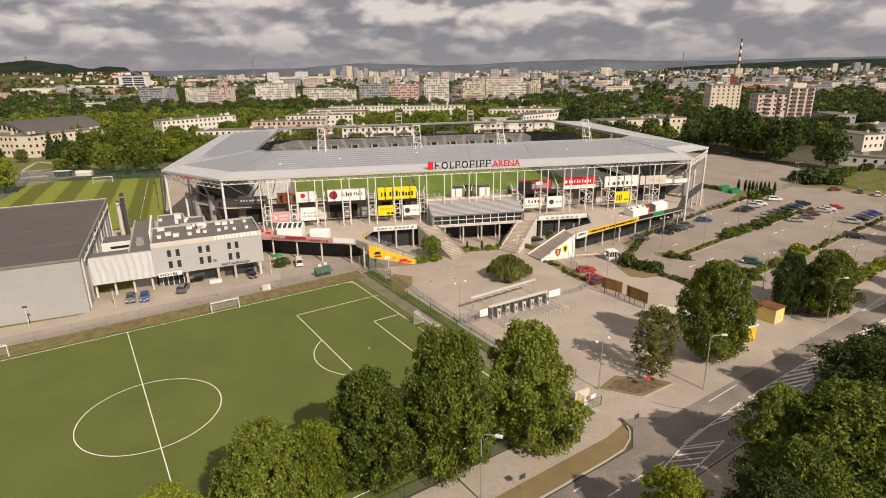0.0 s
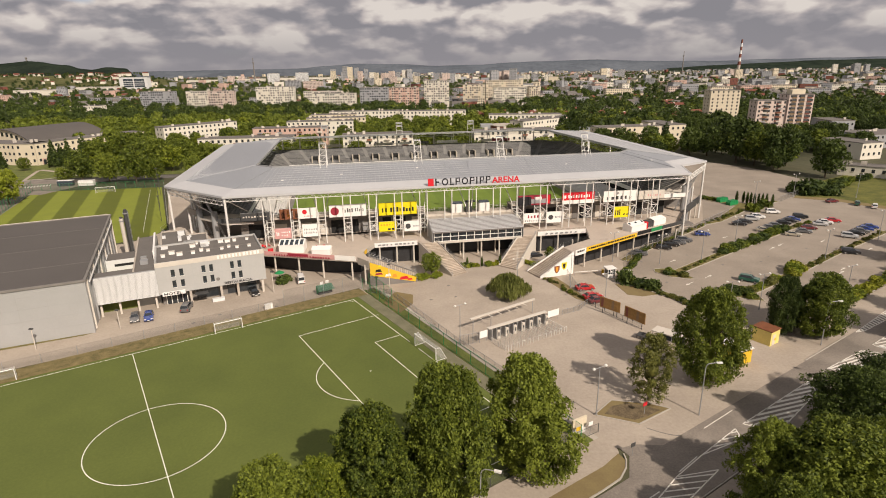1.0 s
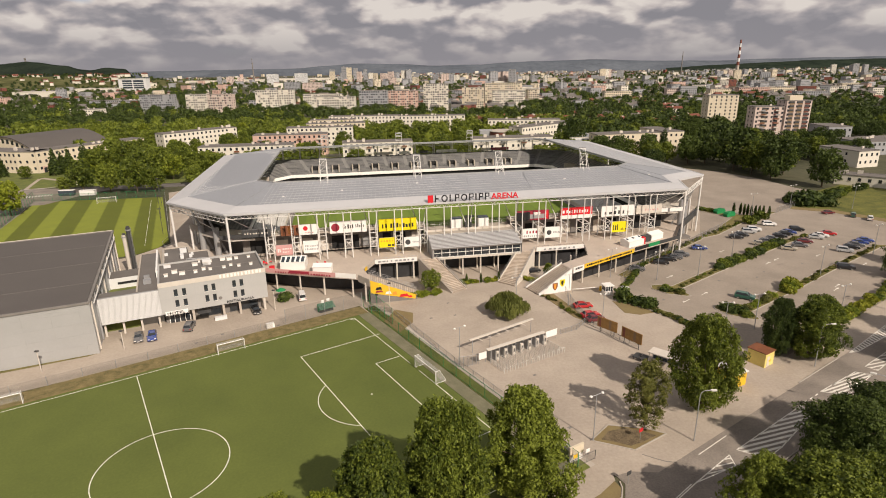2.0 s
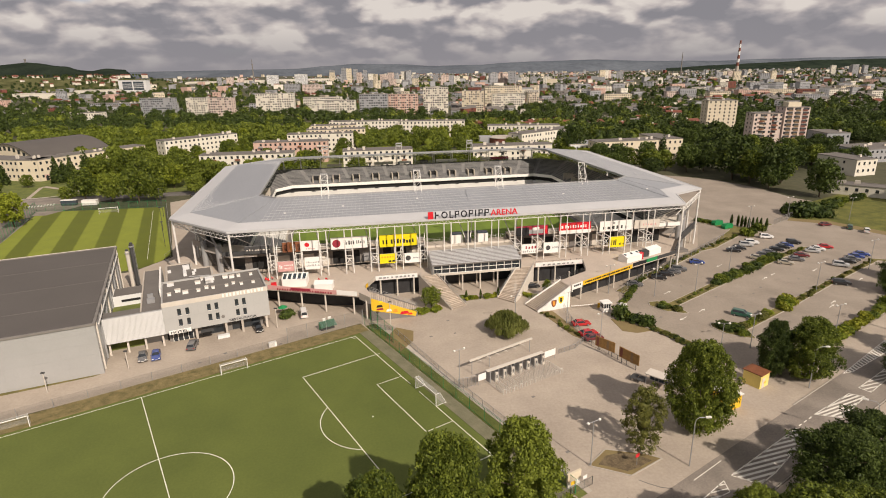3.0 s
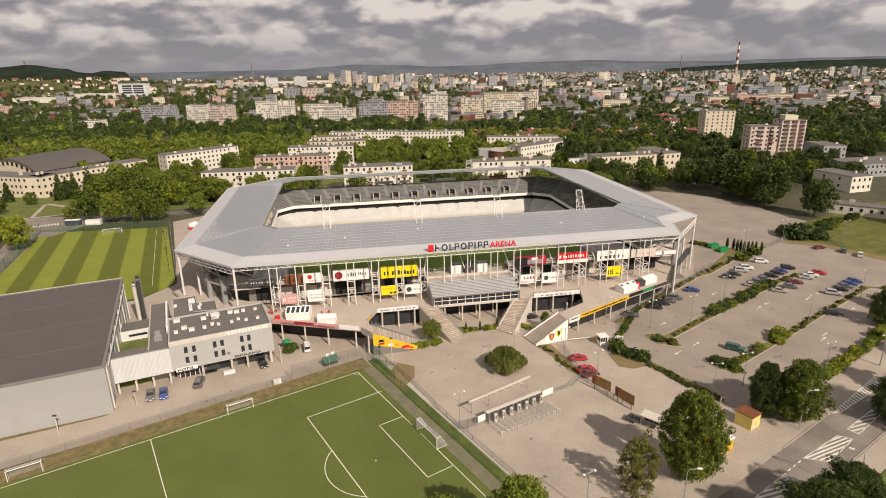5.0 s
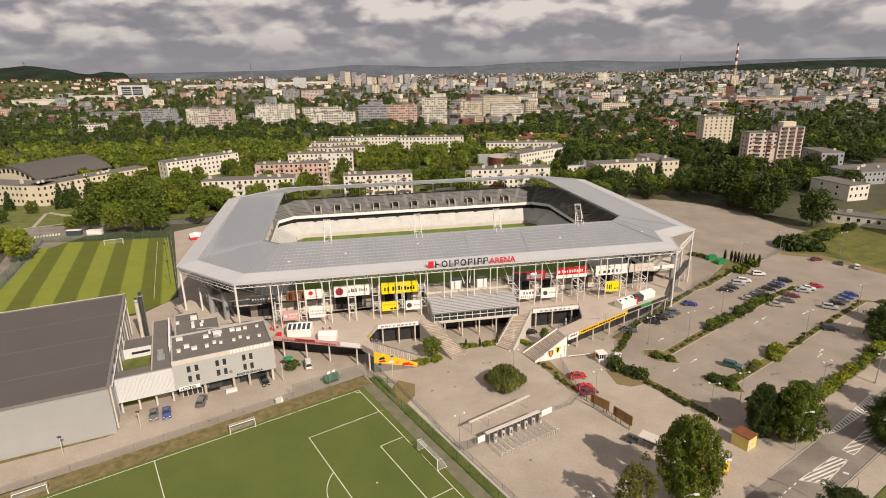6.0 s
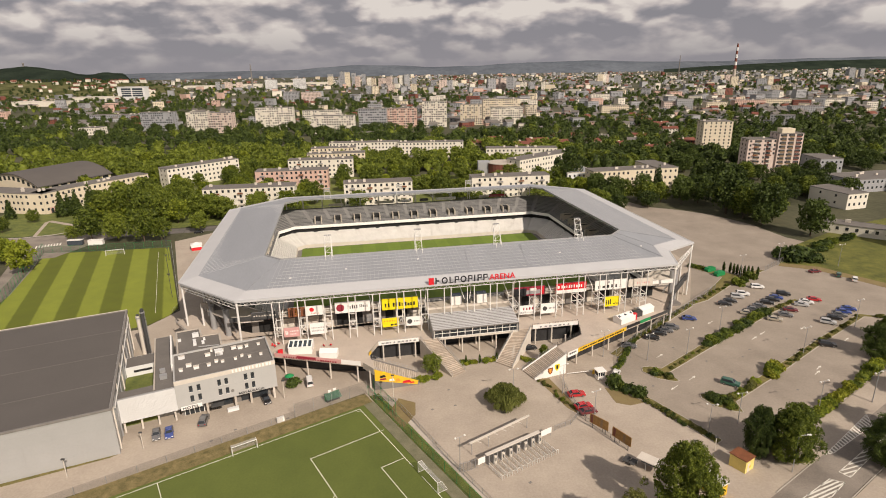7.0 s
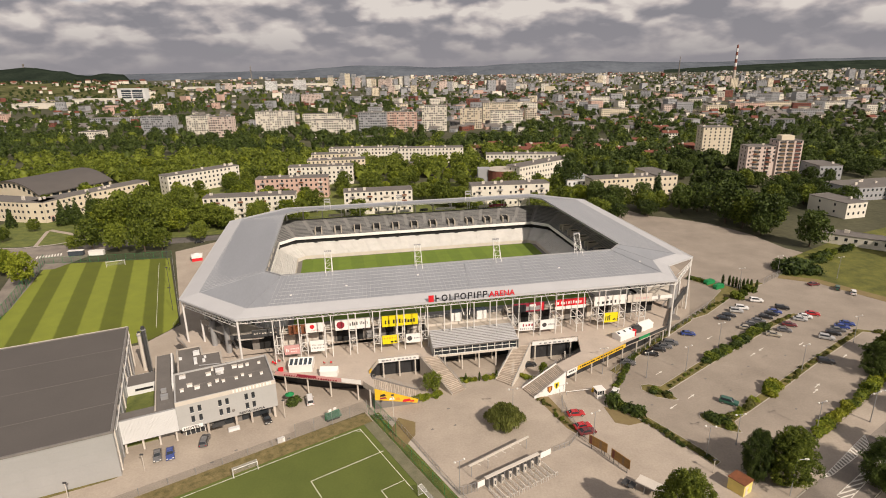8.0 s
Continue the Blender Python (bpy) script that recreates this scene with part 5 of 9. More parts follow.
for x in (25.0, 53.2, 79.2, 107.3):
    floodlight(x, 21.0)
for x in (24.0, 57.0, 90.0):
    fl = thing("floodlight_mast", S @ pose(x, 110, 21.2), "white lattice floodlight frame on the roof", "floodlight", "floodlight masts")
    g = Geo()
    for sx in (-1.3, 1.3):
        g.tube((sx, 0, 0), (sx, 0, 5), 0.09, 6)
    for z in (1.5, 3.2, 4.9):
        g.tube((-1.3, 0, z), (1.3, 0, z), 0.07, 5)
    part("lattice", g, "steel_white", fl)
    for z in (3.4, 4.4):
        part("lamp_bar", Geo().box((-1.4, -0.2, z), (1.4, 0.2, z + 0.5)), "steel_grey", fl)


# ---- white sales tents and crates on the deck ----
def sales_tent(x, y, w, d, h, turn, ribs, label):
    tnt = thing("sales_tent", S @ pose(x, y, DECK, 0, 0, turn), label, "tent", "deck tents")
    part("body", Geo().box((0, 0, 0), (w, d, h * 0.72)), "white", tnt)
    roof_ = Geo().add([(-0.1, -0.1, h * 0.72), (w + 0.1, -0.1, h * 0.72), (w + 0.1, d + 0.1, h * 0.72), (-0.1, d + 0.1, h * 0.72), (-0.1, d * 0.65, h), (w + 0.1, d * 0.65, h)], [(0, 1, 5, 4), (2, 3, 4, 5), (0, 4, 3), (1, 2, 5), (3, 2, 1, 0)])
    part("roof", roof_, "white", tnt)
    for i in range(ribs):
        u = w * (0.1 + 0.8 * i / max(1, ribs - 1)) - 0.4
        part("roof_window", Geo().add([(u, 0.15, h * 0.745), (u + 0.8, 0.15, h * 0.745), (u + 0.8, d * 0.55, h * 0.965), (u, d * 0.55, h * 0.965)], [(0, 1, 2, 3)]), "glass_blue", tnt)
    return tnt


sales_tent(13.2, -8.3, 6.2, 4.6, 2.9, -6, 5, "white sales kiosk with a ribbed glazed roof on the deck")
sales_tent(21.4, -12.2, 4.6, 2.6, 2.2, -10, 0, "plain white rounded sales tent on the deck")
sales_tent(107.6, -10.9, 6.2, 3.2, 2.3, 22, 3, "white sales kiosk with a ribbed glazed roof on the deck")
sales_tent(117.0, -6.2, 5.2, 2.8, 2.2, 22, 0, "plain white rounded sales tent on the deck")
for x, y, w, d, h, mat, lab in ((10.4, -7.4, 1.3, 0.8, 0.9, "red", "small red crate on the deck"), (112.8, -8.6, 1.1, 1.0, 1.9, "red", "red drinks cooler on the deck"), (114.0, -7.0, 2.6, 1.4, 1.8, "steel_dark", "dark open crate on the deck")):
    cr = thing("crate", S @ pose(x, y, DECK, 0, 0, 10), lab, "crate")
    part("box", Geo().box((0, 0, 0), (w, d, h)), mat, cr)
    part("lid", Geo().box((-0.04, -0.04, h), (w + 0.04, d + 0.04, h + 0.06)), mat, cr)
for i, (x, y) in enumerate(((8.5, -2.5), (9.3, -3.2), (10.2, -1.8), (22.5, -5.6), (24.4, -5.8))):
    st_ = thing("folding_chair", S @ pose(x, y, DECK, 0, 0, 40 * i), "small red folding chair on the deck", "chair", "deck chairs")
    part("seat", Geo().box((-0.25, -0.25, 0.42), (0.25, 0.25, 0.47)), "red", st_)
    part("backrest", Geo().box((-0.25, 0.2, 0.5), (0.25, 0.25, 0.9)), "red", st_)
    for lx in (-0.22, 0.22):
        part("leg", Geo().tube((lx, -0.22, 0), (lx, 0.22, 0.5), 0.02, 4).tube((lx, 0.22, 0), (lx, -0.2, 0.45), 0.02, 4), "steel_dark", st_)


# ---- hotel beside the stadium ----
HOTEL = pose(-62, 115.5, 0, 0, 0, 24.9)
hotel = thing("hotel", HOTEL, "grey hotel block with a flat felt roof and recessed ground floor", "hotel")
part("upper_wall", Geo().box((0, 0, 3.2), (22.6, 14.6, 10.0)), "clad_hotel", hotel, "pale grey panelled upper storeys")
part("ground_wall", Geo().box((0.4, 2.4, 0), (21.0, 14.4, 3.2)), "concrete_dark", hotel, "dark recessed ground floor")
part("rear_wing", Geo().prism([(0.9, 14.6), (16.6, 14.6), (16.6, 16.6), (11.9, 16.8), (11.9, 23.8), (7.4, 24.2), (7.2, 29.6), (0.9, 29.8)], 0, 9.6), "clad_hotel", hotel)
part("side_wing", Geo().box((-4.4, 0.6, 3.1), (0.0, 30.0, 8.9)).box((-4.4, 4, 0), (0.0, 30, 3.1)), "clad_hotel", hotel)
part("roof", Geo().box((0.35, 0.35, 10.0), (22.25, 14.3, 10.06)), "felt", hotel, "dark grey felt roof")
part("rear_roof", Geo().prism([(1.2, 14.9), (16.3, 14.9), (16.3, 16.3), (11.6, 16.5), (11.6, 23.5), (7.1, 23.9), (6.9, 29.3), (1.2, 29.5)], 9.6, 9.66), "felt", hotel)
part("side_roof", Geo().box((-4.3, 0.8, 8.9), (-0.05, 29.8, 8.96)), "felt", hotel)
par = Geo()
for a, b in (((0, 0), (22.6, 0.35)), ((0, 14.3), (22.6, 14.6)), ((0, 0.35), (0.3, 14.3)), ((22.3, 0.35), (22.6, 14.3))):
    par.box((*a, 10.0), (*b, 10.45))
part("parapet", par, "clad_hotel", hotel)
part("front_band", Geo().box((-0.02, -0.08, 9.45), (22.62, -0.003, 10.5)), "concrete_pale", hotel, "white band along the front parapet")
g = Geo()
for a, b in (((1.2, 14.9), (1.2, 29.5)), ((1.2, 29.5), (6.9, 29.3)), ((6.9, 29.3), (7.1, 23.9)), ((7.1, 23.9), (11.6, 23.5)), ((11.6, 23.5), (11.6, 16.5)), ((11.6, 16.5), (16.3, 16.3)), ((-4.2, 1), (-4.2, 29.8)), ((-0.1, 1), (-0.1, 14.5))):
    z = 9.75 if a[0] > 0 else 9.05
    g.beam((*a, z), (*b, z), 0.3, 0.4)
part("rear_parapet", g, "concrete", hotel)
part("roof_joint", Geo().box((0.4, 7.3, 10.06), (22.2, 7.4, 10.1)), "concrete_dark", hotel)
rr = random.Random(11)
for x, y in ((2.1, 12.1), (3.5, 7.0), (5.1, 5.2), (1.7, 5.4), (7.9, 5.2), (8.0, 10.6), (9.7, 6.3), (11.1, 5.6), (10.3, 10.0), (9.0, 13.2), (11.4, 11.7), (14.1, 5.6), (15.7, 6.5), (14.3, 11.6), (15.8, 11.1), (17.4, 11.3), (17.4, 5.2), (20.3, 11.1), (20.1, 5.2)):
    w, d, h = rr.choice(((0.7, 0.5, 0.5), (0.8, 0.6, 0.6), (0.5, 1.3, 0.5), (1.2, 0.6, 0.7)))
    u = part("roof_vent", Geo().box((x - w / 2, y - d / 2, 10.06), (x + w / 2, y + d / 2, 10.06 + h)), "white", hotel, "white roof vent")
    part("vent_cap", Geo().box((x - w / 2 - 0.06, y - d / 2 - 0.06, 10.06 + h), (x + w / 2 + 0.06, y + d / 2 + 0.06, 10.13 + h)), "concrete_pale", u)
for x, y, w, d, h in ((10.6, 10.4, 1.8, 1.4, 1.2), (2.0, 12.0, 1.5, 0.8, 0.7), (5.8, 24.6, 1.6, 1.2, 1.0), (5.4, 20.0, 0.8, 2.4, 0.9), (7.4, 19.4, 0.7, 0.7, 0.8), (1.8, 23.4, 0.8, 0.7, 0.6), (7.8, 21.5, 0.6, 0.6, 0.6), (-2.2, 6.0, 1.6, 1.4, 0.9), (-2.4, 9.2, 1.2, 1.0, 0.8)):
    u = part("air_unit", Geo().box((x - w / 2, y - d / 2, 9.7 if y > 15 else (8.98 if x < 0 else 10.08)), (x + w / 2, y + d / 2, (9.7 if y > 15 else (8.98 if x < 0 else 10.08)) + h)), "clad_white" if x > 0 else "steel_grey", hotel, "air-handling unit")
part("pipe_run", Geo().path_tube([(6.2, 17.2, 9.95), (9.5, 16.4, 9.95), (11.0, 16.0, 9.95)], 0.15), "steel_grey", hotel)
part("stair_tower", Geo().box((-0.4, 8.5, 8.96), (0.0, 26.0, 10.9)), "white", hotel)


def hotel_window(x, z, w=0.78, h=1.6):
    f = part("window", Geo().box((x, -0.05, z), (x + w, -0.002, z + h)), "steel_dark", hotel)
    part("pane", Geo().box((x + 0.07, -0.07, z + 0.45), (x + w - 0.07, -0.051, z + h - 0.07)), "glass", f)
    part("lower_pane", Geo().box((x + 0.07, -0.07, z + 0.07), (x + w - 0.07, -0.051, z + 0.38)), "glass_blue", f)
    part("sill", Geo().box((x - 0.06, -0.14, z - 0.06), (x + w + 0.06, -0.002, z)), "white", f)


for x in (2.9, 4.6, 9.1, 10.7, 15.1, 16.7):
    hotel_window(x, 7.0)
    hotel_window(x, 4.5)
jt = Geo()
for x in (7.2, 13.2, 19.2):
    jt.box((x, -0.015, 3.2), (x + 0.05, -0.001, 9.25))
jt.box((0, -0.015, 6.55), (22.6, -0.001, 6.6))
part("panel_joint", jt, "clad_grey", hotel)
part("sign_board", Geo().box((0.6, -0.25, 2.85), (5.2, -0.1, 3.75)), "white", hotel, "white sign board over the entrance")
lettering("sign_word", "HOTEL", 0.85, 0.03, "black", hotel, Matrix.Translation((0.9, -0.29, 3.0)) @ pose(0, 0, 0, 90, 0, 0) @ Matrix.Diagonal((1.35, 1, 1, 1)), "dark letters")
lettering("sign_word", "RESTAURACJA", 0.75, 0.03, "black", hotel, Matrix.Translation((13.4, -0.06, 3.45)) @ pose(0, 0, 0, 90, 0, 0) @ Matrix.Diagonal((1.25, 1, 1, 1)), "dark letters")
rr = random.Random(3)
for i in range(12):
    x = 12.6 + i * 0.78
    part("sign_bar", Geo().box((x, -0.13, 9.6), (x + rr.uniform(0.3, 0.62), -0.081, 10.4)), "white", hotel)
part("crest", Geo().tube((12.2, -0.05, 4.9), (12.2, -0.02, 4.9), 0.4, 12), "concrete_dark", hotel)
door = part("entrance", Geo().box((1.2, 2.2, 0), (5.4, 2.38, 2.7)), "glass", hotel, "glazed entrance")
fr = Geo()
for x in (1.2, 2.2, 3.3, 4.4, 5.4):
    fr.beam((x, 2.15, 0), (x, 2.15, 2.7), 0.12, 0.1)
fr.beam((1.2, 2.15, 2.3), (5.4, 2.15, 2.3), 0.1, 0.12)
part("entrance_frame", fr, "white", door)
part("shop_glazing", Geo().box((7.4, 2.2, 0.3), (12.0, 2.38, 2.8)).box((14.0, 2.2, 0.3), (20.4, 2.38, 2.8)), "glass", hotel)
for x in (6.2, 12.6, 16.2, 21.7):
    part("pillar", Geo().box((x - 0.25, 0.3, 0), (x + 0.25, 0.8, 3.2)), "concrete_pale" if x > 20 else "concrete", hotel)
part("canopy", Geo().box((7.0, -1.6, 2.5), (9.8, 0.0, 2.62)), "steel_dark", hotel)
part("terrace_box", Geo().box((10.4, -1.2, 0), (13.0, -0.2, 0.7)), "clad_white", hotel)

# white slatted annex on pillars, between hotel and hall
annex = thing("annex", HOTEL, "white slatted box on pillars linking hotel and hall", "annex")
part("body", Geo().box((-11.9, 0.1, 3.1), (-0.05, 3.6, 9.0)), "steel_grey", annex)
for i in range(26):
    z = 3.15 + i * 0.225
    part("slat", Geo().box((-11.95, -0.04, z), (-0.03, 0.095, z + 0.155)), "clad_white", annex)
part("roof", Geo().box((-11.7, 0.6, 9.0), (-0.2, 3.5, 9.05)), "felt", annex)
for x in (-11.3, -7.8, -4.3, -0.8):
    part("pillar", Geo().box((x - 0.2, 0.9, 0), (x + 0.2, 1.3, 3.1)), "concrete_pale", annex)
part("rear_glazing", Geo().box((-11.6, 5.4, 0), (-0.2, 5.6, 3.1)), "steel_dark", annex)
part("green_roof", Geo().box((-11.6, 3.6, 0), (-4.5, 22.0, 4.0)), "grass_green", annex, "planted low roof")
part("slot_block", Geo().box((-11.4, 20.2, 4.0), (-4.5, 26.2, 6.6)), "clad_white", annex)
part("slot_roof", Geo().box((-11.2, 20.4, 6.6), (-4.5, 26.0, 6.66)), "felt", annex)
part("slot", Geo().box((-9.6, 20.15, 5.0), (-5.4, 20.199, 5.6)), "shade_black", annex)

# ---- sports hall ----
HALL = pose(-70.0, 104.2, 0, 0, 0, 24.2)
hall = thing("sports_hall", HALL, "large windowless sports hall with pale grey panels and a dark roof", "sports hall")
HZ = lambda x, y: 11.0 + y * 0.018
part("wall", Geo().prism([(-62, 0), (0, 0), (0, 53.6), (-62, 53.6)], 0, HZ), "clad_grey", hall, "pale grey metal wall panels")
part("roof", Geo().prism([(-61.6, 0.4), (-0.4, 0.4), (-0.4, 53.2), (-61.6, 53.2)], lambda x, y: HZ(x, y) + 0.001, lambda x, y: HZ(x, y) + 0.12), "felt_hall", hall, "dark brown-grey felt roof")
cap = Geo()
for a, b in (((-62, 0), (0, 0)), ((0, 0), (0, 53.6)), ((0, 53.6), (-62, 53.6))):
    cap.beam((*a, HZ(*a) + 0.1), (*b, HZ(*b) + 0.1), 0.5, 0.4)
part("eave_cap", cap, "concrete_dark", hall)
part("rear_cap", Geo().beam((0, 53.7, HZ(0, 53.7) + 0.3), (-62, 53.7, HZ(0, 53.7) + 0.3), 0.2, 0.2), "concrete_pale", hall)
for i in range(13):
    x = -4.8 * i - 2.0
    part("panel_joint", Geo().box((x, -0.03, 0.1), (x + 0.05, -0.001, 10.7)), "clad_grey", hall)
for i in range(4):
    part("panel_joint", Geo().box((-62, -0.025, 2.2 + 2.4 * i), (-0.05, -0.001, 2.24 + 2.4 * i)), "clad_grey", hall)
for i in range(11):
    y = 1.5 + 5 * i
    part("side_fin", Geo().box((0.001, y, 0.2), (0.28, y + 0.3, HZ(0, y) - 0.3)), "steel_grey" if i % 2 else "concrete_pale", hall)
part("side_pipe", Geo().path_tube([(0.5, 2, 10.2), (0.5, 50, 11.2)], 0.14), "steel_white", hall)
for k in range(3):
    part("roof_seam", Geo().prism([(-61.5, 12 + 14 * k), (-0.5, 12 + 14 * k), (-0.5, 12.15 + 14 * k), (-61.5, 12.15 + 14 * k)], lambda x, y: HZ(x, y) + 0.121, lambda x, y: HZ(x, y) + 0.15), "felt", hall)
setting("hall_verge", Geo().prism([(-62, -2.4), (-2, -0.5), (-0.5, 0), (-62, 0)], -0.05, 0.03), "grass", "narrow grass strip along the hall's wall", "verge", HALL)

# two steel stacks
for x, y, h, mat, lab in ((-84.6, 147.7, 14.5, "steel_dark", "dark steel chimney stack with a ladder"), (-87.0, 149.4, 12.0, "concrete_pale", "pale chimney stack behind the hall")):
    st_ = thing("chimney_stack", at(x, y), lab, "chimney", "chimney stacks")
    part("pipe", Geo().tube((0, 0, 0), (0, 0, h), 0.55, 14), mat, st_)
    part("collar", Geo().tube((0, 0, h - 0.8), (0, 0, h - 0.5), 0.7, 14), "steel_grey", st_)
    part("cap", Geo().tube((0, 0, h), (0, 0, h + 0.4), 0.4, 12), "steel_dark", st_)
    lad = Geo().tube((0.62, -0.2, 1), (0.62, -0.2, h), 0.04, 4).tube((0.62, 0.2, 1), (0.62, 0.2, h), 0.04, 4)
    for i in range(int(h)):
        lad.tube((0.62, -0.2, 1 + i), (0.62, 0.2, 1 + i), 0.03, 4)
    part("ladder", lad, "steel_grey", st_)


# ---- goals ----
def goal(m, w, h, d, label):
    g = thing("football_goal", m, label, "goal", "football goals")
    for x in (0, w):
        part("post", Geo().tube((x, 0, 0), (x, 0, h), 0.07, 8), "white", g)
        part("stay", Geo().path_tube([(x, 0, h), (x, 0.9, h), (x, d, 0), (x, 0, 0)], 0.035, 5), "white", g)
    part("crossbar", Geo().tube((0, 0, h), (w, 0, h), 0.07, 8), "white", g)
    net = Geo().add([(0, 0.9, h), (w, 0.9, h), (w, d, 0), (0, d, 0), (0, 0, h), (w, 0, h), (0, 0, 0), (w, 0, 0)], [(0, 1, 2, 3), (4, 5, 1, 0), (6, 4, 0, 3), (7, 2, 1, 5)])
    part("net", net, "net_white", g, "white net")
    return g


goal(PITCH @ pose(0, -(MID - 3.66), 0.03, 0, 0, -90), 7.32, 2.44, 2.2, "full-size white goal with a sagging net")
goal(at(-45.3, 102.6, 0.03, 32), 5.2, 2.1, 1.4, "smaller white training goal on the touchline")
goal(at(-77.4, 83.4, 0.03, 32), 5.2, 2.1, 1.4, "smaller white training goal on the touchline")
goal(at(-149.3, 241.0, 0.04, 20), 7.32, 2.44, 2.0, "full-size white goal on the training pitch")
goal(PITCH @ pose(-LEN, -(MID + 3.66), 0.03, 0, 0, 90), 7.32, 2.44, 2.2, "full-size white goal with a sagging net")


# ---- fences ----
def fence(pts, h, step, post_mat, net_mat, label, rail=True, r=0.05, name="fence"):
    f = thing(name, at(*pts[0]), label, "fence", "", "structure")
    o = Vector(pts[0])
    for p, q in zip(pts, pts[1:]):
        p, q = Vector(p) - o, Vector(q) - o
        n = max(1, round((q - p).length / step))
        me = Geo().tube((0, 0, 0), (0, 0, h), r, 6).mesh("post", M[post_mat])
        for i in range(n + 1):
            c = p.lerp(q, i / n)
            ob = part("post", me, None, f)
            ob.location = (c.x, c.y, 0)
        for i in range(n):
            a, b = p.lerp(q, i / n), p.lerp(q, (i + 1) / n)
            part("mesh_panel", Geo().add([(a.x, a.y, 0.05), (b.x, b.y, 0.05), (b.x, b.y, h - 0.05), (a.x, a.y, h - 0.05)], [(0, 1, 2, 3)]), net_mat, f)
        if rail:
            part("rail", Geo().tube((p.x, p.y, h - 0.03), (q.x, q.y, h - 0.03), 0.03, 5).tube((p.x, p.y, 0.1), (q.x, q.y, 0.1), 0.025, 5), post_mat, f)
    return f


fence([pitch_xy(4.5, -4.5), pitch_xy(4.5, WID + 3)], 2.6, 4.2, "green", "net_green", "green wire-mesh fence along the pitch")
fence([pitch_xy(6.0, -4.0), pitch_xy(5.6, 8)], 4.0, 4.0, "green", "net_green", "tall green ball-stop fence at the pitch corner")
fence([(-17.8, 123.5), (-11.6, 113.0), (-0.9, 104.2), (4.4, 92.6), (10.2, 82.9), (17.6, 74.6)][0:1] + [pitch_xy(8.5, 2.5), pitch_xy(7.1, 30), pitch_xy(7.0, WID - 4)], 1.3, 3.0, "steel_grey", "net_wire", "low grey rail fence between path and plaza")
fence([pitch_xy(-LEN - 25, -5.6), pitch_xy(-14, -5.6)], 1.9, 5.6, "steel_grey", "net_wire", "thin wire fence on the grass strip", rail=False)
fence([pitch_xy(-14, -5.6), pitch_xy(4.4, -5.0)], 3.8, 4.6, "steel_grey", "net_wire", "tall wire fence by the dugout", rail=False)
fence([road_xy(-140, -7.4), road_xy(-31.2, -7.4), (21.5, 69.5)], 1.5, 3.0, "steel_dark", "net_wire", "dark railing beside the pavement")
fence([(-181, 247.5), (-161, 198), (-149, 166)], 4.5, 3.6, "green", "net_green", "tall green mesh fence round the training pitch")
fence([(-181, 247.5), (-150, 250.5), (-126, 254)], 3.0, 4.0, "green", "net_green", "tall green mesh fence round the training pitch")
fence([(-126, 254), (-108, 217), (-91, 182), (-90.5, 176)], 2.2, 5.0, "steel_grey", "net_wire", "wire fence round the training pitch")
for x, y in ((-126.5, 250), (-118, 234), (-109, 214), (-98, 192)):
    mast = thing("net_mast", at(x, y), "slender dark mast beside the training pitch", "mast", "net masts")
    part("pole", Geo().tube((0, 0, 0), (0, 0, 9), 0.09, 8), "steel_dark", mast)
    part("head", Geo().box((-0.5, -0.15, 8.8), (0.5, 0.15, 9.1)), "steel_dark", mast)
fence([(125.5, 207.4), (138.4, 217.6)], 2.2, 2.6, "steel_grey", "net_wire", "grey mesh fence at the end of the car park")
fence([(48.2, 142.8), (57.0, 152.6), (84.2, 176.8), (98.0, 190)], 2.0, 3.0, "steel_grey", "net_wire", "grey mesh fence along the stadium")
fence([(30.2, 131.8), (30.4, 124.0), (31.4, 116.0)], 2.0, 2.4, "steel_grey", "net_wire", "grey mesh fence beside the gate road")
fence([(31.0, 115.0), (35.0, 108.6), (38.6, 102.0)], 1.1, 2.2, "steel_dark", "net_wire", "low dark fence under the billboards")
fence([(24.5, 109.4), (28.5, 111.5), (31.0, 114.8)], 1.2, 1.6, "steel_grey", "net_wire", "grey crowd barrier beside the turnstiles")
fence([(2.6, 96.2), (4.4, 96.6), (6.0, 97.4)], 2.2, 1.0, "steel_grey", "net_wire", "grey barrier beside the turnstiles")


# ---- lamps ----
def ball_lamp(x, y, h=8.0, turn=0, name="street_lamp"):
    l_ = thing("street_lamp", at(x, y, 0, turn), "grey lamp post with two white globe lamps", "street lamp", "plaza lamps")
    part("pole", Geo().tube((0, 0, 0), (0, 0, h), 0.09, 8, 0.06), "steel_grey", l_)
    part("base", Geo().tube((0, 0, 0), (0, 0, 0.7), 0.14, 8), "steel_grey", l_)
    part("cross_arm", Geo().tube((-1.0, 0, h - 0.15), (1.0, 0, h + 0.1), 0.04, 6), "steel_grey", l_)
    for s in (-1, 1):
        part("globe", Geo().ball((s, 0, h + 0.12 * s), 0.26, 10, 0.8), "lamp_glass", l_, "white globe", True)


for x, y, t in ((2.8, 96.9, 20), (22.3, 73.6, 20), (29.4, 124.4, 20), (34.2, 112.6, 20), (57.6, 106.5, -20), (68.1, 142.8, 15), (100.5, 142.3, 15), (102.3, 118.2, 15), (66.2, 110.6, 0), (87.2, 114.8, 10), (44.5, 142.5, 0), (16.8, 122.8, 0), (56.0, 140.0, 10), (112.5, 201.0, 0), (84.0, 157, 10), (126, 158, 10), (156.9, 211.6, 0), (134.6, 214.4, 0)):
    ball_lamp(x, y, 8.0 if x < 110 else 9.0, t)


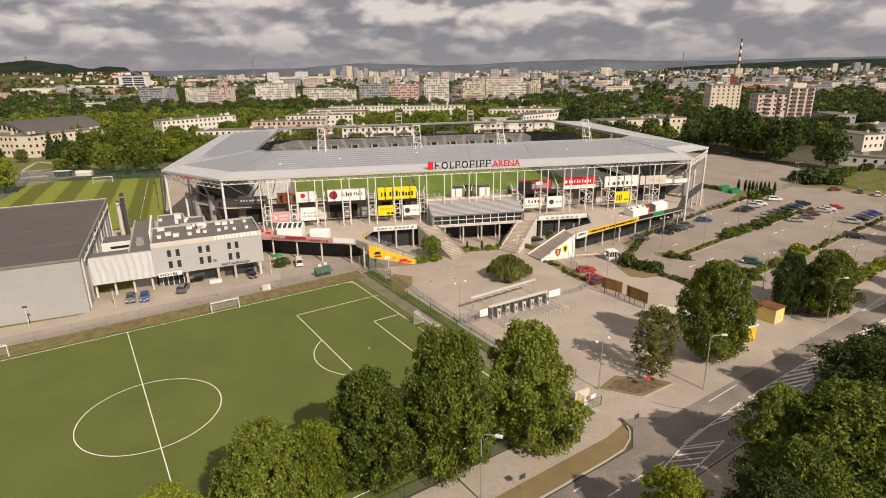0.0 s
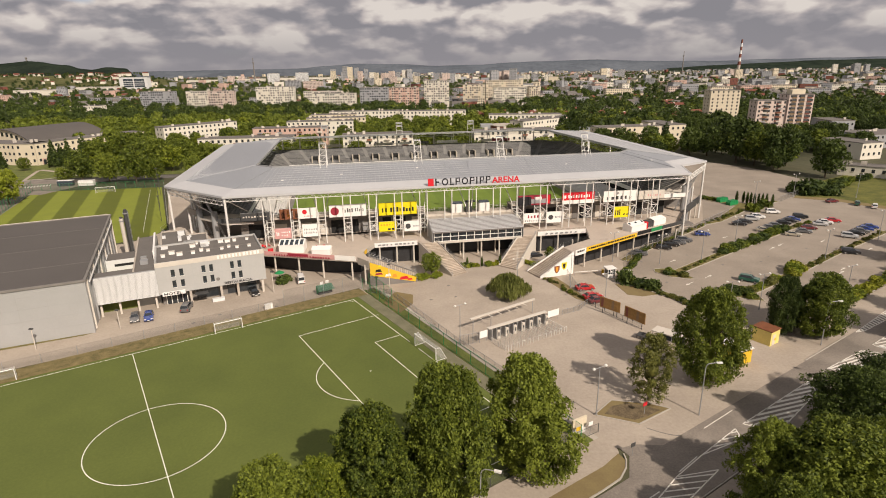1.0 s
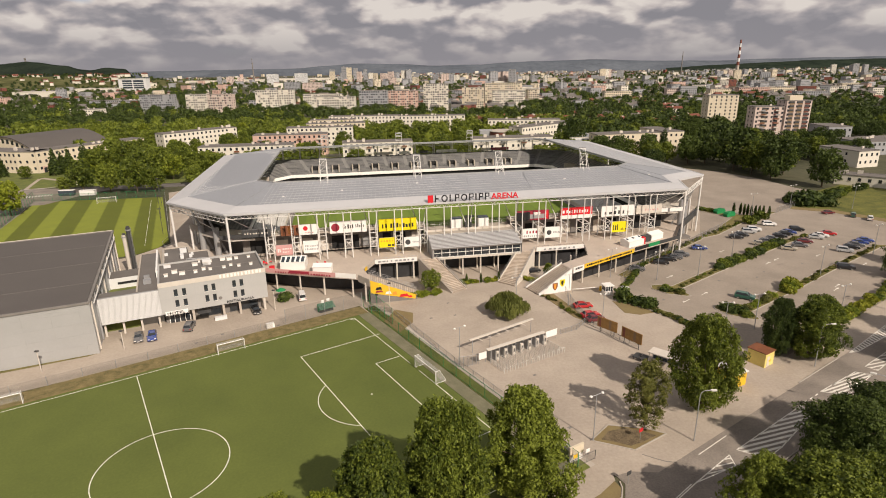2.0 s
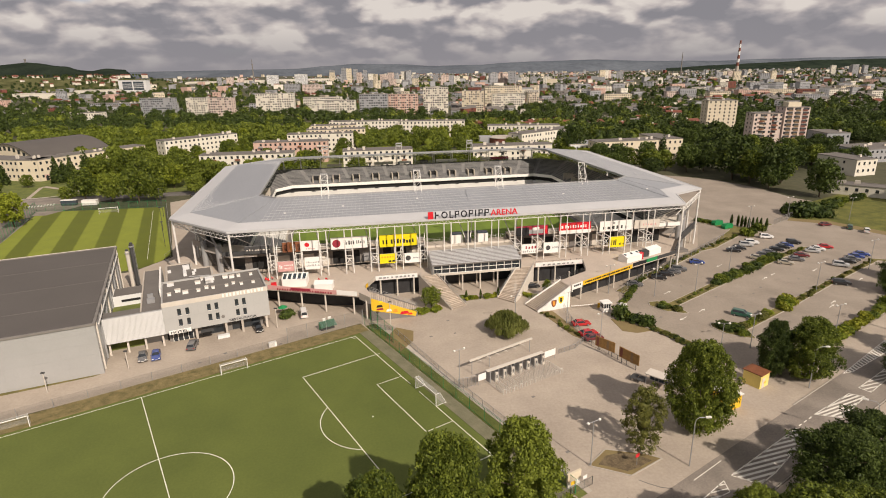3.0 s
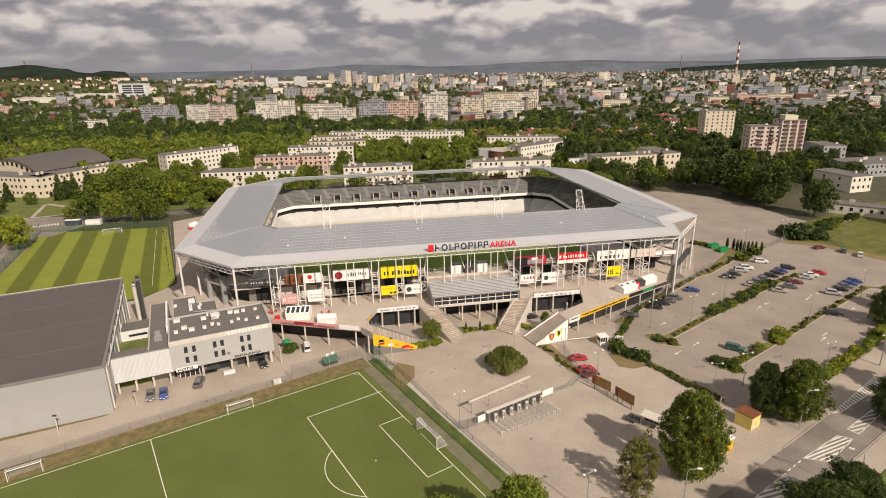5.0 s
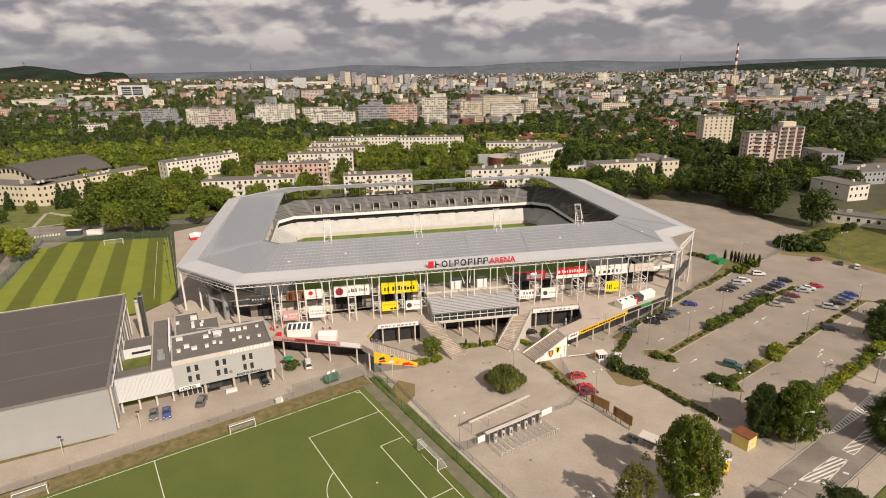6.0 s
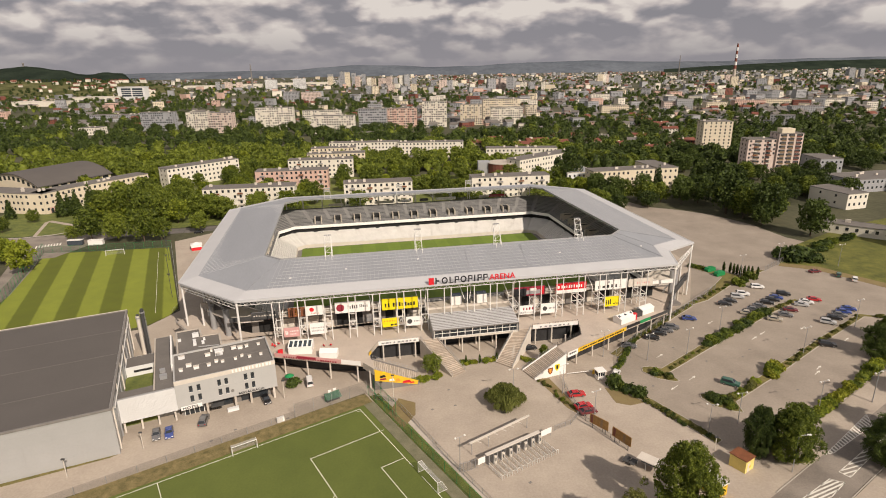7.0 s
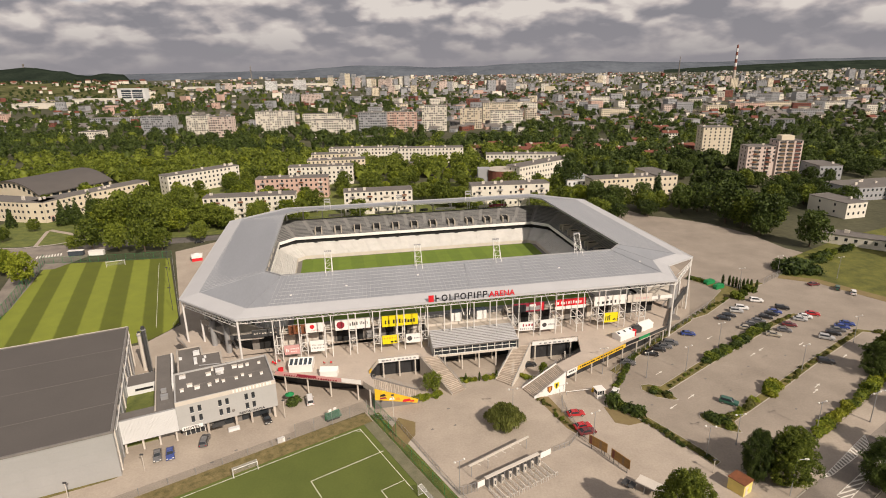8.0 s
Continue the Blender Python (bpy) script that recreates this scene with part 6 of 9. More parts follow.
def arm_lamp(x, y, h, turn):
    l_ = thing("street_lamp", at(x, y, 0, turn), "tall grey street lamp with a curved arm", "street lamp", "street lamps")
    part("pole", Geo().tube((0, 0, 0), (0, 0, h - 0.8), 0.1, 8, 0.07), "steel_grey", l_)
    part("arm", Geo().path_tube([(0, 0, h - 0.8), (0.12, 0, h - 0.3), (0.45, 0, h), (1.6, 0, h + 0.1)], 0.055), "steel_grey", l_)
    part("lamp_head", Geo().box((1.5, -0.16, h), (2.3, 0.16, h + 0.2)), "lamp_glass", l_, "pale lamp head")


arm_lamp(37.4, 73.2, 8.6, 0)
arm_lamp(69.0, 94.5, 8.6, 0)
arm_lamp(3.6, 51.6, 8.6, -20)
arm_lamp(67.5, 76.6, 8.4, 150)
arm_lamp(102.2, 118.0, 8.6, 0)
for x, y, h in ((-77.1, 97.1, 4.2), (-65.9, 105.8, 4.0), (-39.9, 124.3, 5.0), (-12.6, 122.5, 7.0), (56.8, 101.5, 3.2)):
    l_ = thing("street_lamp", at(x, y), "short pale lamp post with a lantern head", "street lamp", "forecourt lamps")
    part("pole", Geo().tube((0, 0, 0), (0, 0, h), 0.08, 8), "concrete_pale", l_)
    part("lantern", Geo().box((-0.35, -0.18, h), (0.35, 0.18, h + 0.22)), "steel_dark", l_)
    part("base", Geo().tube((0, 0, 0), (0, 0, 0.3), 0.16, 8), "concrete", l_)

# ---- turnstile gate ----
TS = pose(6.6, 97.4, 0, 0, 0, 31.4)
gate = thing("turnstile_gate", TS, "row of grey full-height turnstiles under a pale roof strip", "turnstile")
part("gate_roof", Geo().box((1.8, -0.4, 2.35), (16.2, 0.45, 2.5)), "concrete_pale", gate, "pale flat roof strip")
for i in range(7):
    x = 2.2 + 2.0 * i
    tn = part("turnstile", Geo().box((x, -0.7, 0), (x + 0.12, 0.7, 2.35)).box((x + 1.1, -0.7, 0), (x + 1.22, 0.7, 2.35)), "steel_grey", gate)
    part("reader", Geo().box((x + 1.24, -0.85, 0.0), (x + 1.85, -0.5, 1.9)), "concrete_pale", tn)
    part("reader_slot", Geo().box((x + 1.4, -0.88, 0.7), (x + 1.7, -0.851, 1.5)), "steel_dark", tn)
    rot = Geo().tube((x + 0.62, 0, 0), (x + 0.62, 0, 2.3), 0.06, 6)
    for k in range(6):
        rot.tube((x + 0.62, 0, 0.4 + 0.3 * k), (x + 0.62 + 0.5 * math.cos(k), 0.5 * math.sin(k), 0.4 + 0.3 * k), 0.03, 4)
    part("rotor", rot, "alloy", tn)
for i in range(12):
    x = 1.9 + 1.3 * i
    rl = Geo()
    for z in (0.35, 0.7, 1.05):
        rl.tube((x, -1.0, z), (x, -5.4, z), 0.045, 5)
    for y in (-1.0, -2.1, -3.2, -4.3, -5.4):
        rl.tube((x, y, 0), (x, y, 1.05), 0.045, 5)
    rl.tube((x, -5.4, 1.05), (x + 0.6, -5.4, 1.05), 0.045, 5).tube((x + 0.6, -5.4, 1.05), (x + 0.6, -5.4, 0), 0.045, 5)
    part("queue_rail", rl, "steel_white", gate)
for x0, x1 in ((-0.2, 1.6), (16.6, 19.6)):
    bd = part("notice_board", Geo().box((x0, -0.1, 0.9), (x1, 0.0, 2.3)), "white", gate, "white notice board")
    part("board_legs", Geo().tube((x0 + 0.1, 0.05, 0), (x0 + 0.1, 0.05, 2.2), 0.05, 5).tube((x1 - 0.1, 0.05, 0), (x1 - 0.1, 0.05, 2.2), 0.05, 5), "steel_grey", bd)
portal = thing("sign_gantry", pose(4.9, 101.3, 0, 0, 0, 34.5), "long white sign gantry on thin posts over the plaza", "gantry")
part("beam", Geo().box((0, -0.2, 2.9), (16.9, 0.2, 3.2)), "concrete_pale", portal)
for x in (0.7, 5.2, 16.4):
    part("post", Geo().tube((x, 0, 0), (x, 0, 2.9), 0.08, 6), "steel_grey", portal)
for i in range(6):
    part("bracket", Geo().beam((2.0 + 2.3 * i, -0.2, 2.9), (2.6 + 2.3 * i, -0.8, 2.55), 0.12, 0.1), "concrete_pale", portal)

# ---- billboards, kiosks, shelter, booth ----
for (x0, y0), (x1, y1), lab in (((32.6, 110.6), (35.7, 107.0), "rusty red-brown billboard on dark legs"), ((36.2, 105.6), (38.9, 101.4), "rusty red-brown billboard on dark legs")):
    d = Vector((x1 - x0, y1 - y0))
    bb = thing("billboard", at(x0, y0, 0, math.degrees(math.atan2(d.y, d.x))), lab, "billboard", "billboards")
    L_ = d.length
    part("panel", Geo().box((0, -0.06, 1.3), (L_, 0.06, 3.6)), "board_brown", bb)
    for i in range(5):
        part("strip", Geo().box((0.3 + i * (L_ - 0.6) / 5, -0.09, 1.5), (0.3 + (i + 0.7) * (L_ - 0.6) / 5, -0.061, 3.4)), ("brick_red" if i == 0 else "wood") if i % 3 == 0 else "board_brown", bb)
    for x in (0.7, L_ - 0.7):
        part("leg", Geo().tube((x, 0.1, 0), (x, 0.1, 3.5), 0.07, 6), "steel_dark", bb)
kiosk = thing("kiosk", at(59.4, 94.2, 0, 33), "pale yellow sales kiosk with a flat brown roof", "kiosk")
part("body", Geo().box((0, 0, 0), (3.0, 3.4, 2.8)), material("kiosk_yellow", (0.76, 0.62, 0.20), 0.7, 0.1, 1.5, 0.2), kiosk)
part("roof", Geo().box((-0.15, -0.15, 2.8), (3.15, 3.55, 2.95)), "rust", kiosk)
part("door", Geo().box((0.6, -0.04, 0.05), (1.5, -0.002, 2.1)), "concrete_pale", kiosk)
part("sign_bar", Geo().box((1.2, -0.06, 0.9), (1.9, -0.01, 1.3)), "amber", kiosk)
k2 = thing("kiosk", at(50.4, 87.4, 0, 26), "yellow and red striped kiosk half hidden under a tree", "kiosk")
part("body", Geo().box((0, 0, 0), (3.0, 4.6, 2.6)), "amber", k2)
for i in range(4):
    part("stripe", Geo().box((3.001, 0.3 + i * 1.1, 0.2), (3.04, 0.8 + i * 1.1, 2.4)), "red" if i % 2 else "white", k2)
part("roof", Geo().box((-0.2, -0.2, 2.6), (3.2, 4.8, 2.75)), "white", k2)
shelter = thing("bus_shelter", at(38.4, 96.6, 0, -42), "pale glazed shelter with a bowed roof", "shelter")
part("roof", Geo().box((0, 0, 2.3), (5.6, 2.6, 2.5)), "concrete_pale", shelter)
part("glass_wall", Geo().box((0.1, 2.4, 0.2), (5.5, 2.46, 2.2)), "glass_blue", shelter)
for x in (0.2, 1.9, 3.7, 5.4):
    part("post", Geo().tube((x, 2.4, 0), (x, 2.4, 2.3), 0.05, 6).tube((x, 0.2, 0), (x, 0.2, 2.3), 0.05, 6), "steel_grey", shelter)
for x in (-2.8, -1.4):
    part("low_table", Geo().box((x, -0.4, 0.7), (x + 1.2, 1.6, 0.78)).box((x + 0.1, 0, 0), (x + 0.2, 0.1, 0.7)).box((x + 1.0, 1.2, 0), (x + 1.1, 1.3, 0.7)), "steel_dark", shelter)
booth = thing("gate_booth", at(39.8, 130.2, 0, 12), "white glazed gate booth with a flat roof", "booth")
part("body", Geo().box((0, 0, 0), (1.95, 1.95, 1.0)), "white", booth)
part("glazing", Geo().box((0.05, 0.05, 1.0), (1.9, 1.9, 2.3)), "glass", booth)
for x in (0, 0.6, 1.25, 1.85):
    part("mullion", Geo().box((x, -0.02, 1.0), (x + 0.1, 0.08, 2.3)), "white", booth)
part("roof", Geo().box((-0.25, -0.25, 2.3), (2.2, 2.2, 2.5)), "white", booth)
barrier = thing("boom_barrier", at(39.2, 133.4, 0, 190), "white boom barrier across the gate road", "barrier")
part("boom", Geo().box((0, -0.05, 0.95), (7.2, 0.05, 1.08)), "white", barrier)
part("housing", Geo().box((-0.5, -0.2, 0), (0, 0.2, 1.15)), "amber", barrier)
part("rest", Geo().tube((7.1, 0, 0), (7.1, 0, 0.95), 0.05, 6), "steel_grey", barrier)
# dugout on the grass strip, white box, corner poles
dug = thing("dugout", pose(-28.6, 121.2, 0, 0, 0, 33), "small green-grey players' dugout with a sloping clear roof", "dugout")
part("roof", Geo().add([(0, 0, 1.2), (3.8, 0, 1.2), (3.8, 1.8, 2.1), (0, 1.8, 2.1), (0, 0, 1.1), (3.8, 0, 1.1), (3.8, 1.8, 2.0), (0, 1.8, 2.0)], [(0, 1, 2, 3), (7, 6, 5, 4), (4, 5, 1, 0), (5, 6, 2, 1), (6, 7, 3, 2), (7, 4, 0, 3)]), "dugout_sheet", dug)
part("back", Geo().box((0, 1.75, 0), (3.8, 1.85, 2.0)), "green", dug)
part("bench", Geo().box((0.2, 1.0, 0), (3.6, 1.5, 0.45)), "steel_dark", dug)
part("sign", Geo().box((1.0, 1.7, 2.1), (1.8, 1.76, 2.8)).box((2.3, 1.7, 2.3), (3.1, 1.76, 2.9)), "white", dug)
wb = thing("utility_box", at(-38.9, 114.0, 0, 30), "white utility cabinet beside the pitch fence", "cabinet")
part("body", Geo().box((0, 0, 0), (1.7, 0.7, 1.2)), "white", wb)
part("plinth", Geo().box((-0.05, -0.05, 0), (1.75, 0.75, 0.15)), "concrete", wb)
# round green fountain-like shade by the hotel, bins at the car park's end
shade = thing("sun_shade", at(-40.4, 131.6), "green round parasol beside the deck", "parasol")
part("canopy", Geo().tube((0, 0, 2.2), (0, 0, 2.8), 1.2, 14, 0.1), "green", shade)
part("pole", Geo().tube((0, 0, 0), (0, 0, 2.4), 0.05, 6), "steel_grey", shade)
for x, y in ((104.6, 208.6), (106.0, 203.8)):
    b_ = thing("recycling_skip", at(x, y, 0, 25), "large green rounded recycling container", "container", "recycling skips")
    prof = [(-2.0, 0), (2.0, 0), (2.2, 1.0), (1.7, 1.7), (-1.7, 1.7), (-2.2, 1.0)]
    part("body", Geo().add([(x_, y_, z_) for y_ in (-0.9, 0.9) for x_, z_ in prof], [(0, 1, 2, 3, 4, 5)[::-1], (6, 7, 8, 9, 10, 11)] + [(i, (i + 1) % 6, 6 + (i + 1) % 6, 6 + i) for i in range(6)]), "green", b_)
    part("rib", Geo().box((-0.1, -0.95, 0.1), (0.1, 0.95, 1.76)).box((-1.2, -0.95, 0.1), (-1.0, 0.95, 1.76)).box((1.0, -0.95, 0.1), (1.2, 0.95, 1.76)), "green", b_)
ten = thing("fan_tent", at(-113.5, 246.5, 0, 24), "white and red tent beside the stadium", "tent")
part("lower_wall", Geo().box((0, 0, 0), (4.5, 4.0, 1.4)), "red", ten)
part("upper_wall", Geo().box((0, 0, 1.4), (4.5, 4.0, 2.4)), "white", ten)
part("roof", Geo().add([(-0.2, -0.2, 2.4), (4.7, -0.2, 2.4), (4.7, 4.2, 2.4), (-0.2, 4.2, 2.4), (2.25, 2, 3.4)], [(0, 1, 4), (1, 2, 4), (2, 3, 4), (3, 0, 4), (3, 2, 1, 0)]), "white", ten)
for x, y, lab in ((-176.5, 257.5, "glazed bus shelter beside the street"), (-166.5, 257.0, "white parked caravan beyond the pitch fence")):
    v_ = thing("street_shelter" if "bus" in lab else "caravan", at(x, y, 0, 8), lab, "shelter" if "bus" in lab else "caravan")
    part("body", Geo().box((0, 0, 0.3), (6.5, 2.2, 2.5)), "glass_blue" if "bus" in lab else "white", v_)
    part("roof", Geo().box((-0.1, -0.1, 2.5), (6.6, 2.3, 2.65)), "white", v_)
    part("skirt", Geo().box((0.3, 0.1, 0), (6.2, 2.1, 0.3)), "steel_dark", v_)
zz = Geo()
for i in range(9):
    zz.box((i * 1.2, 0, 0.0), (i * 1.2 + 0.6, 4.5, 0.012), pose(-190, 254.5, 0.026, 0, 0, 28))
setting("crosswalk", zz, "paint", "worn white crosswalk bars", "road marking")
# direction sign and small red-white sign by the planting bed
for x, y, mat in ((29.4, 73.6, "red"), (24.6, 64.2, "steel_dark"), (20.2, 69.0, "white"), (8.3, 53.2, "steel_dark"), (18.2, 67.8, "amber")):
    s_ = thing("road_sign", at(x, y, 0, 30), "small road sign on a thin post", "road sign", "road signs")
    part("post", Geo().tube((0, 0, 0), (0, 0, 2.1), 0.04, 6), "steel_grey", s_)
    part("plate", Geo().box((-0.4, -0.05, 1.5), (0.4, 0.0, 2.1)), mat, s_)
hut = thing("notice_case", at(17.6, 68.4, 0, 30), "pale notice case on posts beside the pavement", "notice board")
part("case", Geo().box((0, 0, 1.2), (2.6, 0.3, 2.6)), "cream", hut)
part("base", Geo().box((0.1, 0.05, 0), (2.5, 0.25, 1.2)), "white", hut)


# ---- cars ----
def car_mesh(kind_):
    """Body, glasshouse and trim profiles in metres, nose towards +x."""
    if kind_ == "van":
        lower = [(-2.4, 0.35), (2.35, 0.35), (2.45, 0.8), (1.75, 1.15), (1.1, 1.85), (-2.35, 1.9), (-2.45, 1.0)]
        glass = [(-1.9, 1.2), (1.35, 1.2), (0.95, 1.72), (-1.9, 1.75)]
        w = 1.82
    elif kind_ == "suv":
        lower = [(-2.2, 0.35), (2.15, 0.35), (2.25, 0.75), (2.1, 1.0), (1.1, 1.12), (0.45, 1.66), (-1.9, 1.68), (-2.25, 1.1)]
        glass = [(-1.95, 1.1), (0.85, 1.1), (0.38, 1.58), (-1.8, 1.6)]
        w = 1.84
    else:
        lower = [(-2.15, 0.3), (2.1, 0.3), (2.2, 0.62), (2.0, 0.82), (1.0, 0.96), (0.3, 1.42), (-1.15, 1.44), (-1.85, 1.0), (-2.2, 0.92)]
        glass = [(-1.62, 0.98), (0.82, 0.95), (0.24, 1.36), (-1.1, 1.38)]
        w = 1.76
    return lower, glass, w


def extrude(profile, w, inset):
    """A side profile drawn out to a width, narrower at the top."""
    top = max(z for _, z in profile)
    g = Geo()
    half = [w / 2 - inset * max(0, (z - 0.85)) / (top - 0.8) for _, z in profile]
    k = len(profile)
    v = [(x, -h, z) for (x, z), h in zip(profile, half)] + [(x, h, z) for (x, z), h in zip(profile, half)]
    return g.add(v, [tuple(range(k)), tuple(reversed(range(k, 2 * k)))] + [(i, k + i, k + (i + 1) % k, (i + 1) % k) for i in range(k)])


def make_car(kind_, mat, label):
    lower, glass, w = car_mesh(kind_)
    c = thing("car", at(0, 0, -50), label, "car", "parked cars")
    me = extrude(lower, w, 0.28).mesh("body", M[mat])
    bm = bmesh.new()
    bm.from_mesh(me)
    bmesh.ops.recalc_face_normals(bm, faces=bm.faces)
    bmesh.ops.bevel(bm, geom=bm.edges[:], offset=0.05, segments=1, affect="EDGES")
    bm.to_mesh(me)
    bm.free()
    body = part("body", me, None, c)
    zt = max(z for _, z in lower)
    part("side_window", extrude(glass, w + 0.02, 0.26), "glass", c)
    # windscreen and rear window lie on the sloping ends
    fx = [p for p in lower if p[1] > zt - 0.1]
    front = max(p[0] for p in fx)
    nose = [p for p in lower if 0.9 < p[1] < zt - 0.1 and p[0] > front][-1]
    def screen(a, b, off):
        (x0, z0), (x1, z1) = a, b
        hw0, hw1 = w / 2 - 0.14, w / 2 - 0.34
        k0, k1 = 0.1, 0.92
        p0, p1 = (x0 + (x1 - x0) * k0 + off, z0 + (z1 - z0) * k0 + 0.02), (x0 + (x1 - x0) * k1 + off, z0 + (z1 - z0) * k1 + 0.02)
        return Geo().add([(p0[0], -hw0, p0[1]), (p0[0], hw0, p0[1]), (p1[0], hw1, p1[1]), (p1[0], -hw1, p1[1])], [(0, 1, 2, 3)])
    part("windscreen", screen(nose, (front, zt), 0.02), "glass", c)
    rear_top = min(fx)
    rear_low = [p for p in lower if 0.85 < p[1] < zt - 0.1 and p[0] < 0]
    part("rear_window", screen(max(rear_low, key=lambda p: p[0]), rear_top, -0.03), "glass", c)
    for x in (-1.35, 1.35):
        for s in (-1, 1):
            wh = part("wheel", Geo().tube((x, s * (w / 2 - 0.18), 0.32), (x, s * (w / 2 + 0.01), 0.32), 0.32, 14), "rubber", c)
            part("rim", Geo().tube((x, s * (w / 2 + 0.011), 0.32), (x, s * (w / 2 + 0.02), 0.32), 0.2, 10), "alloy", wh)
    nx, rx = max(p[0] for p in lower), min(p[0] for p in lower)
    for s in (-1, 1):
        part("headlight", Geo().box((nx - 0.16, s * 0.62 - 0.18, 0.62), (nx - 0.02, s * 0.62 + 0.18, 0.76)), "lamp_glass", c)
        part("tail_light", Geo().box((rx + 0.0, s * 0.68 - 0.12, 0.7), (rx + 0.1, s * 0.68 + 0.12, 0.9)), "lamp_red", c)
        part("mirror", Geo().box((0.62, s * (w / 2 + 0.08) - 0.08, 0.92), (0.78, s * (w / 2 + 0.08) + 0.08, 1.04)), mat, c)
    part("number_plate", Geo().box((nx + 0.0, -0.26, 0.42), (nx + 0.03, 0.26, 0.53)), "white", c)
    return c


PAINTS = {"black": (0.015, 0.015, 0.017), "silver": (0.42, 0.42, 0.42), "white": (0.75, 0.74, 0.72), "blue": (0.03, 0.06, 0.25), "red": (0.45, 0.015, 0.02), "green": (0.03, 0.10, 0.07), "grey": (0.12, 0.12, 0.125), "maroon": (0.14, 0.02, 0.025), "beige": (0.38, 0.34, 0.27)}
for k, c in PAINTS.items():
    M["car_" + k] = material("car_" + k, c, 0.3, 0.05, 1.0, 0.2, spec=0.5, clear=0.6)
CARS = [
    ("hatch", "grey", -65.0, 110.0, 295, "in front of the hotel"), ("hatch", "blue", -62.4, 110.6, 295, "in front of the hotel"), ("suv", "grey", -56.3, 115.0, 100, "in front of the hotel"),
    ("hatch", "black", -44.2, 123.4, 300, "in front of the hotel"), ("van", "white", -35.2, 131.3, 108, "beside the deck"),
    ("hatch", "red", 32.6, 123.2, 8, "on the gate road"), ("hatch", "red", 33.0, 118.0, 16, "on the gate road"), ("hatch", "maroon", 33.6, 115.8, 16, "on the gate road"), ("hatch", "white", 45.0, 132.4, 60, "behind the gate booth"),
    ("hatch", "black", 61.8, 152.7, 345, "beside the stadium"), ("hatch", "black", 65.0, 155.4, 345, "beside the stadium"), ("hatch", "grey", 67.6, 157.2, 345, "beside the stadium"), ("suv", "grey", 70.2, 159.2, 345, "beside the stadium"), ("hatch", "blue", 78.2, 165.3, 350, "beside the stadium"),
    ("hatch", "black", 94.8, 176.1, 345, "on the car park"), ("hatch", "black", 97.7, 178.4, 345, "on the car park"), ("suv", "silver", 101.9, 181.9, 345, "on the car park"), ("suv", "white", 105.0, 184.3, 345, "on the car park"), ("suv", "white", 113.4, 190.5, 350, "on the car park"),
    ("hatch", "beige", 98.6, 168.6, 335, "under the hedge"), ("hatch", "grey", 102.0, 171.2, 335, "under the hedge"), ("hatch", "grey", 105.2, 173.6, 335, "under the hedge"), ("hatch", "black", 109.2, 176.6, 335, "under the hedge"), ("hatch", "black", 112.4, 178.9, 335, "under the hedge"), ("hatch", "blue", 114.6, 180.6, 335, "under the hedge"), ("suv", "black", 118.8, 183.6, 340, "under the hedge"),
    ("hatch", "beige", 104.6, 163.6, 335, "on the car park"), ("hatch", "grey", 109.7, 166.6, 335, "on the car park"), ("hatch", "maroon", 113.6, 170.4, 340, "on the car park"), ("hatch", "silver", 119.6, 174.4, 335, "on the car park"), ("hatch", "white", 122.5, 176.4, 335, "on the car park"), ("hatch", "red", 126.3, 178.4, 340, "on the car park"),
    ("suv", "silver", 119.6, 160.8, 330, "on the car park"), ("hatch", "black", 123.6, 163.8, 335, "on the car park"), ("hatch", "grey", 126.6, 166.0, 335, "on the car park"), ("hatch", "blue", 129.4, 168.2, 335, "on the car park"), ("hatch", "blue", 132.6, 170.4, 335, "on the car park"), ("suv", "black", 109.9, 146.3, 340, "on the car park"),
    ("suv", "green", 72.5, 126.9, 325, "on the car park"), ("hatch", "maroon", 143.4, 205.0, 10, "at the car park's far end"), ("suv", "green", 149.6, 200.6, 55, "at the car park's far end"), ("suv", "white", 152.4, 195.8, 55, "at the car park's far end"), ("hatch", "black", 168.0, 188.0, 20, "at the car park's far end"),
    ("hatch", "grey", 53.4, 147.8, 345, "under the deck's edge"),
    ("hatch", "black", -122.0, 276.0, 15, "on the back street"), ("hatch", "black", 24.6, 147.5, 15, "under the deck"),
]
protos = {}
for kind_, col, x, y, turn, where in CARS:
    key = (kind_, col)
    if key not in protos:
        protos[key] = make_car(kind_, "car_" + col, "")
        first = protos[key]
        first.matrix_world = at(x, y, 0, turn)
        ob = first
    else:
        ob = copy_thing(protos[key], at(x, y, 0, turn))
    noun = {"hatch": "small hatchback car", "suv": "tall estate car", "van": "van"}[kind_]
    tagged(ob, f"{col} {noun} parked {where}", "car", "parked cars")


# ---- buildings behind the stadium ----
FOOT = []   # plan footprints kept free of trees: centre x, y, radius


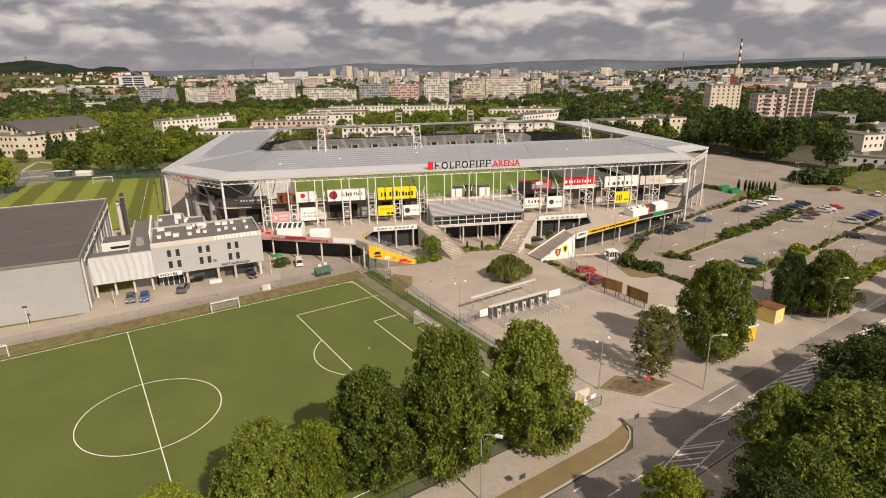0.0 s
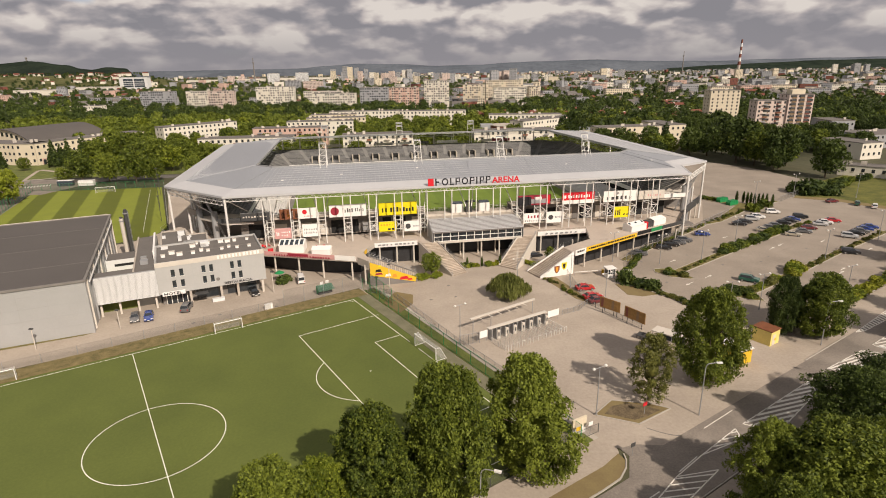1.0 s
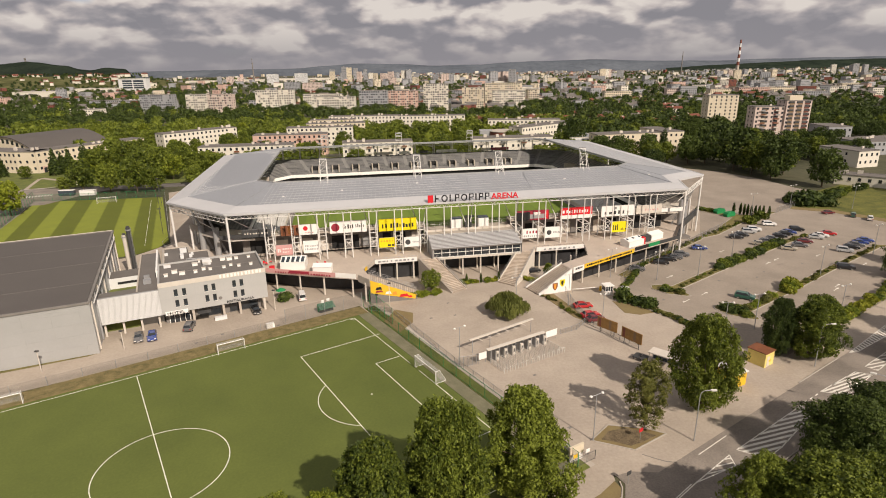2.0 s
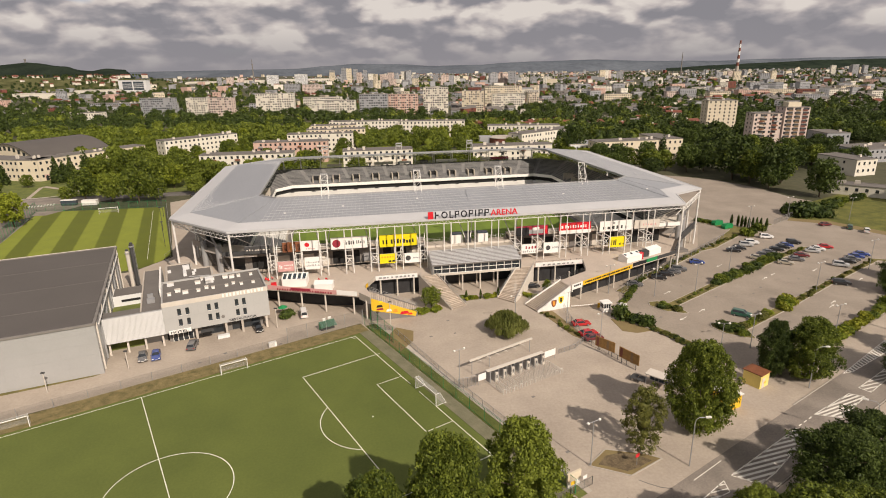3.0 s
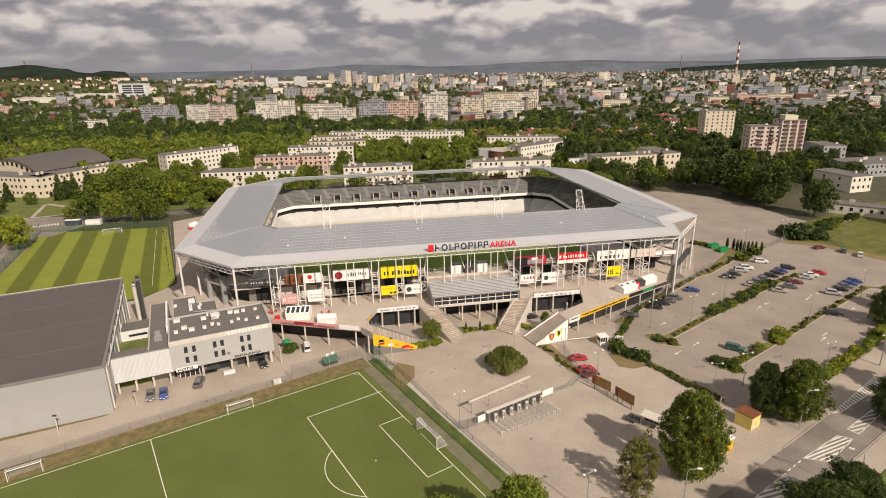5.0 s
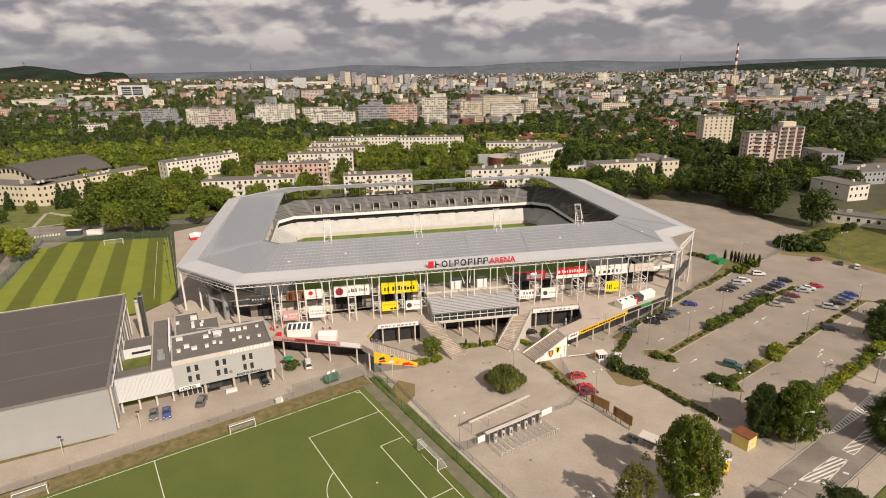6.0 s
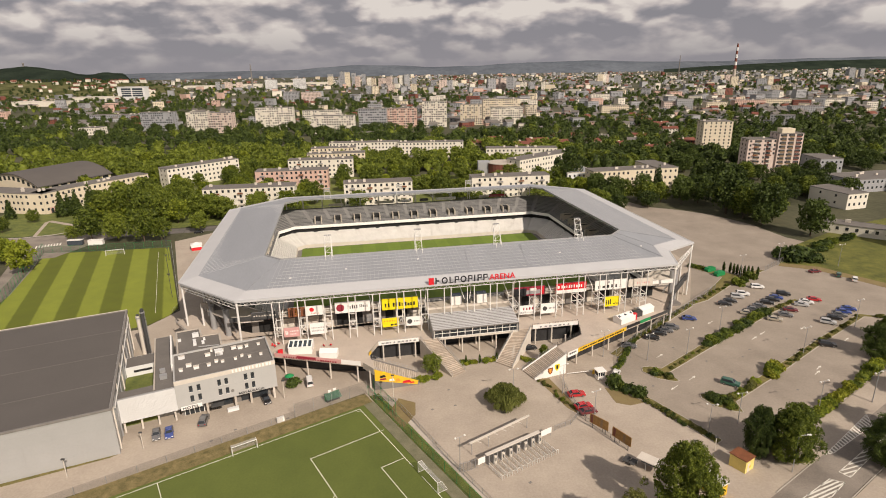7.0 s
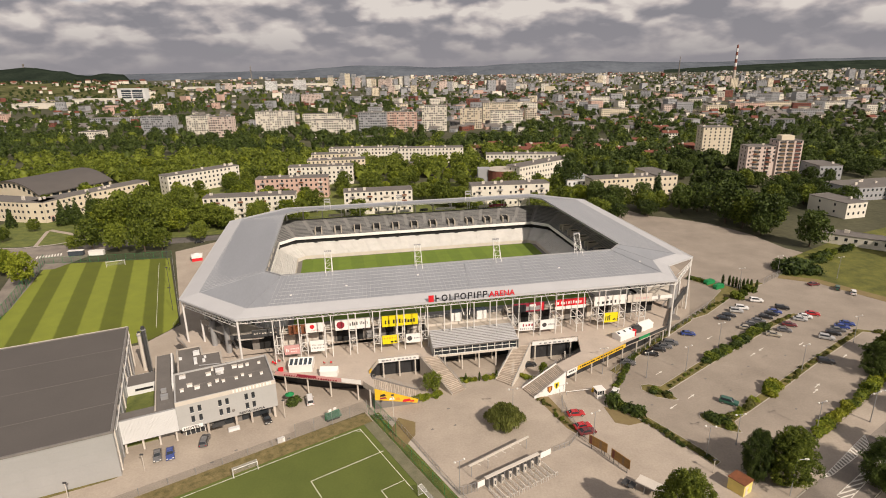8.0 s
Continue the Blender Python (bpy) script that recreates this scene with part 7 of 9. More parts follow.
def block(x, y, length, depth, h, turn, wall, label, storeys=4, side="", cols=None, roof="felt", name="apartment_building", single=True, balconies=0, category="building", gable=False):
    """A flat-roofed block; x, y is its front left corner, the front faces -y of its own plan."""
    m = at(x, y, 0, turn)
    b = thing(name, m, label, category, "town buildings")
    c = m @ Vector((length / 2, depth / 2, 0))
    for k in range(-2, 3):
        p = m @ Vector((length / 2 + k * length / 5, depth / 2, 0))
        FOOT.append((p.x, p.y, max(depth, length / 5) * 0.62))
    part("wall", Geo().box((0, 0, 0), (length, depth, h)), wall, b)
    if side:
        part("end_wall", Geo().box((-0.12, 0.0, 0), (-0.003, depth, h)), side, b)
    if gable:
        r = Geo().add([(-0.5, -0.5, h), (length + 0.5, -0.5, h), (length + 0.5, depth + 0.5, h), (-0.5, depth + 0.5, h), (-0.5, depth / 2, h + depth * 0.28), (length + 0.5, depth / 2, h + depth * 0.28)], [(0, 1, 5, 4), (2, 3, 4, 5), (0, 4, 3), (1, 2, 5), (3, 2, 1, 0)])
        part("roof", r, roof, b)
    else:
        part("roof", Geo().box((0.3, 0.3, h), (length - 0.3, depth - 0.3, h + 0.12)), roof, b)
        g = Geo()
        for p, q in (((0, 0), (length, 0)), ((length, 0), (length, depth)), ((length, depth), (0, depth)), ((0, depth), (0, 0))):
            g.beam((*p, h + 0.12), (*q, h + 0.12), 0.4, 0.35)
        part("cornice", g, "concrete_dark" if wall != "clad_white" else "concrete_pale", b)
    n = cols or max(2, int(length / 3.1))
    fh = h / (storeys + 0.25)
    rr = random.Random(int(abs(x) * 7 + abs(y)))
    pitch_ = length / n
    if single:
        win = Geo().box((-0.62, -0.05, 0), (0.62, -0.003, 1.5)).mesh("window", M["glass"])
        sill = Geo().box((-0.72, -0.16, -0.12), (0.72, -0.003, 0)).mesh("sill", M["concrete_pale"])
        swin = Geo().box((-0.05, -0.55, 0), (-0.003, 0.55, 1.4)).mesh("window", M["glass"])
        for s in range(storeys):
            for i in range(n):
                if rr.random() < 0.06:
                    continue
                o = part("window", win, None, b)
                o.location = (pitch_ * (i + 0.5), 0, fh * (s + 0.55))
                if y < 345:
                    part("sill", sill, None, o)
            for yy in (depth * 0.3, depth * 0.7):
                for xx, sg in ((0, 1), (length, -1)):
                    if side and xx == 0:
                        continue
                    o = part("window", swin, None, b)
                    o.matrix_local = pose(xx, yy, fh * (s + 0.55), 0, 0, 0 if sg > 0 else 180)
        for i in range(balconies):
            xx = pitch_ * (int((i + 0.5) * n / balconies) + 0.5)
            for s in range(1, storeys):
                bal = part("balcony", Geo().box((xx - 1.5, -1.1, fh * (s + 0.2)), (xx + 1.5, -0.01, fh * (s + 0.2) + 0.15)), "concrete", b)
                part("balcony_front", Geo().box((xx - 1.5, -1.1, fh * (s + 0.2) + 0.15), (xx + 1.5, -1.02, fh * (s + 0.2) + 1.0)), rr.choice(("rust", "concrete_pale", "steel_grey")), bal)
    else:
        g = Geo()
        for s in range(storeys):
            for i in range(n):
                if single is None and rr.random() < 0.28:
                    continue
                x0 = pitch_ * (i + 0.5)
                g.box((x0 - (0.95 if single is None else 0.75), -0.06, fh * (s + 0.5)), (x0 + (0.95 if single is None else 0.75), -0.003, fh * (s + 0.5) + (1.6 if single is None else 1.5)))
            for k in range(max(1, int(depth / 5))):
                yy = depth * (k + 0.5) / max(1, int(depth / 5))
                g.box((length + 0.003, yy - 0.6, fh * (s + 0.5)), (length + 0.06, yy + 0.6, fh * (s + 0.5) + 1.4))
                if not side:
                    g.box((-0.06, yy - 0.6, fh * (s + 0.5)), (-0.003, yy + 0.6, fh * (s + 0.5) + 1.4))
        tagged(part("far_window", g, "glass", b), kind="stuff")
        if balconies:
            g = Geo()
            for s in range(1, storeys):
                for i in range(balconies):
                    xx = length * (i + 0.5) / balconies
                    g.box((xx - 1.6, -1.0, fh * (s + 0.12)), (xx + 1.6, -0.01, fh * (s + 0.12) + 1.0))
            tagged(part("far_balcony", g, "concrete_pale", b), kind="stuff")
    for i in range(max(1, int(length / 11))):
        xx = rr.uniform(1.5, length - 1.5)
        yy = rr.uniform(depth * 0.3, depth * 0.7)
        w = rr.uniform(0.6, 1.1)
        part("chimney", Geo().box((xx - w, yy - 0.45, h), (xx + w, yy + 0.45, h + rr.uniform(1.1, 1.9) + (depth * 0.2 if gable else 0))), "concrete_pale", b)
    return b


W4 = "white four-storey apartment block with a dark roof"
for x, y, ln, tn in ((-134.9, 317.1, 51, 7), (-56.3, 326.0, 40, 8), (18.8, 338.0, 48, 6)):
    block(x, y, ln, 11, 13.6, tn, "render_white", W4 + " behind the stadium", balconies=4)
block(-121.8, 371.5, 47, 11, 13.6, 5, "render_pink", "four-storey pink apartment block with brown balconies", balconies=4)
for x, y, ln, tn in ((-111.4, 416.1, 47, 6), (-103.9, 445.6, 45, 7), (-107.6, 477.5, 37, 7)):
    block(x, y, ln, 11, 13.6, tn, "render_white" if y < 440 else "cream", W4 + " in a row", balconies=3)
block(-99.0, 512.0, 62, 11, 13.6, 2, "render_white", W4 + " in a row")
block(-37.2, 507.0, 58, 11, 13.6, 0, "render_white", W4 + " among trees")
block(-29.9, 462, 15, 9, 7.5, -8, "render_pink", "small brick-pink house among trees", 2, name="house")
block(-187.0, 388.0, 55, 12, 13.6, 51, "render_white", "white four-storey school wing among trees", 4)
block(96.7, 356.7, 48, 12, 12.5, 10, "cream", "cream three-storey school building", 3)
block(140, 362, 14, 30, 13.0, 10, "cream", "cream end wing of the school building", 3)
block(84.0, 372, 20, 26, 9.0, 10, "clad_white", "low white gymnasium with a grey sloping roof", 2, roof="roof_sheet")
block(38.0, 470, 58, 11, 12.5, -4, "render_white", "long white office building with a ribbed roof", 3)
block(57.0, 406.1, 62, 13, 12.5, 40, "render_white", "white office wing with a grey roof", 3)
drum = thing("office_drum", at(46, 420), "brick-red rounded entrance building with a pale roof", "building", "town buildings")
part("wall", Geo().tube((0, 0, 0), (0, 0, 9), 11, 24), "brick_red", drum)
part("roof", Geo().tube((0, 0, 9), (0, 0, 9.4), 11.3, 24), "concrete", drum)
part("grey_side", Geo().box((-18, -3, 0), (-9, 8, 9.6)), "render_grey", drum)
FOOT.append((46, 420, 16))
# tower blocks
block(233.0, 508.0, 25, 16, 27, -4, "cream", "cream nine-storey tower block", 9, cols=6)
block(221.0, 409.0, 20.5, 12, 24, -2, "panel_rose", "pale pinkish prefabricated tower block", 8, cols=6, balconies=2)
block(241.4, 407.0, 17.0, 13, 28, -2, "panel_rose", "taller pinkish half of a prefabricated tower block with roof masts", 10, cols=6, balconies=0)
block(272, 404, 16, 24, 10, -2, "render_grey", "grey low hall beside the tower", 2)
block(219.0, 298.0, 14, 24, 8.6, 15, "render_white", "white two-storey workshop with a sloping roof", 2, roof="felt")
block(250.0, 338.0, 50, 22, 8.0, 10, "render_grey", "grey flat-roofed workshop beside the meadow", 2, roof="felt")
block(180.9, 258.8, 34, 9, 4.6, -39, "render_white", "low white building with a row of dark windows", 1, cols=9)
# loggias and roof gear on the prefabricated tower
for x, y, tn, cols_, h_, fl_ in ((221.0, 409.0, -2, (5.0, 13.2), 24, 8), (241.4, 407.0, -2, (2.2, 7.6, 12.4), 28, 10)):
    m_ = at(x, y, 0, tn)
    for u in cols_:
        for s_ in range(1, fl_):
            lg = thing("loggia", m_ @ Matrix.Translation((u, -0.02, h_ / (fl_ + 0.25) * (s_ + 0.3))), "brown recessed balcony on the tower block", "balcony", "tower loggias")
            part("recess", Geo().box((-0.2, -0.06, 0.9), (3.0, 0.0, 2.3)), "steel_dark", lg)
            part("front", Geo().box((-0.2, -0.3, 0.0), (3.0, -0.05, 0.95)), "wood" if u < 10 else "brick_red", lg)
gear = thing("roof_house", at(244, 409, 28.1, -2), "pale lift house with masts on the tower's roof", "roof house")
part("body", Geo().box((0, 0, 0), (9, 7, 3.2)), "cream", gear)
for u in (1.0, 4.5, 8.0):
    part("mast", Geo().tube((u, 2, 0), (u, 2, 6.5 if u < 9 else 4.0), 0.09, 5), "steel_dark", gear)

# cream school at the corner, bent round its entrance, with an arched sports hall behind
block(-301, 338.5, 63, 13, 12, -14.9, "cream", "cream three-storey school with a dark roof", 3)
block(-240, 322, 12.2, 13, 12, -4.5, "cream", "cream middle part of the bent school", 3)
block(-227.8, 320.8, 17.6, 12, 12, 69, "cream", "cream corner wing of the school with arched doors", 3)
block(-221.6, 337.2, 50.5, 12, 12, 60.6, "cream", "long cream school wing behind spruces", 3)
for x in (3.0, 6.2, 9.4):
    door_ = thing("school_door", at(-227.8, 320.8, 0, 69) @ Matrix.Translation((x, -0.08, 0)), "dark arched school doorway in a brick surround", "door", "school doors")
    part("surround", Geo().box((-0.4, 0, 0), (2.2, 0.07, 3.6)), "render_pink", door_)
    part("opening", Geo().add([(0, -0.02, 0), (1.8, -0.02, 0), (1.8, -0.02, 2.2), (1.5, -0.02, 2.8), (0.9, -0.02, 3.1), (0.3, -0.02, 2.8), (0, -0.02, 2.2)], [tuple(range(7))]), "glass", door_)
arch = thing("arched_hall", at(-257.4, 361, 0, 67), "school sports hall with a dark arched roof", "sports hall", "town buildings")
part("wall", Geo().box((0, 0, 0), (51, 52, 8.5)), "cream", arch)
n = 16
prof = [(-1 + 54 * i / n, 8.3 + 7.6 * math.sin(math.pi * i / n) ** 0.85) for i in range(n + 1)]
v = [(x_, y_, z_) for x_ in (-1.2, 52) for y_, z_ in prof] + [(x_, y_, z_ - 0.5) for x_ in (-1.2, 52) for y_, z_ in prof]
k = n + 1
part("roof", Geo().add(v, [(i + 1, i, k + i, k + i + 1) for i in range(n)] + [(2 * k + i, 2 * k + i + 1, 3 * k + i + 1, 3 * k + i) for i in range(n)] + [(i, i + 1, 2 * k + i + 1, 2 * k + i) for i in range(n)] + [(k + i + 1, k + i, 3 * k + i, 3 * k + i + 1) for i in range(n)]), "felt_hall", arch, "dark barrel roof")
for x_, nm in ((0.0, "gable"), (50.7, "rear_gable")):
    prof2 = [(y_, z_ - 0.5) for y_, z_ in prof if 0 < y_ < 52]
    poly = [(0.0, 8.5)] + [p for p in prof2 if p[1] > 8.5] + [(52.0, 8.5)]
    m_ = len(poly)
    part(nm, Geo().add([(x_, y_, z_) for y_, z_ in poly] + [(x_ + 0.3, y_, z_) for y_, z_ in poly], [tuple(range(m_)), tuple(reversed(range(m_, 2 * m_)))]), "cream", arch)
for i in range(8):
    part("window", Geo().box((2 + 6.1 * i, -0.06, 3.6), (6.4 + 6.1 * i, -0.003, 7.6)), "glass", arch)
for i in range(10):
    y_ = 4 + 4.6 * i
    zt = 8.0 + 7.6 * math.sin(math.pi * (y_ + 1) / 54) ** 0.85 - 1.2
    part("gable_window", Geo().box((-0.06, y_, zt - 3.2), (-0.003, y_ + 2.4, zt - 0.6)), "glass", arch)
FOOT.append((-270, 402, 38))

for x, y, ln, tn, mat in ((86, 562, 22, 8, "brick_red"), (70, 540, 26, -4, "cream"), (118, 596, 13, 12, "render_white"), (137, 600, 12, -10, "cream"), (262, 700, 20, 15, "brick_red"), (252, 648, 16, -8, "render_white"), (228, 540, 18, 20, "brick_red"), (50, 580, 14, 5, "cream"), (160, 582, 12, 0, "render_grey"), (166, 528, 13, 18, "render_white"), (198, 590, 14, -14, "cream"), (146, 548, 12, 30, "cream"), (182, 556, 11, -20, "render_grey"), (112, 548, 12, 10, "render_white"), (30, 556, 15, 0, "cream"), (182, 500, 12, 12, "render_white"), (206, 520, 10, -6, "cream")):
    block(x, y, ln, 9, 6, tn, mat, "small house with a red tiled roof among trees", 2, name="house", roof="tile_red" if mat != "render_grey" else "felt", single=False, gable=True)

# tower blocks in the middle distance, windows in a chequered pattern
far = [(-105.0, 757, 36, 26, "render_grey"), (-68.0, 765, 38, 25, "render_pink"), (-22.2, 764, 32, 33, "render_white"), (28.6, 785, 29, 27, "cream"), (62.5, 826, 52, 31, "cream"), (125, 841, 16, 21, "cream"), (70, 790, 44, 22, "render_white"),
       (-243.7, 773, 49, 28, "render_white"), (-193.3, 824, 53, 20, "render_white"), (-157.3, 714, 52, 21, "render_white"), (-402.6, 785, 44, 24, "render_grey"), (-336.2, 774, 34, 24, "render_white"), (-294.2, 741, 30, 25, "panel_rose")]
for x, y, ln, h, mat in far:
    block(x, y, ln, 14, h, -6 + (x % 9), mat, "mid-distance apartment tower with a dense grid of windows", max(4, int(h / 2.9)), name="apartment_tower", single=None, cols=int(ln / 2.9), balconies=0 if mat == "render_grey" else 4)
far = [(252, 902, 42, 14, "cream"), (253, 1075, 25, 15, "render_white"), (309, 1191, 39, 16, "render_white"), (437, 951, 34, 13, "cream"), (501, 986, 52, 13, "render_pink"), (646, 1228, 27, 17, "render_grey"), (691, 1214, 16, 17, "render_grey"), (520, 856, 45, 12, "render_grey"), (732, 1073, 36, 14, "cream"),
       (-362, 1368, 34, 25, "render_grey"), (-320, 1366, 44, 23, "panel_rose"), (560, 1020, 60, 12, "cream"), (380, 985, 48, 13, "panel_rose"), (640, 1000, 55, 12, "render_white")]
for x, y, ln, h, mat in far:
    block(x, y, ln, 16, h, x % 13 - 6, mat, "distant block of the town with rows of windows", max(3, int(h / 3)), name="town_block", single=False)
# estates of slender towers towards the horizon
rr = random.Random(19)
for x0, x1, y, n, h0, h1 in ((-470, -300, 2440, 8, 34, 62), (-300, -90, 2380, 9, 26, 44), (-230, -60, 1740, 5, 20, 30), (140, 215, 1760, 4, 34, 46), (215, 330, 1800, 4, 24, 32), (-30, 60, 1960, 4, 26, 34), (560, 660, 2150, 4, 30, 40), (880, 960, 1740, 3, 26, 34), (1010, 1140, 2200, 4, 22, 32), (1560, 1720, 2350, 5, 30, 44), (-880, -760, 2300, 3, 22, 30)):
    for i in range(n):
        x = x0 + (x1 - x0) * (i + rr.uniform(0.0, 0.5)) / n
        block(x, y + rr.uniform(-70, 70), rr.uniform(15, 26), 14, rr.uniform(h0, h1), rr.uniform(-20, 20), rr.choice(("render_grey", "render_white", "cream", "panel_rose", "render_grey")), "slender apartment tower of a distant estate", 9, name="town_block", single=False, cols=5)
hosp = thing("hospital", at(-892, 1640, 0, -6), "white distant hospital slab with a dark glazed centre", "building", "town buildings")
part("wall", Geo().box((0, 0, 0), (82, 18, 34)), "clad_white", hosp)
part("roof", Geo().box((-1, -1, 34), (83, 19, 35)), "clad_white", hosp)
part("glazing", Geo().box((12, -0.4, 9), (40, -0.01, 31)).box((44, -0.4, 9), (74, -0.01, 31)), "glass_blue", hosp)
for z in (14, 19, 24):
    part("floor_band", Geo().box((12, -0.7, z), (74, -0.41, z + 1.4)), "clad_white", hosp)
# pale sheds and shopping halls on the plain towards the horizon
for x, y, ln, h in ((-1040, 2420, 120, 13), (-900, 2500, 150, 14), (-740, 2550, 130, 15), (-620, 2620, 160, 14), (-1180, 1330, 150, 11), (-1010, 1390, 130, 11), (-965, 1560, 110, 12), (-1300, 1240, 120, 10)):
    hl = thing("shed", at(x, y, 0, -4), "long pale industrial shed in the distance", "building", "town buildings")
    part("wall", Geo().box((0, 0, 0), (ln, 34, h)), "render_white", hl)
    part("roof", Geo().box((-0.5, -0.5, h), (ln + 0.5, 34.5, h + 0.8)), "concrete_pale", hl)
    part("door_row", Geo().box((ln * 0.1, -0.3, 0.5), (ln * 0.5, -0.01, h * 0.5)), "concrete_dark", hl)
for x, y, ln, h, mat in [(1230, 1717, 27, 19, "render_grey"), (-462, 742, 24, 9, "render_white"), (-565, 943, 82, 10, "render_grey"), (-638, 2177, 40, 36, "clad_white"), (-560, 2278, 45, 37, "clad_white")]:
    block(x, y, ln, 22, h, x % 7 - 3, mat, "distant pale block of the town", max(2, int(h / 3.2)), name="town_block", single=False)

# power station chimney with red and white bands, and two masts
stack = thing("power_chimney", at(1300, 2600), "tall red and white banded power station chimney", "chimney")
part("shaft", Geo().tube((0, 0, 0), (0, 0, 40), 7, 14, 6.2), "concrete", stack)
for i in range(7):
    part("band", Geo().tube((0, 0, 40 + 15 * i), (0, 0, 55 + 15 * i), 6.2 - 0.4 * i, 14, 5.8 - 0.4 * i), "clad_white" if i % 2 else "brick_red", stack)
for x, y, h in ((-692, 2200, 92), (1055, 2600, 100)):
    ms = thing("radio_mast", at(x, y), "slim grey mast on the horizon", "mast")
    part("shaft", Geo().tube((0, 0, 0), (0, 0, h), 3.2, 8, 1.2), "concrete_dark", ms)
    part("gallery", Geo().tube((0, 0, h * 0.8), (0, 0, h * 0.8 + 3), 3.2, 8), "concrete_dark", ms)

# the rest of the town: one joined mass of small houses and blocks
rr = random.Random(77)
town = {k: Geo() for k in ("render_white", "cream", "render_grey", "render_pink", "brick_red")}
roofs = {k: Geo() for k in ("felt", "tile_red")}
wins = Geo()
count = 0
while count < 4200:
    d = 640 * math.exp(rr.uniform(0, 1.0) ** 0.8 * math.log(4600 / 640))
    a = rr.uniform(-0.86, 0.86) if rr.random() < 0.55 else rr.uniform(-0.1, 0.86)
    x, y = d * math.tan(a), d
    if abs(x) > 4200 or (x < -150 and y < 800) or (0 < x < 600 and y < 720 and rr.random() < 0.75) or (-80 < x < 100 and y < 745):
        continue
    tall = rr.random() < (0.05 if d < 1000 else 0.13)
    w, dp, h = (rr.uniform(13, 28), 12, rr.uniform(10, 19)) if tall else (rr.uniform(7, 13), rr.uniform(7, 10), rr.uniform(3.5, 7))
    m = at(x, y, 0, rr.uniform(-35, 35))
    # grey weighted up: part of the cloud shade is put into the wall colours
    town[rr.choices(list(town), (2.0, 1.5, 5.5, 1.1, 0.6))[0]].box((0, 0, 0), (w, dp, h), m)
    if tall or rr.random() < 0.35:
        roofs["felt"].box((-0.2, -0.2, h), (w + 0.2, dp + 0.2, h + 0.3), m)
    else:
        roofs[rr.choices(("felt", "tile_red"), (5, 1))[0]].add([(-0.5, -0.5, h), (w + 0.5, -0.5, h), (w + 0.5, dp + 0.5, h), (-0.5, dp + 0.5, h), (-0.5, dp / 2, h + 3.2), (w + 0.5, dp / 2, h + 3.2)], [(0, 1, 5, 4), (2, 3, 4, 5), (0, 4, 3), (1, 2, 5)], m)
    if d < 1500:
        for s in range(int(h / 2.9)):
            for i in range(int(w / 3.2)):
                x0 = 3.2 * i + 1.0
                wins.add([(x0, -0.05, 2.9 * s + 1.0), (x0 + 1.4, -0.05, 2.9 * s + 1.0), (x0 + 1.4, -0.05, 2.9 * s + 2.4), (x0, -0.05, 2.9 * s + 2.4)], [(0, 1, 2, 3)], m)
    count += 1
tw = thing("far_town", at(0, 0), "distant town of pale blocks and small houses among trees", "town", "", "stuff")
for k, g in town.items():
    tagged(part("town_wall", g, k, tw), kind="stuff")
for k, g in roofs.items():
    tagged(part("town_roof", g, k, tw), kind="stuff")
tagged(part("town_window", wins, "glass", tw), kind="stuff")

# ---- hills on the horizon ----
# the haze of distance is put into the far ridge's blue-grey base colour
M["hill_haze"] = material("hill_haze", (0.10, 0.115, 0.14), 1.0, 0.22, 260, 40, col2=(0.125, 0.14, 0.16), spec=0.0)
M["hill_wood"] = material("hill_wood", (0.016, 0.024, 0.020), 1.0, 0.3, 90, 9, col2=(0.030, 0.040, 0.028), spec=0.0)
M["hill_field"] = material("hill_field", (0.045, 0.062, 0.022), 1.0, 0.4, 60, 8, col2=(0.13, 0.125, 0.06), spec=0.0)


def range_of_hills(name, knots, dist, depth, mat, label):
    """A long ridge: knots of (slope of the bearing, height), smoothed and roughened."""
    n, rows = 260, 7
    v, f = [], []
    b0, b1 = knots[0][0], knots[-1][0]
    for i in range(n + 1):
        b = b0 + (b1 - b0) * i / n
        for (p, hp), (q, hq) in zip(knots, knots[1:]):
            if p <= b <= q:
                k = (b - p) / (q - p)
                k = k * k * (3 - 2 * k)
                hgt = hp + (hq - hp) * k
        hgt += 5.0 * noise.noise(Vector((b * 14, 3.1, dist))) + 1.6 * noise.noise(Vector((b * 70, 9.1, dist)))
        for r in range(rows + 1):
            u = r / rows
            y = dist - depth + depth * u
            v.append((b * y, y, -1 + (hgt + 1) * math.sin(u * math.pi / 2)))
    for i in range(n):
        for r in range(rows):
            a = i * (rows + 1) + r
            f.append((a, a + rows + 1, a + rows + 2, a + 1))
    setting(name, Geo().add(v, f), mat, label, "hills", smooth=True)


range_of_hills("far_hills", [(-0.9, 52), (-0.48, 50), (-0.30, 54), (-0.24, 58), (-0.19, 74), (-0.14, 88), (-0.08, 80), (0.0, 62), (0.06, 64), (0.11, 78), (0.17, 88), (0.26, 92), (0.36, 74), (0.46, 70), (0.58, 76), (0.66, 82), (0.9, 86)], 5150, 400, "hill_haze", "hills on the horizon with blue-grey haze in their colour")
range_of_hills("wooded_ridge", [(0.38, 14), (0.46, 34), (0.56, 50), (0.66, 62), (0.9, 70)], 4700, 400, "hill_wood", "dark wooded ridge on the horizon")
range_of_hills("wooded_hill", [(-0.99, 60), (-0.83, 74), (-0.75, 92), (-0.69, 100), (-0.63, 84), (-0.60, 66), (-0.585, 62), (-0.56, 72), (-0.53, 66), (-0.51, 22), (-0.49, 4)], 2700, 420, "hill_wood", "dark wooded hill with a lookout tower")
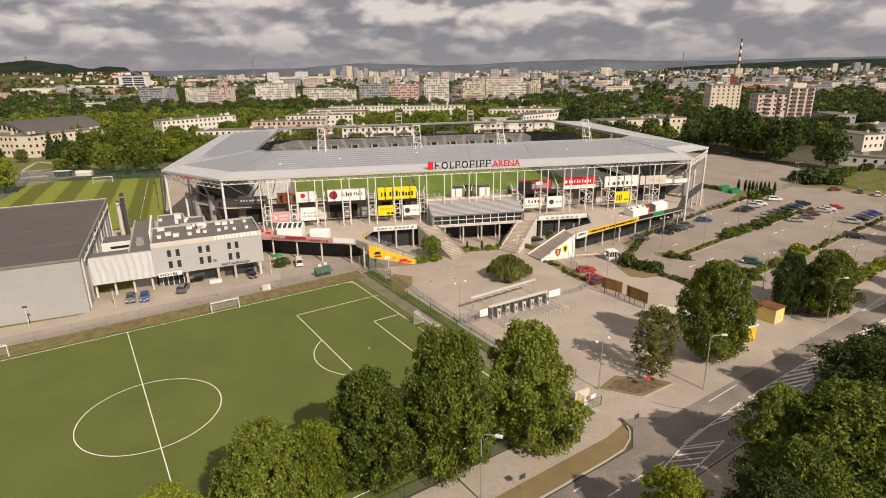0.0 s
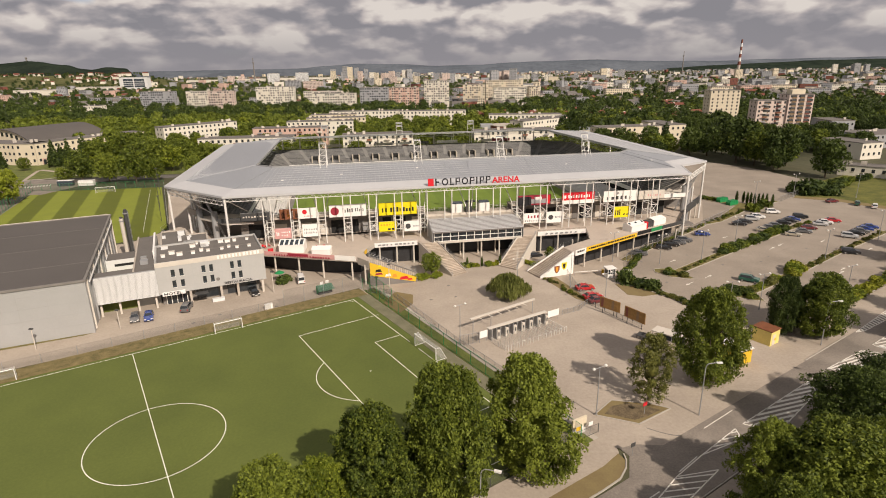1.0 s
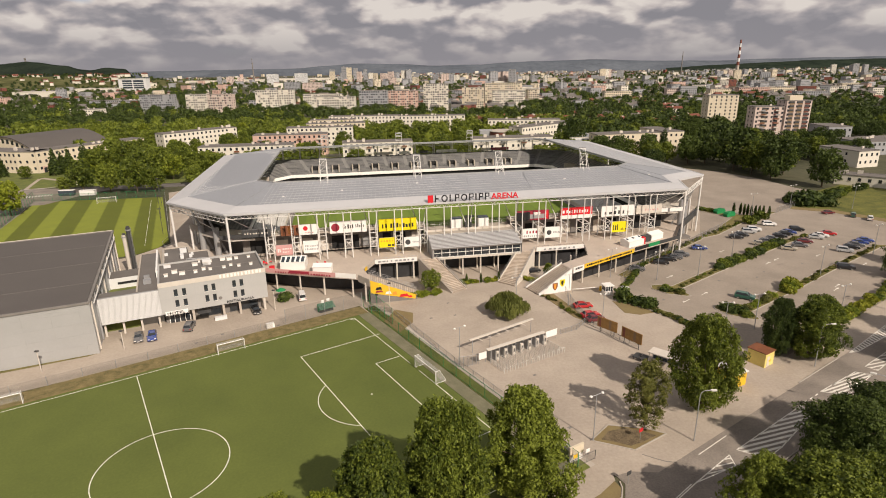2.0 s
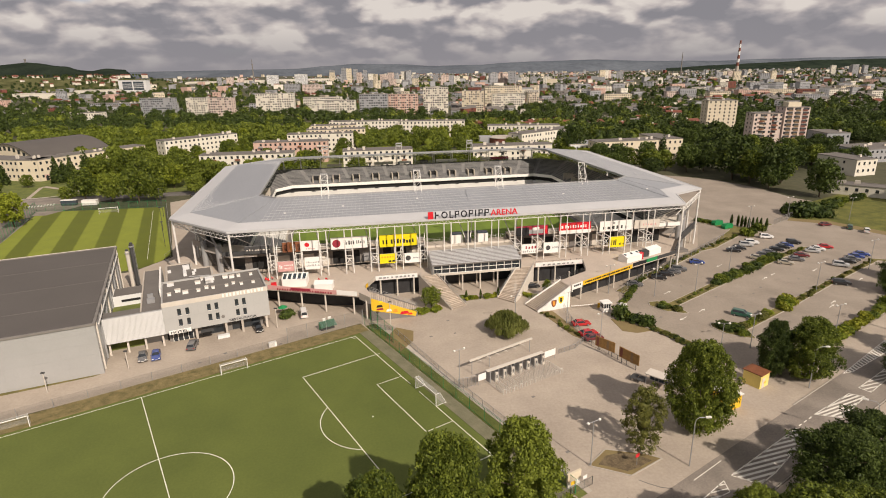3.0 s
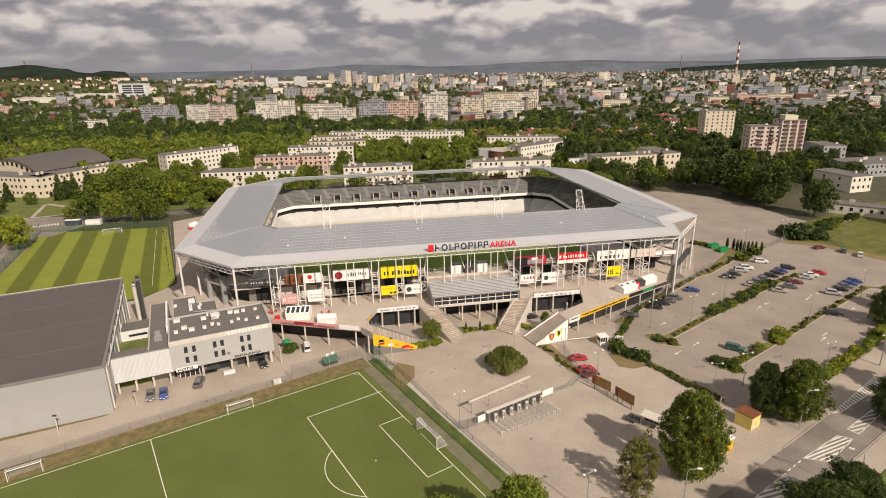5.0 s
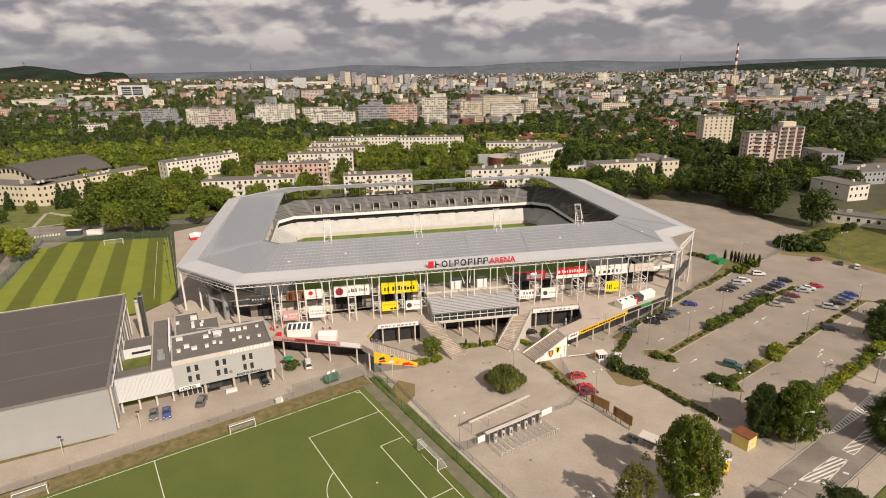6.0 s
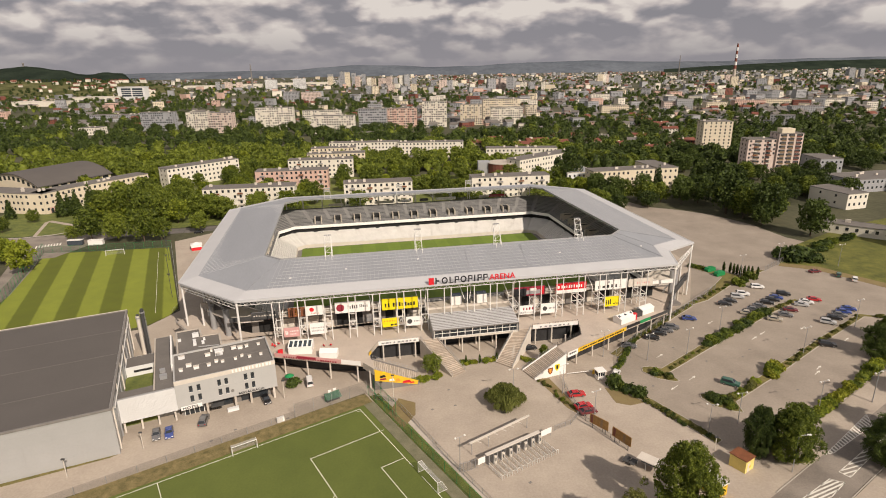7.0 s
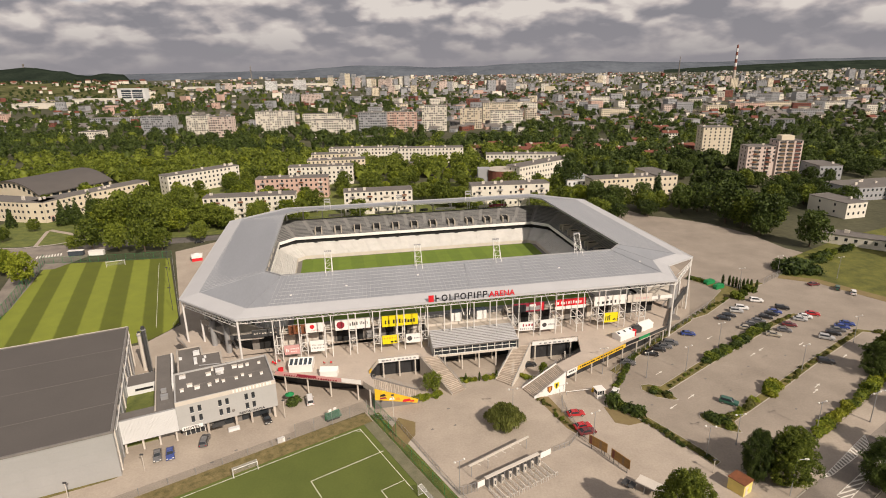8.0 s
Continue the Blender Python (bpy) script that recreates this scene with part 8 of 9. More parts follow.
range_of_hills("field_slope", [(-0.99, 30), (-0.72, 46), (-0.66, 40), (-0.6, 36), (-0.5, 30), (-0.44, 10), (-0.42, 2)], 2350, 520, "hill_field", "sunlit patchwork slope under the hill")
lt = thing("lookout_tower", at(-1855, 2680, 92), "small dark lookout tower on the wooded hill", "tower")
part("shaft", Geo().tube((0, 0, 0), (0, 0, 26), 3.0, 8), "concrete_dark", lt)
part("cabin", Geo().tube((0, 0, 20), (0, 0, 24), 4.5, 8), "concrete_dark", lt)


# scattered houses and trees on the slope under the wooded hill
def slope_height(x, y):
    u = max(0.0, min(1.0, (y - 1830) / 520))
    b = x / y
    top_ = 30 if b > -0.5 else 40
    return max(0.0, (top_ + 1) * math.sin(u * math.pi / 2) - 1) * (1.0 if b < -0.5 else max(0.0, (-0.42 - b) / 0.08))


rr = random.Random(41)
g, gr = Geo(), Geo()
for i in range(46):
    y = rr.uniform(1900, 2330)
    x = y * rr.uniform(-0.78, -0.47)
    w, h = rr.uniform(9, 20), rr.uniform(5, 9)
    m = at(x, y, slope_height(x, y) - 2.5, rr.uniform(-30, 30))
    g.box((0, 0, 0), (w, 9, h + 2.5), m)
    gr.add([(-0.5, -0.5, h + 2.5), (w + 0.5, -0.5, h + 2.5), (w + 0.5, 9.5, h + 2.5), (-0.5, 9.5, h + 2.5), (-0.5, 4.5, h + 6), (w + 0.5, 4.5, h + 6)], [(0, 1, 5, 4), (2, 3, 4, 5), (0, 4, 3), (1, 2, 5)], m)
vl = thing("hill_village", at(0, 0), "scattered pale houses on the slope below the hill", "village", "", "stuff")
tagged(part("town_wall", g, "render_white", vl), kind="stuff")
tagged(part("town_roof", gr, "tile_red", vl), kind="stuff")


# ---- plants ----
def leaf_cloud(rng, blobs, count, size, flat=0.0, droop=0.0, fill=0.55, loose=0.75):
    """Vertices and faces of many small leaf sprays scattered through a set of clumps (centre, radius)."""
    c = np.array([b[0] for b in blobs])
    r = np.array([b[1] for b in blobs])
    pick = rng.choice(len(blobs), count, p=r ** 2 / (r ** 2).sum())
    n = rng.normal(size=(count, 3))
    n /= np.linalg.norm(n, axis=1, keepdims=True)
    n[:, 2] = np.where(n[:, 2] < -0.55, -n[:, 2], n[:, 2])
    depth = fill + (1.12 - fill) * rng.uniform(0, 1, (count, 1)) ** 0.7 + rng.normal(scale=0.10, size=(count, 1))
    p = c[pick] + n * r[pick, None] * depth * (1, 1, 0.9)
    nn = 0.8 * n + rng.normal(scale=loose, size=(count, 3)) + (0, 0, flat + 0.15)
    nn /= np.linalg.norm(nn, axis=1, keepdims=True)
    u = np.cross(nn, rng.normal(size=(count, 3)))
    u /= np.linalg.norm(u, axis=1, keepdims=True)
    if droop:
        u = u * (1 - droop) + np.array((0, 0, -1.0)) * droop
        u /= np.linalg.norm(u, axis=1, keepdims=True)
    w = np.cross(nn, u)
    s = size * rng.uniform(0.5, 1.5, (count, 1))
    k = 0.22 if droop else 0.72
    v = np.stack([p - u * s - w * s * k, p - u * s * 0.6 + w * s * k, p + u * s], 1).reshape(-1, 3)
    f = np.arange(count * 3).reshape(-1, 3)
    return v, f


def tris(g):
    """A Geo's vertices and its four-sided faces cut into triangles."""
    f = np.array(g.f)
    return np.array(g.v), np.concatenate([f[:, [0, 1, 2]], f[:, [0, 2, 3]]])


def crown_mesh(name, v, f, core, mat):
    cv, cf = tris(core)
    return cloud_mesh(name, np.concatenate([v, cv]), np.concatenate([f, cf + len(v)]), mat)


def cloud_mesh(name, v, f, mat):
    me = bpy.data.meshes.new(name)
    me.vertices.add(len(v))
    me.vertices.foreach_set("co", v.astype(np.float32).ravel())
    me.loops.add(f.size)
    me.loops.foreach_set("vertex_index", f.astype(np.int32).ravel())
    me.polygons.add(len(f))
    me.polygons.foreach_set("loop_start", np.arange(0, f.size, f.shape[1], dtype=np.int32))
    me.materials.append(M[mat])
    me.update(calc_edges=True)
    return me


def tree(name, rng, h, rad, leaf, count, size, label, base=0.10, blobs_n=70, lean=0.0, core_n=7, category="tree"):
    """A tapered trunk with limbs, a dark inner mass and an uneven crown of many small leaf clumps."""
    t = thing(name, at(0, 0, -80), label, category)
    z0 = h * base
    p1, p2, p3 = rng.uniform(0, 6.3, 3)
    tops = [(rng.uniform(0, 6.3), rng.uniform(0.72, 0.95)) for _ in range(4)]

    def reach(a, k):
        prof = math.sin(math.pi * (0.15 + 0.80 * k)) ** 0.62
        return rad * prof * (1 + 0.13 * math.sin(2 * a + p1 + 3 * k) + 0.11 * math.sin(3 * a + p2 - 4 * k) + 0.08 * math.sin(5 * a + p3 + 9 * k))

    # many small clumps over the crown's surface, some standing out, some sunk into dark gaps
    blobs, inner = [], []
    for i in range(blobs_n):
        a, k = i * 2.39996 + rng.normal(scale=0.3), ((i + rng.uniform(0, 1)) / blobs_n) ** 0.95
        top = 0.80 + 0.20 * max(max(0, math.cos(a - ta)) * hh for ta, hh in tops)
        zz = z0 + (h * top - z0) * k
        lump = noise.noise(Vector((2.3 * math.cos(a) + p1 * 5, 2.3 * math.sin(a), h * k * 0.62))) + 0.5 * noise.noise(Vector((5 * math.cos(a), 5 * math.sin(a) + p2 * 3, h * k * 1.3)))
        out = reach(a, k) * (1 + 0.46 * lump) * (0.62 + 0.34 * rng.uniform(0, 1) ** 0.5 + (0.14 if rng.uniform(0, 1) < 0.10 else 0.0))
        cr_ = rad * rng.uniform(0.075, 0.17) * (1.0 if blobs_n > 200 else 1.9)
        blobs.append(((out * math.cos(a) + lean * k, out * math.sin(a), min(max(zz, cr_ * 0.8), h - cr_ * 0.8)), cr_))
    for i in range(blobs_n // 14):
        blobs.append(((rng.uniform(-0.3, 0.3) * rad, rng.uniform(-0.3, 0.3) * rad, h - rad * rng.uniform(0.16, 0.5)), rad * rng.uniform(0.10, 0.18)))
    boughs = blobs[:: max(1, blobs_n // 14)]
    for i in range(core_n):
        k = (i + 0.7) / (core_n + 0.6)
        a = i * 2.4 + p1
        r_ = reach(a, k) * 0.30
        inner.append(((0.38 * r_ * math.cos(a), 0.38 * r_ * math.sin(a), z0 + (h * 0.88 - z0) * k), r_))
    trunk = Geo()
    bend = [(0, 0, 0), (rng.uniform(-0.2, 0.2), rng.uniform(-0.2, 0.2), h * 0.16), (rng.uniform(-0.3, 0.3), rng.uniform(-0.3, 0.3), h * 0.34), (0, 0, h * 0.78)]
    tr = max(0.12, h * 0.020)
    for (p, q), r0, r1 in zip(zip(bend, bend[1:]), (tr * 1.3, tr, tr * 0.75), (tr, tr * 0.75, tr * 0.25)):
        trunk.tube(p, q, r0, 7, r1)
    for b in boughs[:14]:
        zs = h * 0.15 + max(0, b[0][2] - h * 0.2) * rng.uniform(0.4, 0.8)
        trunk.tube((0, 0, zs), b[0], tr * 0.45, 4, tr * 0.12)
    part("trunk", trunk, "bark", t)
    core = Geo()
    for c, r in inner:
        core.ball(c, r, 6, 1.15)
    v, f = leaf_cloud(rng, blobs, count, size)
    v[:, 2] = np.maximum(v[:, 2], 0.05)
    part("crown", crown_mesh("crown", v, f, core, leaf), None, t)
    return t


rng = np.random.default_rng(12)
BIG = [tree("tree", rng, 10, r, m, n, z, "", b, k, l) for r, m, n, z, b, k, l in (
    (4.0, "leaf", 40000, 0.118, 0.05, 520, 0.3), (3.5, "leaf_mid", 36000, 0.112, 0.06, 480, -0.4), (4.2, "leaf_mid", 42000, 0.118, 0.06, 540, 0.0),
    (3.9, "leaf_bright", 34000, 0.118, 0.06, 480, 0.2), (3.1, "leaf_dry", 10500, 0.115, 0.08, 260, -0.3), (4.4, "leaf_dark", 38000, 0.118, 0.05, 540, 0.0))]
MID_T = [tree("tree", rng, 10, r, m, 2200, 0.36, "", 0.20, 110, 0.0, 5) for r, m in ((4.0, "leaf"), (4.4, "leaf"), (3.7, "leaf_bright"), (4.3, "leaf_mid"), (3.4, "leaf_bright"), (4.4, "leaf_mid"), (4.2, "leaf_dark"), (4.5, "leaf_dark"), (3.8, "leaf_mid"))]


def plant(proto, x, y, h, wide, label, category="tree", group="", spin=None):
    """Places a tree of height h; wide: its breadth against the model's."""
    global used
    m = at(x, y, 0, (x * 37 + y * 53) % 360 if spin is None else spin)
    k = h / 10
    if proto not in used:
        used.add(proto)
        ob = proto
        ob.matrix_world = m @ Matrix.Diagonal((k * wide, k * wide, k, 1))
    else:
        ob = copy_thing(proto, m)
        ob.matrix_basis = m @ Matrix.Diagonal((k * wide, k * wide, k, 1))
    return tagged(ob, label, category, group)


used = set()
# roadside row in front of the pitch, and the trees by the plaza
plant(BIG[0], -18.1, 46.0, 13.8, 0.80, "leafy olive-green roadside tree beside the pitch fence", group="roadside trees")
plant(BIG[3], -13.7, 50.6, 11.0, 0.70, "yellow-green roadside tree beside the pitch fence", group="roadside trees")
plant(BIG[1], -8.1, 54.5, 14.8, 0.90, "tall green roadside tree beside the pitch fence", group="roadside trees")
plant(BIG[2], 0.1, 57.4, 18.0, 0.66, "tall green roadside tree with a thin spot in its crown", group="roadside trees")
plant(BIG[0], 10.5, 62.0, 16.2, 0.82, "dense rounded green roadside tree", group="roadside trees", spin=140)
plant(BIG[3], -26.0, 42.6, 9.4, 1.0, "yellow-green roadside tree beside the pitch fence", group="roadside trees", spin=60)
plant(BIG[0], 42.4, 82.2, 16.8, 0.70, "large green plaza tree over a kiosk", group="plaza trees", spin=200)
plant(BIG[4], 31.4, 77.4, 11.6, 0.92, "dry-looking brown-green tree in the planting bed", group="plaza trees")
plant(BIG[0], 70.6, 98.9, 12.4, 1.0, "broad green tree at the car park's corner", group="plaza trees")
plant(BIG[5], 64.6, 99.8, 11.6, 0.55, "slim dark green tree at the car park's corner", group="plaza trees")
plant(BIG[5], 54.6, 65.2, 11.6, 1.1, "dense dark green tree across the road", group="roadside trees")
plant(BIG[5], 61.5, 69.6, 10.8, 1.1, "dense green tree across the road", group="roadside trees", spin=20)
plant(BIG[0], 37.2, 54.4, 11.4, 0.85, "green tree across the road", group="roadside trees", spin=80)
plant(BIG[0], 42.0, 52.4, 13.2, 1.2, "broad green tree across the road", group="roadside trees", spin=260)
plant(BIG[2], 33.4, 45.4, 12.0, 0.8, "green tree across the road", group="roadside trees", spin=190)
plant(BIG[2], 49.0, 54.0, 11.6, 1.1, "green tree across the road", group="roadside trees", spin=310)
plant(BIG[5], 28.4, 40.4, 11.2, 0.95, "dark green tree across the road", group="roadside trees", spin=30)

plant(BIG[3], 21.8, 45.2, 8.8, 0.9, "yellow-green tree across the road", group="roadside trees")
plant(BIG[5], 90.0, 96.0, 11.0, 1.1, "dark green tree across the road", group="roadside trees")
plant(BIG[1], 100.5, 104.0, 11.0, 1.1, "green tree across the road", group="roadside trees")
plant(BIG[2], 119.0, 116.0, 11.5, 1.1, "green tree across the road", group="roadside trees")
plant(BIG[0], 126.0, 124.5, 10.0, 1.1, "green tree beside the car park", group="roadside trees")


plant(BIG[5], 119.6, 139.6, 9.6, 0.95, "dark green tree in the car park hedge", group="plaza trees", spin=70)
plant(BIG[1], 128.6, 148.6, 9.2, 0.95, "green tree in the car park hedge", group="plaza trees", spin=170)


# weeping willow on the plaza
def willow(x, y):
    t = thing("willow", at(x, y), "low weeping willow on the plaza", "tree")
    part("trunk", Geo().tube((0, 0, 0), (0, 0, 2.6), 0.28, 8, 0.18), "bark", t)
    r2 = np.random.default_rng(4)
    blobs = [((0.3, 0, 3.4), 1.3), ((-0.9, 0.5, 3.0), 1.2)]
    for i in range(26):
        a_, r_ = i * 2.4, 1.2 + 2.3 * r2.uniform(0, 1)
        blobs.append(((r_ * math.cos(a_), r_ * math.sin(a_), 3.2 - 0.16 * r_ * r_ + r2.uniform(-0.4, 0.5)), r2.uniform(0.6, 1.15)))
    v, f = leaf_cloud(r2, blobs, 17000, 0.36, 0.2, 0.72)
    v[:, 2] = np.maximum(v[:, 2] - 0.2, 0.08)
    core = Geo()
    for c, r in blobs:
        core.ball(c, r * 0.6, 6, 0.85)
    part("crown", crown_mesh("crown", v, f, core, "leaf_willow"), None, t, "drooping grey-green branches")
    return t


willow(14.2, 120.2).scale = (1.2, 1.2, 1.15)


def shrub_mesh(name, seed, blobs, count, size, mat):
    r2 = np.random.default_rng(seed)
    v, f = leaf_cloud(r2, blobs, count, size, 0.2)
    core = Geo()
    for c, r in blobs:
        core.ball(c, r * 0.62, 6, 0.9)
    return crown_mesh(name, v, f, core, mat)


SHRUB = {}
for i, (mat, r) in enumerate((("leaf_dark", 0.9), ("leaf", 0.8), ("leaf_gold", 0.75), ("leaf_dry", 0.7), ("leaf_bright", 0.8))):
    rr = np.random.default_rng(30 + i)
    SHRUB[mat] = shrub_mesh("shrub", 40 + i, [((rr.uniform(-0.7, 0.7), rr.uniform(-0.7, 0.7), rr.uniform(0.3, 0.8)), r * rr.uniform(0.55, 0.9)) for _ in range(6)], 760, 0.20, mat)
rs = random.Random(8)


def shrub(x, y, k, mat, label, group):
    ob = new("shrub", SHRUB[mat])
    ob.matrix_world = at(x, y, 0.05, rs.uniform(0, 360)) @ Matrix.Diagonal((k, k, k * rs.uniform(0.8, 1.15), 1))
    return tagged(ob, label, "shrub", group)


def hedge(p, q, n, mats, k, spread, label, group):
    for i in range(n):
        u = (i + rs.uniform(0, 0.8)) / n
        x, y = p[0] + (q[0] - p[0]) * u + rs.uniform(-spread, spread), p[1] + (q[1] - p[1]) * u + rs.uniform(-spread, spread)
        shrub(x, y, k * rs.uniform(0.7, 1.25), rs.choice(mats), label, group)


G1, G2, G3 = "car park hedge", "stadium shrubs", "boundary hedge"
hedge((54.5, 133.6), (59.5, 130.0), 9, ("leaf", "leaf_dark", "leaf_dry"), 0.95, 0.7, "low dark green shrub on a car park island", G1)
hedge((59.5, 134.5), (76, 147.4), 12, ("leaf_dry", "leaf_dry", "leaf"), 0.55, 0.4, "sparse dry shrub on a car park island", G1)
hedge((76, 147.4), (104, 168.6), 30, ("leaf_dark", "leaf", "leaf"), 1.25, 0.5, "bushy green shrub on a car park island", G1)
hedge((104, 168.6), (120, 179), 9, ("leaf", "leaf_dry"), 0.8, 0.4, "sparse dry shrub on a car park island", G1)
hedge((64.5, 121.0), (69.0, 116.4), 12, ("leaf", "leaf_dark"), 1.0, 0.8, "low dark green shrub on a car park island", G1)
hedge((68.5, 119.5), (80.0, 128.0), 10, ("leaf", "leaf_bright", "leaf_dry"), 0.95, 0.5, "green shrub on a car park island", G1)
hedge((84.0, 130.0), (89.0, 134.0), 8, ("leaf_gold", "leaf_bright"), 1.5, 0.7, "bright yellow-green shrub on a car park island", G1)
hedge((90.0, 134.6), (112.0, 150.4), 16, ("leaf_dry", "leaf", "leaf_dry"), 0.6, 0.4, "sparse dry shrub on a car park island", G1)
hedge((112, 150.4), (133, 166), 10, ("leaf_dry",), 0.6, 0.3, "sparse dry shrub on a car park island", G1)
hedge((137.5, 163.8), (139.4, 164.2), 4, ("leaf_dry",), 1.1, 0.4, "sparse dry shrub on a car park island", G1)
hedge((86.0, 113.2), (119, 136.8), 34, ("leaf_gold", "leaf_bright", "leaf_gold", "leaf"), 1.2, 0.35, "bright yellow-green hedge shrub", G1)
hedge((119, 136.8), (159, 163.6), 28, ("leaf_gold", "leaf_bright", "leaf"), 1.1, 0.4, "bright yellow-green hedge shrub", G1)
hedge((46.6, 123.4), (59.0, 104.4), 40, ("leaf_dark", "leaf_dry", "leaf_dry"), 0.6, 0.6, "dark boundary hedge shrub", G3)
hedge((45.6, 134.0), (56.6, 152.6), 44, ("leaf", "leaf_dark"), 0.62, 0.35, "low hedge shrub along the stadium fence", G2)
hedge((56.6, 152.6), (83.4, 176.6), 26, ("leaf", "leaf_dry"), 0.65, 0.4, "low hedge shrub along the stadium fence", G2)
hedge((85, 178), (105, 194), 16, ("leaf", "leaf_dry"), 0.6, 0.6, "low shrub along the car park", G2)
hedge((99.0, 214.0), (104.0, 210.5), 8, ("leaf_dark", "leaf"), 0.9, 0.6, "dark shrub beside the recycling skips", G2)
hedge((24.6, 131.0), (31.2, 116.4), 14, ("leaf_dry", "leaf"), 0.5, 0.5, "weedy low shrub in a narrow bed", G3)
hedge((-8.5, 130.5), (-0.5, 134.0), 9, ("leaf_gold", "leaf_bright"), 0.8, 0.5, "clipped yellow-green shrub under the stairs", G2)
hedge((4.5, 139.5), (9.5, 140.5), 8, ("leaf_gold", "leaf_bright"), 0.7, 0.3, "clipped yellow-green shrub before the lounge", G2)
hedge((11.5, 140.9), (14.5, 141.4), 6, ("leaf_gold", "leaf_bright"), 0.7, 0.3, "clipped yellow-green shrub before the lounge", G2)
hedge((21.5, 142.0), (26.0, 138.5), 8, ("leaf_gold", "leaf", "leaf_bright"), 0.8, 0.4, "clipped yellow-green shrub under the stairs", G2)
hedge((-39.4, 130.4), (-38.6, 130.8), 1, ("leaf_dark",), 1.7, 0.2, "dark green bush beside the hotel", G2)
for x, y, k in ((43.6, 127.2, 2.0), (46.0, 124.2, 1.8), (48.0, 122.8, 1.7), (44.8, 125.2, 1.5)):
    shrub(x, y, k, "leaf_dark" if k > 1.6 else "leaf", "large round dark green bush beside the gate road", "gate bushes")
for x, y, k in ((107.9, 192.6, 2.0), (112.2, 196.4, 1.9), (116.1, 199.0, 1.9)):
    shrub(x, y, k, "leaf", "round clipped green bush at the car park's end", "round bushes")
# young trees between the stairs and before the lounge
plant(MID_T[1], -3.2, 135.6, 5.2, 1.0, "young green tree between deck and stairs", group="courtyard trees")
plant(MID_T[4], 27.6, 140.6, 5.0, 0.7, "slim young tree between deck and stairs", group="courtyard trees")


def column_tree(x, y, h, label, group):
    """A narrow upright evergreen."""
    ob = new("cypress", SPIRE)
    ob.matrix_world = at(x, y, 0, (x * 71) % 360) @ Matrix.Diagonal((h * 0.11, h * 0.11, h, 1))
    return tagged(ob, label, "conifer", group)


r3 = np.random.default_rng(9)
spire = [((0.12 * math.cos(i * 2.4), 0.12 * math.sin(i * 2.4), 0.08 + 0.84 * i / 11), 0.95 * math.sin(math.pi * (0.25 + 0.62 * i / 11))) for i in range(12)]
sv, sf = leaf_cloud(r3, [((x / 1, y / 1, z * 9), r) for (x, y, z), r in spire], 1300, 0.26)
sv[:, 2] /= 9
co = Geo()
for (x, y, z), r in spire:
    co.ball((x, y, z), r * 0.75, 6, 0.11)
SPIRE = crown_mesh("cypress", sv, sf, co, "leaf_dark")
for x, y in ((109.1, 207.0), (111.2, 206.3), (111.8, 204.7), (112.8, 204.1), (113.2, 202.3), (114.6, 202.2), (116.0, 202.2), (117.1, 201.5), (118.9, 200.8)):
    column_tree(x, y, 4.6, "slim dark columnar evergreen at the car park's end", "columnar evergreens")
for x, y in ((6.0, 139.4), (9.8, 140.0), (14.6, 141.0)):
    column_tree(x, y, 3.0, "slim dark columnar evergreen before the lounge", "columnar evergreens")


def conifer(x, y, h):
    t = thing("spruce", at(x, y), "dark pointed spruce before the school", "conifer", "spruces")
    part("trunk", Geo().tube((0, 0, 0), (0, 0, h * 0.9), 0.2, 6, 0.05), "bark", t)
    r4 = np.random.default_rng(int(abs(x)))
    bl = [((0, 0, h * (0.12 + 0.84 * i / 9)), h * 0.22 * (1 - i / 10) + 0.2) for i in range(10)]
    v, f = leaf_cloud(r4, bl, 1600, 0.5)
    part("crown", cloud_mesh("crown", v, f, "leaf_dark"), None, t)


for x, y, h in ((-242, 312, 11), (-214.7, 315, 15), (-208.1, 318, 15), (-203.5, 325, 18), (137, 353, 17), (158, 352, 15), (-215, 322, 12)):
    conifer(x, y, h)

# street and park trees behind the stadium
STREET = [(-171, 268, 15), (-156, 264, 14), (-143, 263, 16), (-136, 266, 11), (-175, 306, 21), (-180, 268, 7), (-148, 298, 16), (-141, 296, 13), (-123, 280, 10), (-117, 300, 13), (-207, 413, 14), (-203, 329, 12), (-240, 380, 12),
          (-188, 233, 11), (-172, 221, 14), (-223, 303, 7), (-226, 283, 8), (-182, 300, 16), (-166, 303, 19), (-136, 308, 13), (-163, 322, 15), (-154, 312, 15), (-150, 330, 13), (-172, 334, 14), (-147, 350, 12), (-160, 346, 14), (-182, 352, 15), (-190, 322, 12), (-196, 240, 10)]
STREET2 = [(119, 328, 16), (100, 325, 16), (107, 329, 13), (128, 323, 12), (138, 318, 16), (148, 319, 17), (152, 294, 23), (156, 284, 17), (164, 276, 20), (158, 270, 11), (195, 326, 14), (222, 343, 14), (224, 334, 16), (87, 382, 22), (101, 442, 17), (78, 377, 13),
           (203, 233, 15), (171, 252, 17), (174, 352, 19), (169, 363, 16), (182, 336, 10), (202, 322, 11), (94, 339, 14), (96, 352, 11), (160, 306, 17), (166, 292, 16), (172, 284, 14), (170, 310, 15), (180, 316, 12), (158, 330, 15), (146, 338, 13), (212, 352, 14), (186, 354, 16), (232, 330, 10)]
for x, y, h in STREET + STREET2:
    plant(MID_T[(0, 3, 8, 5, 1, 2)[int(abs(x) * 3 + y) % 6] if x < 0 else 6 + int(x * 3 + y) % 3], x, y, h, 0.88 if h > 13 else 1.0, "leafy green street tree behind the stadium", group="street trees")
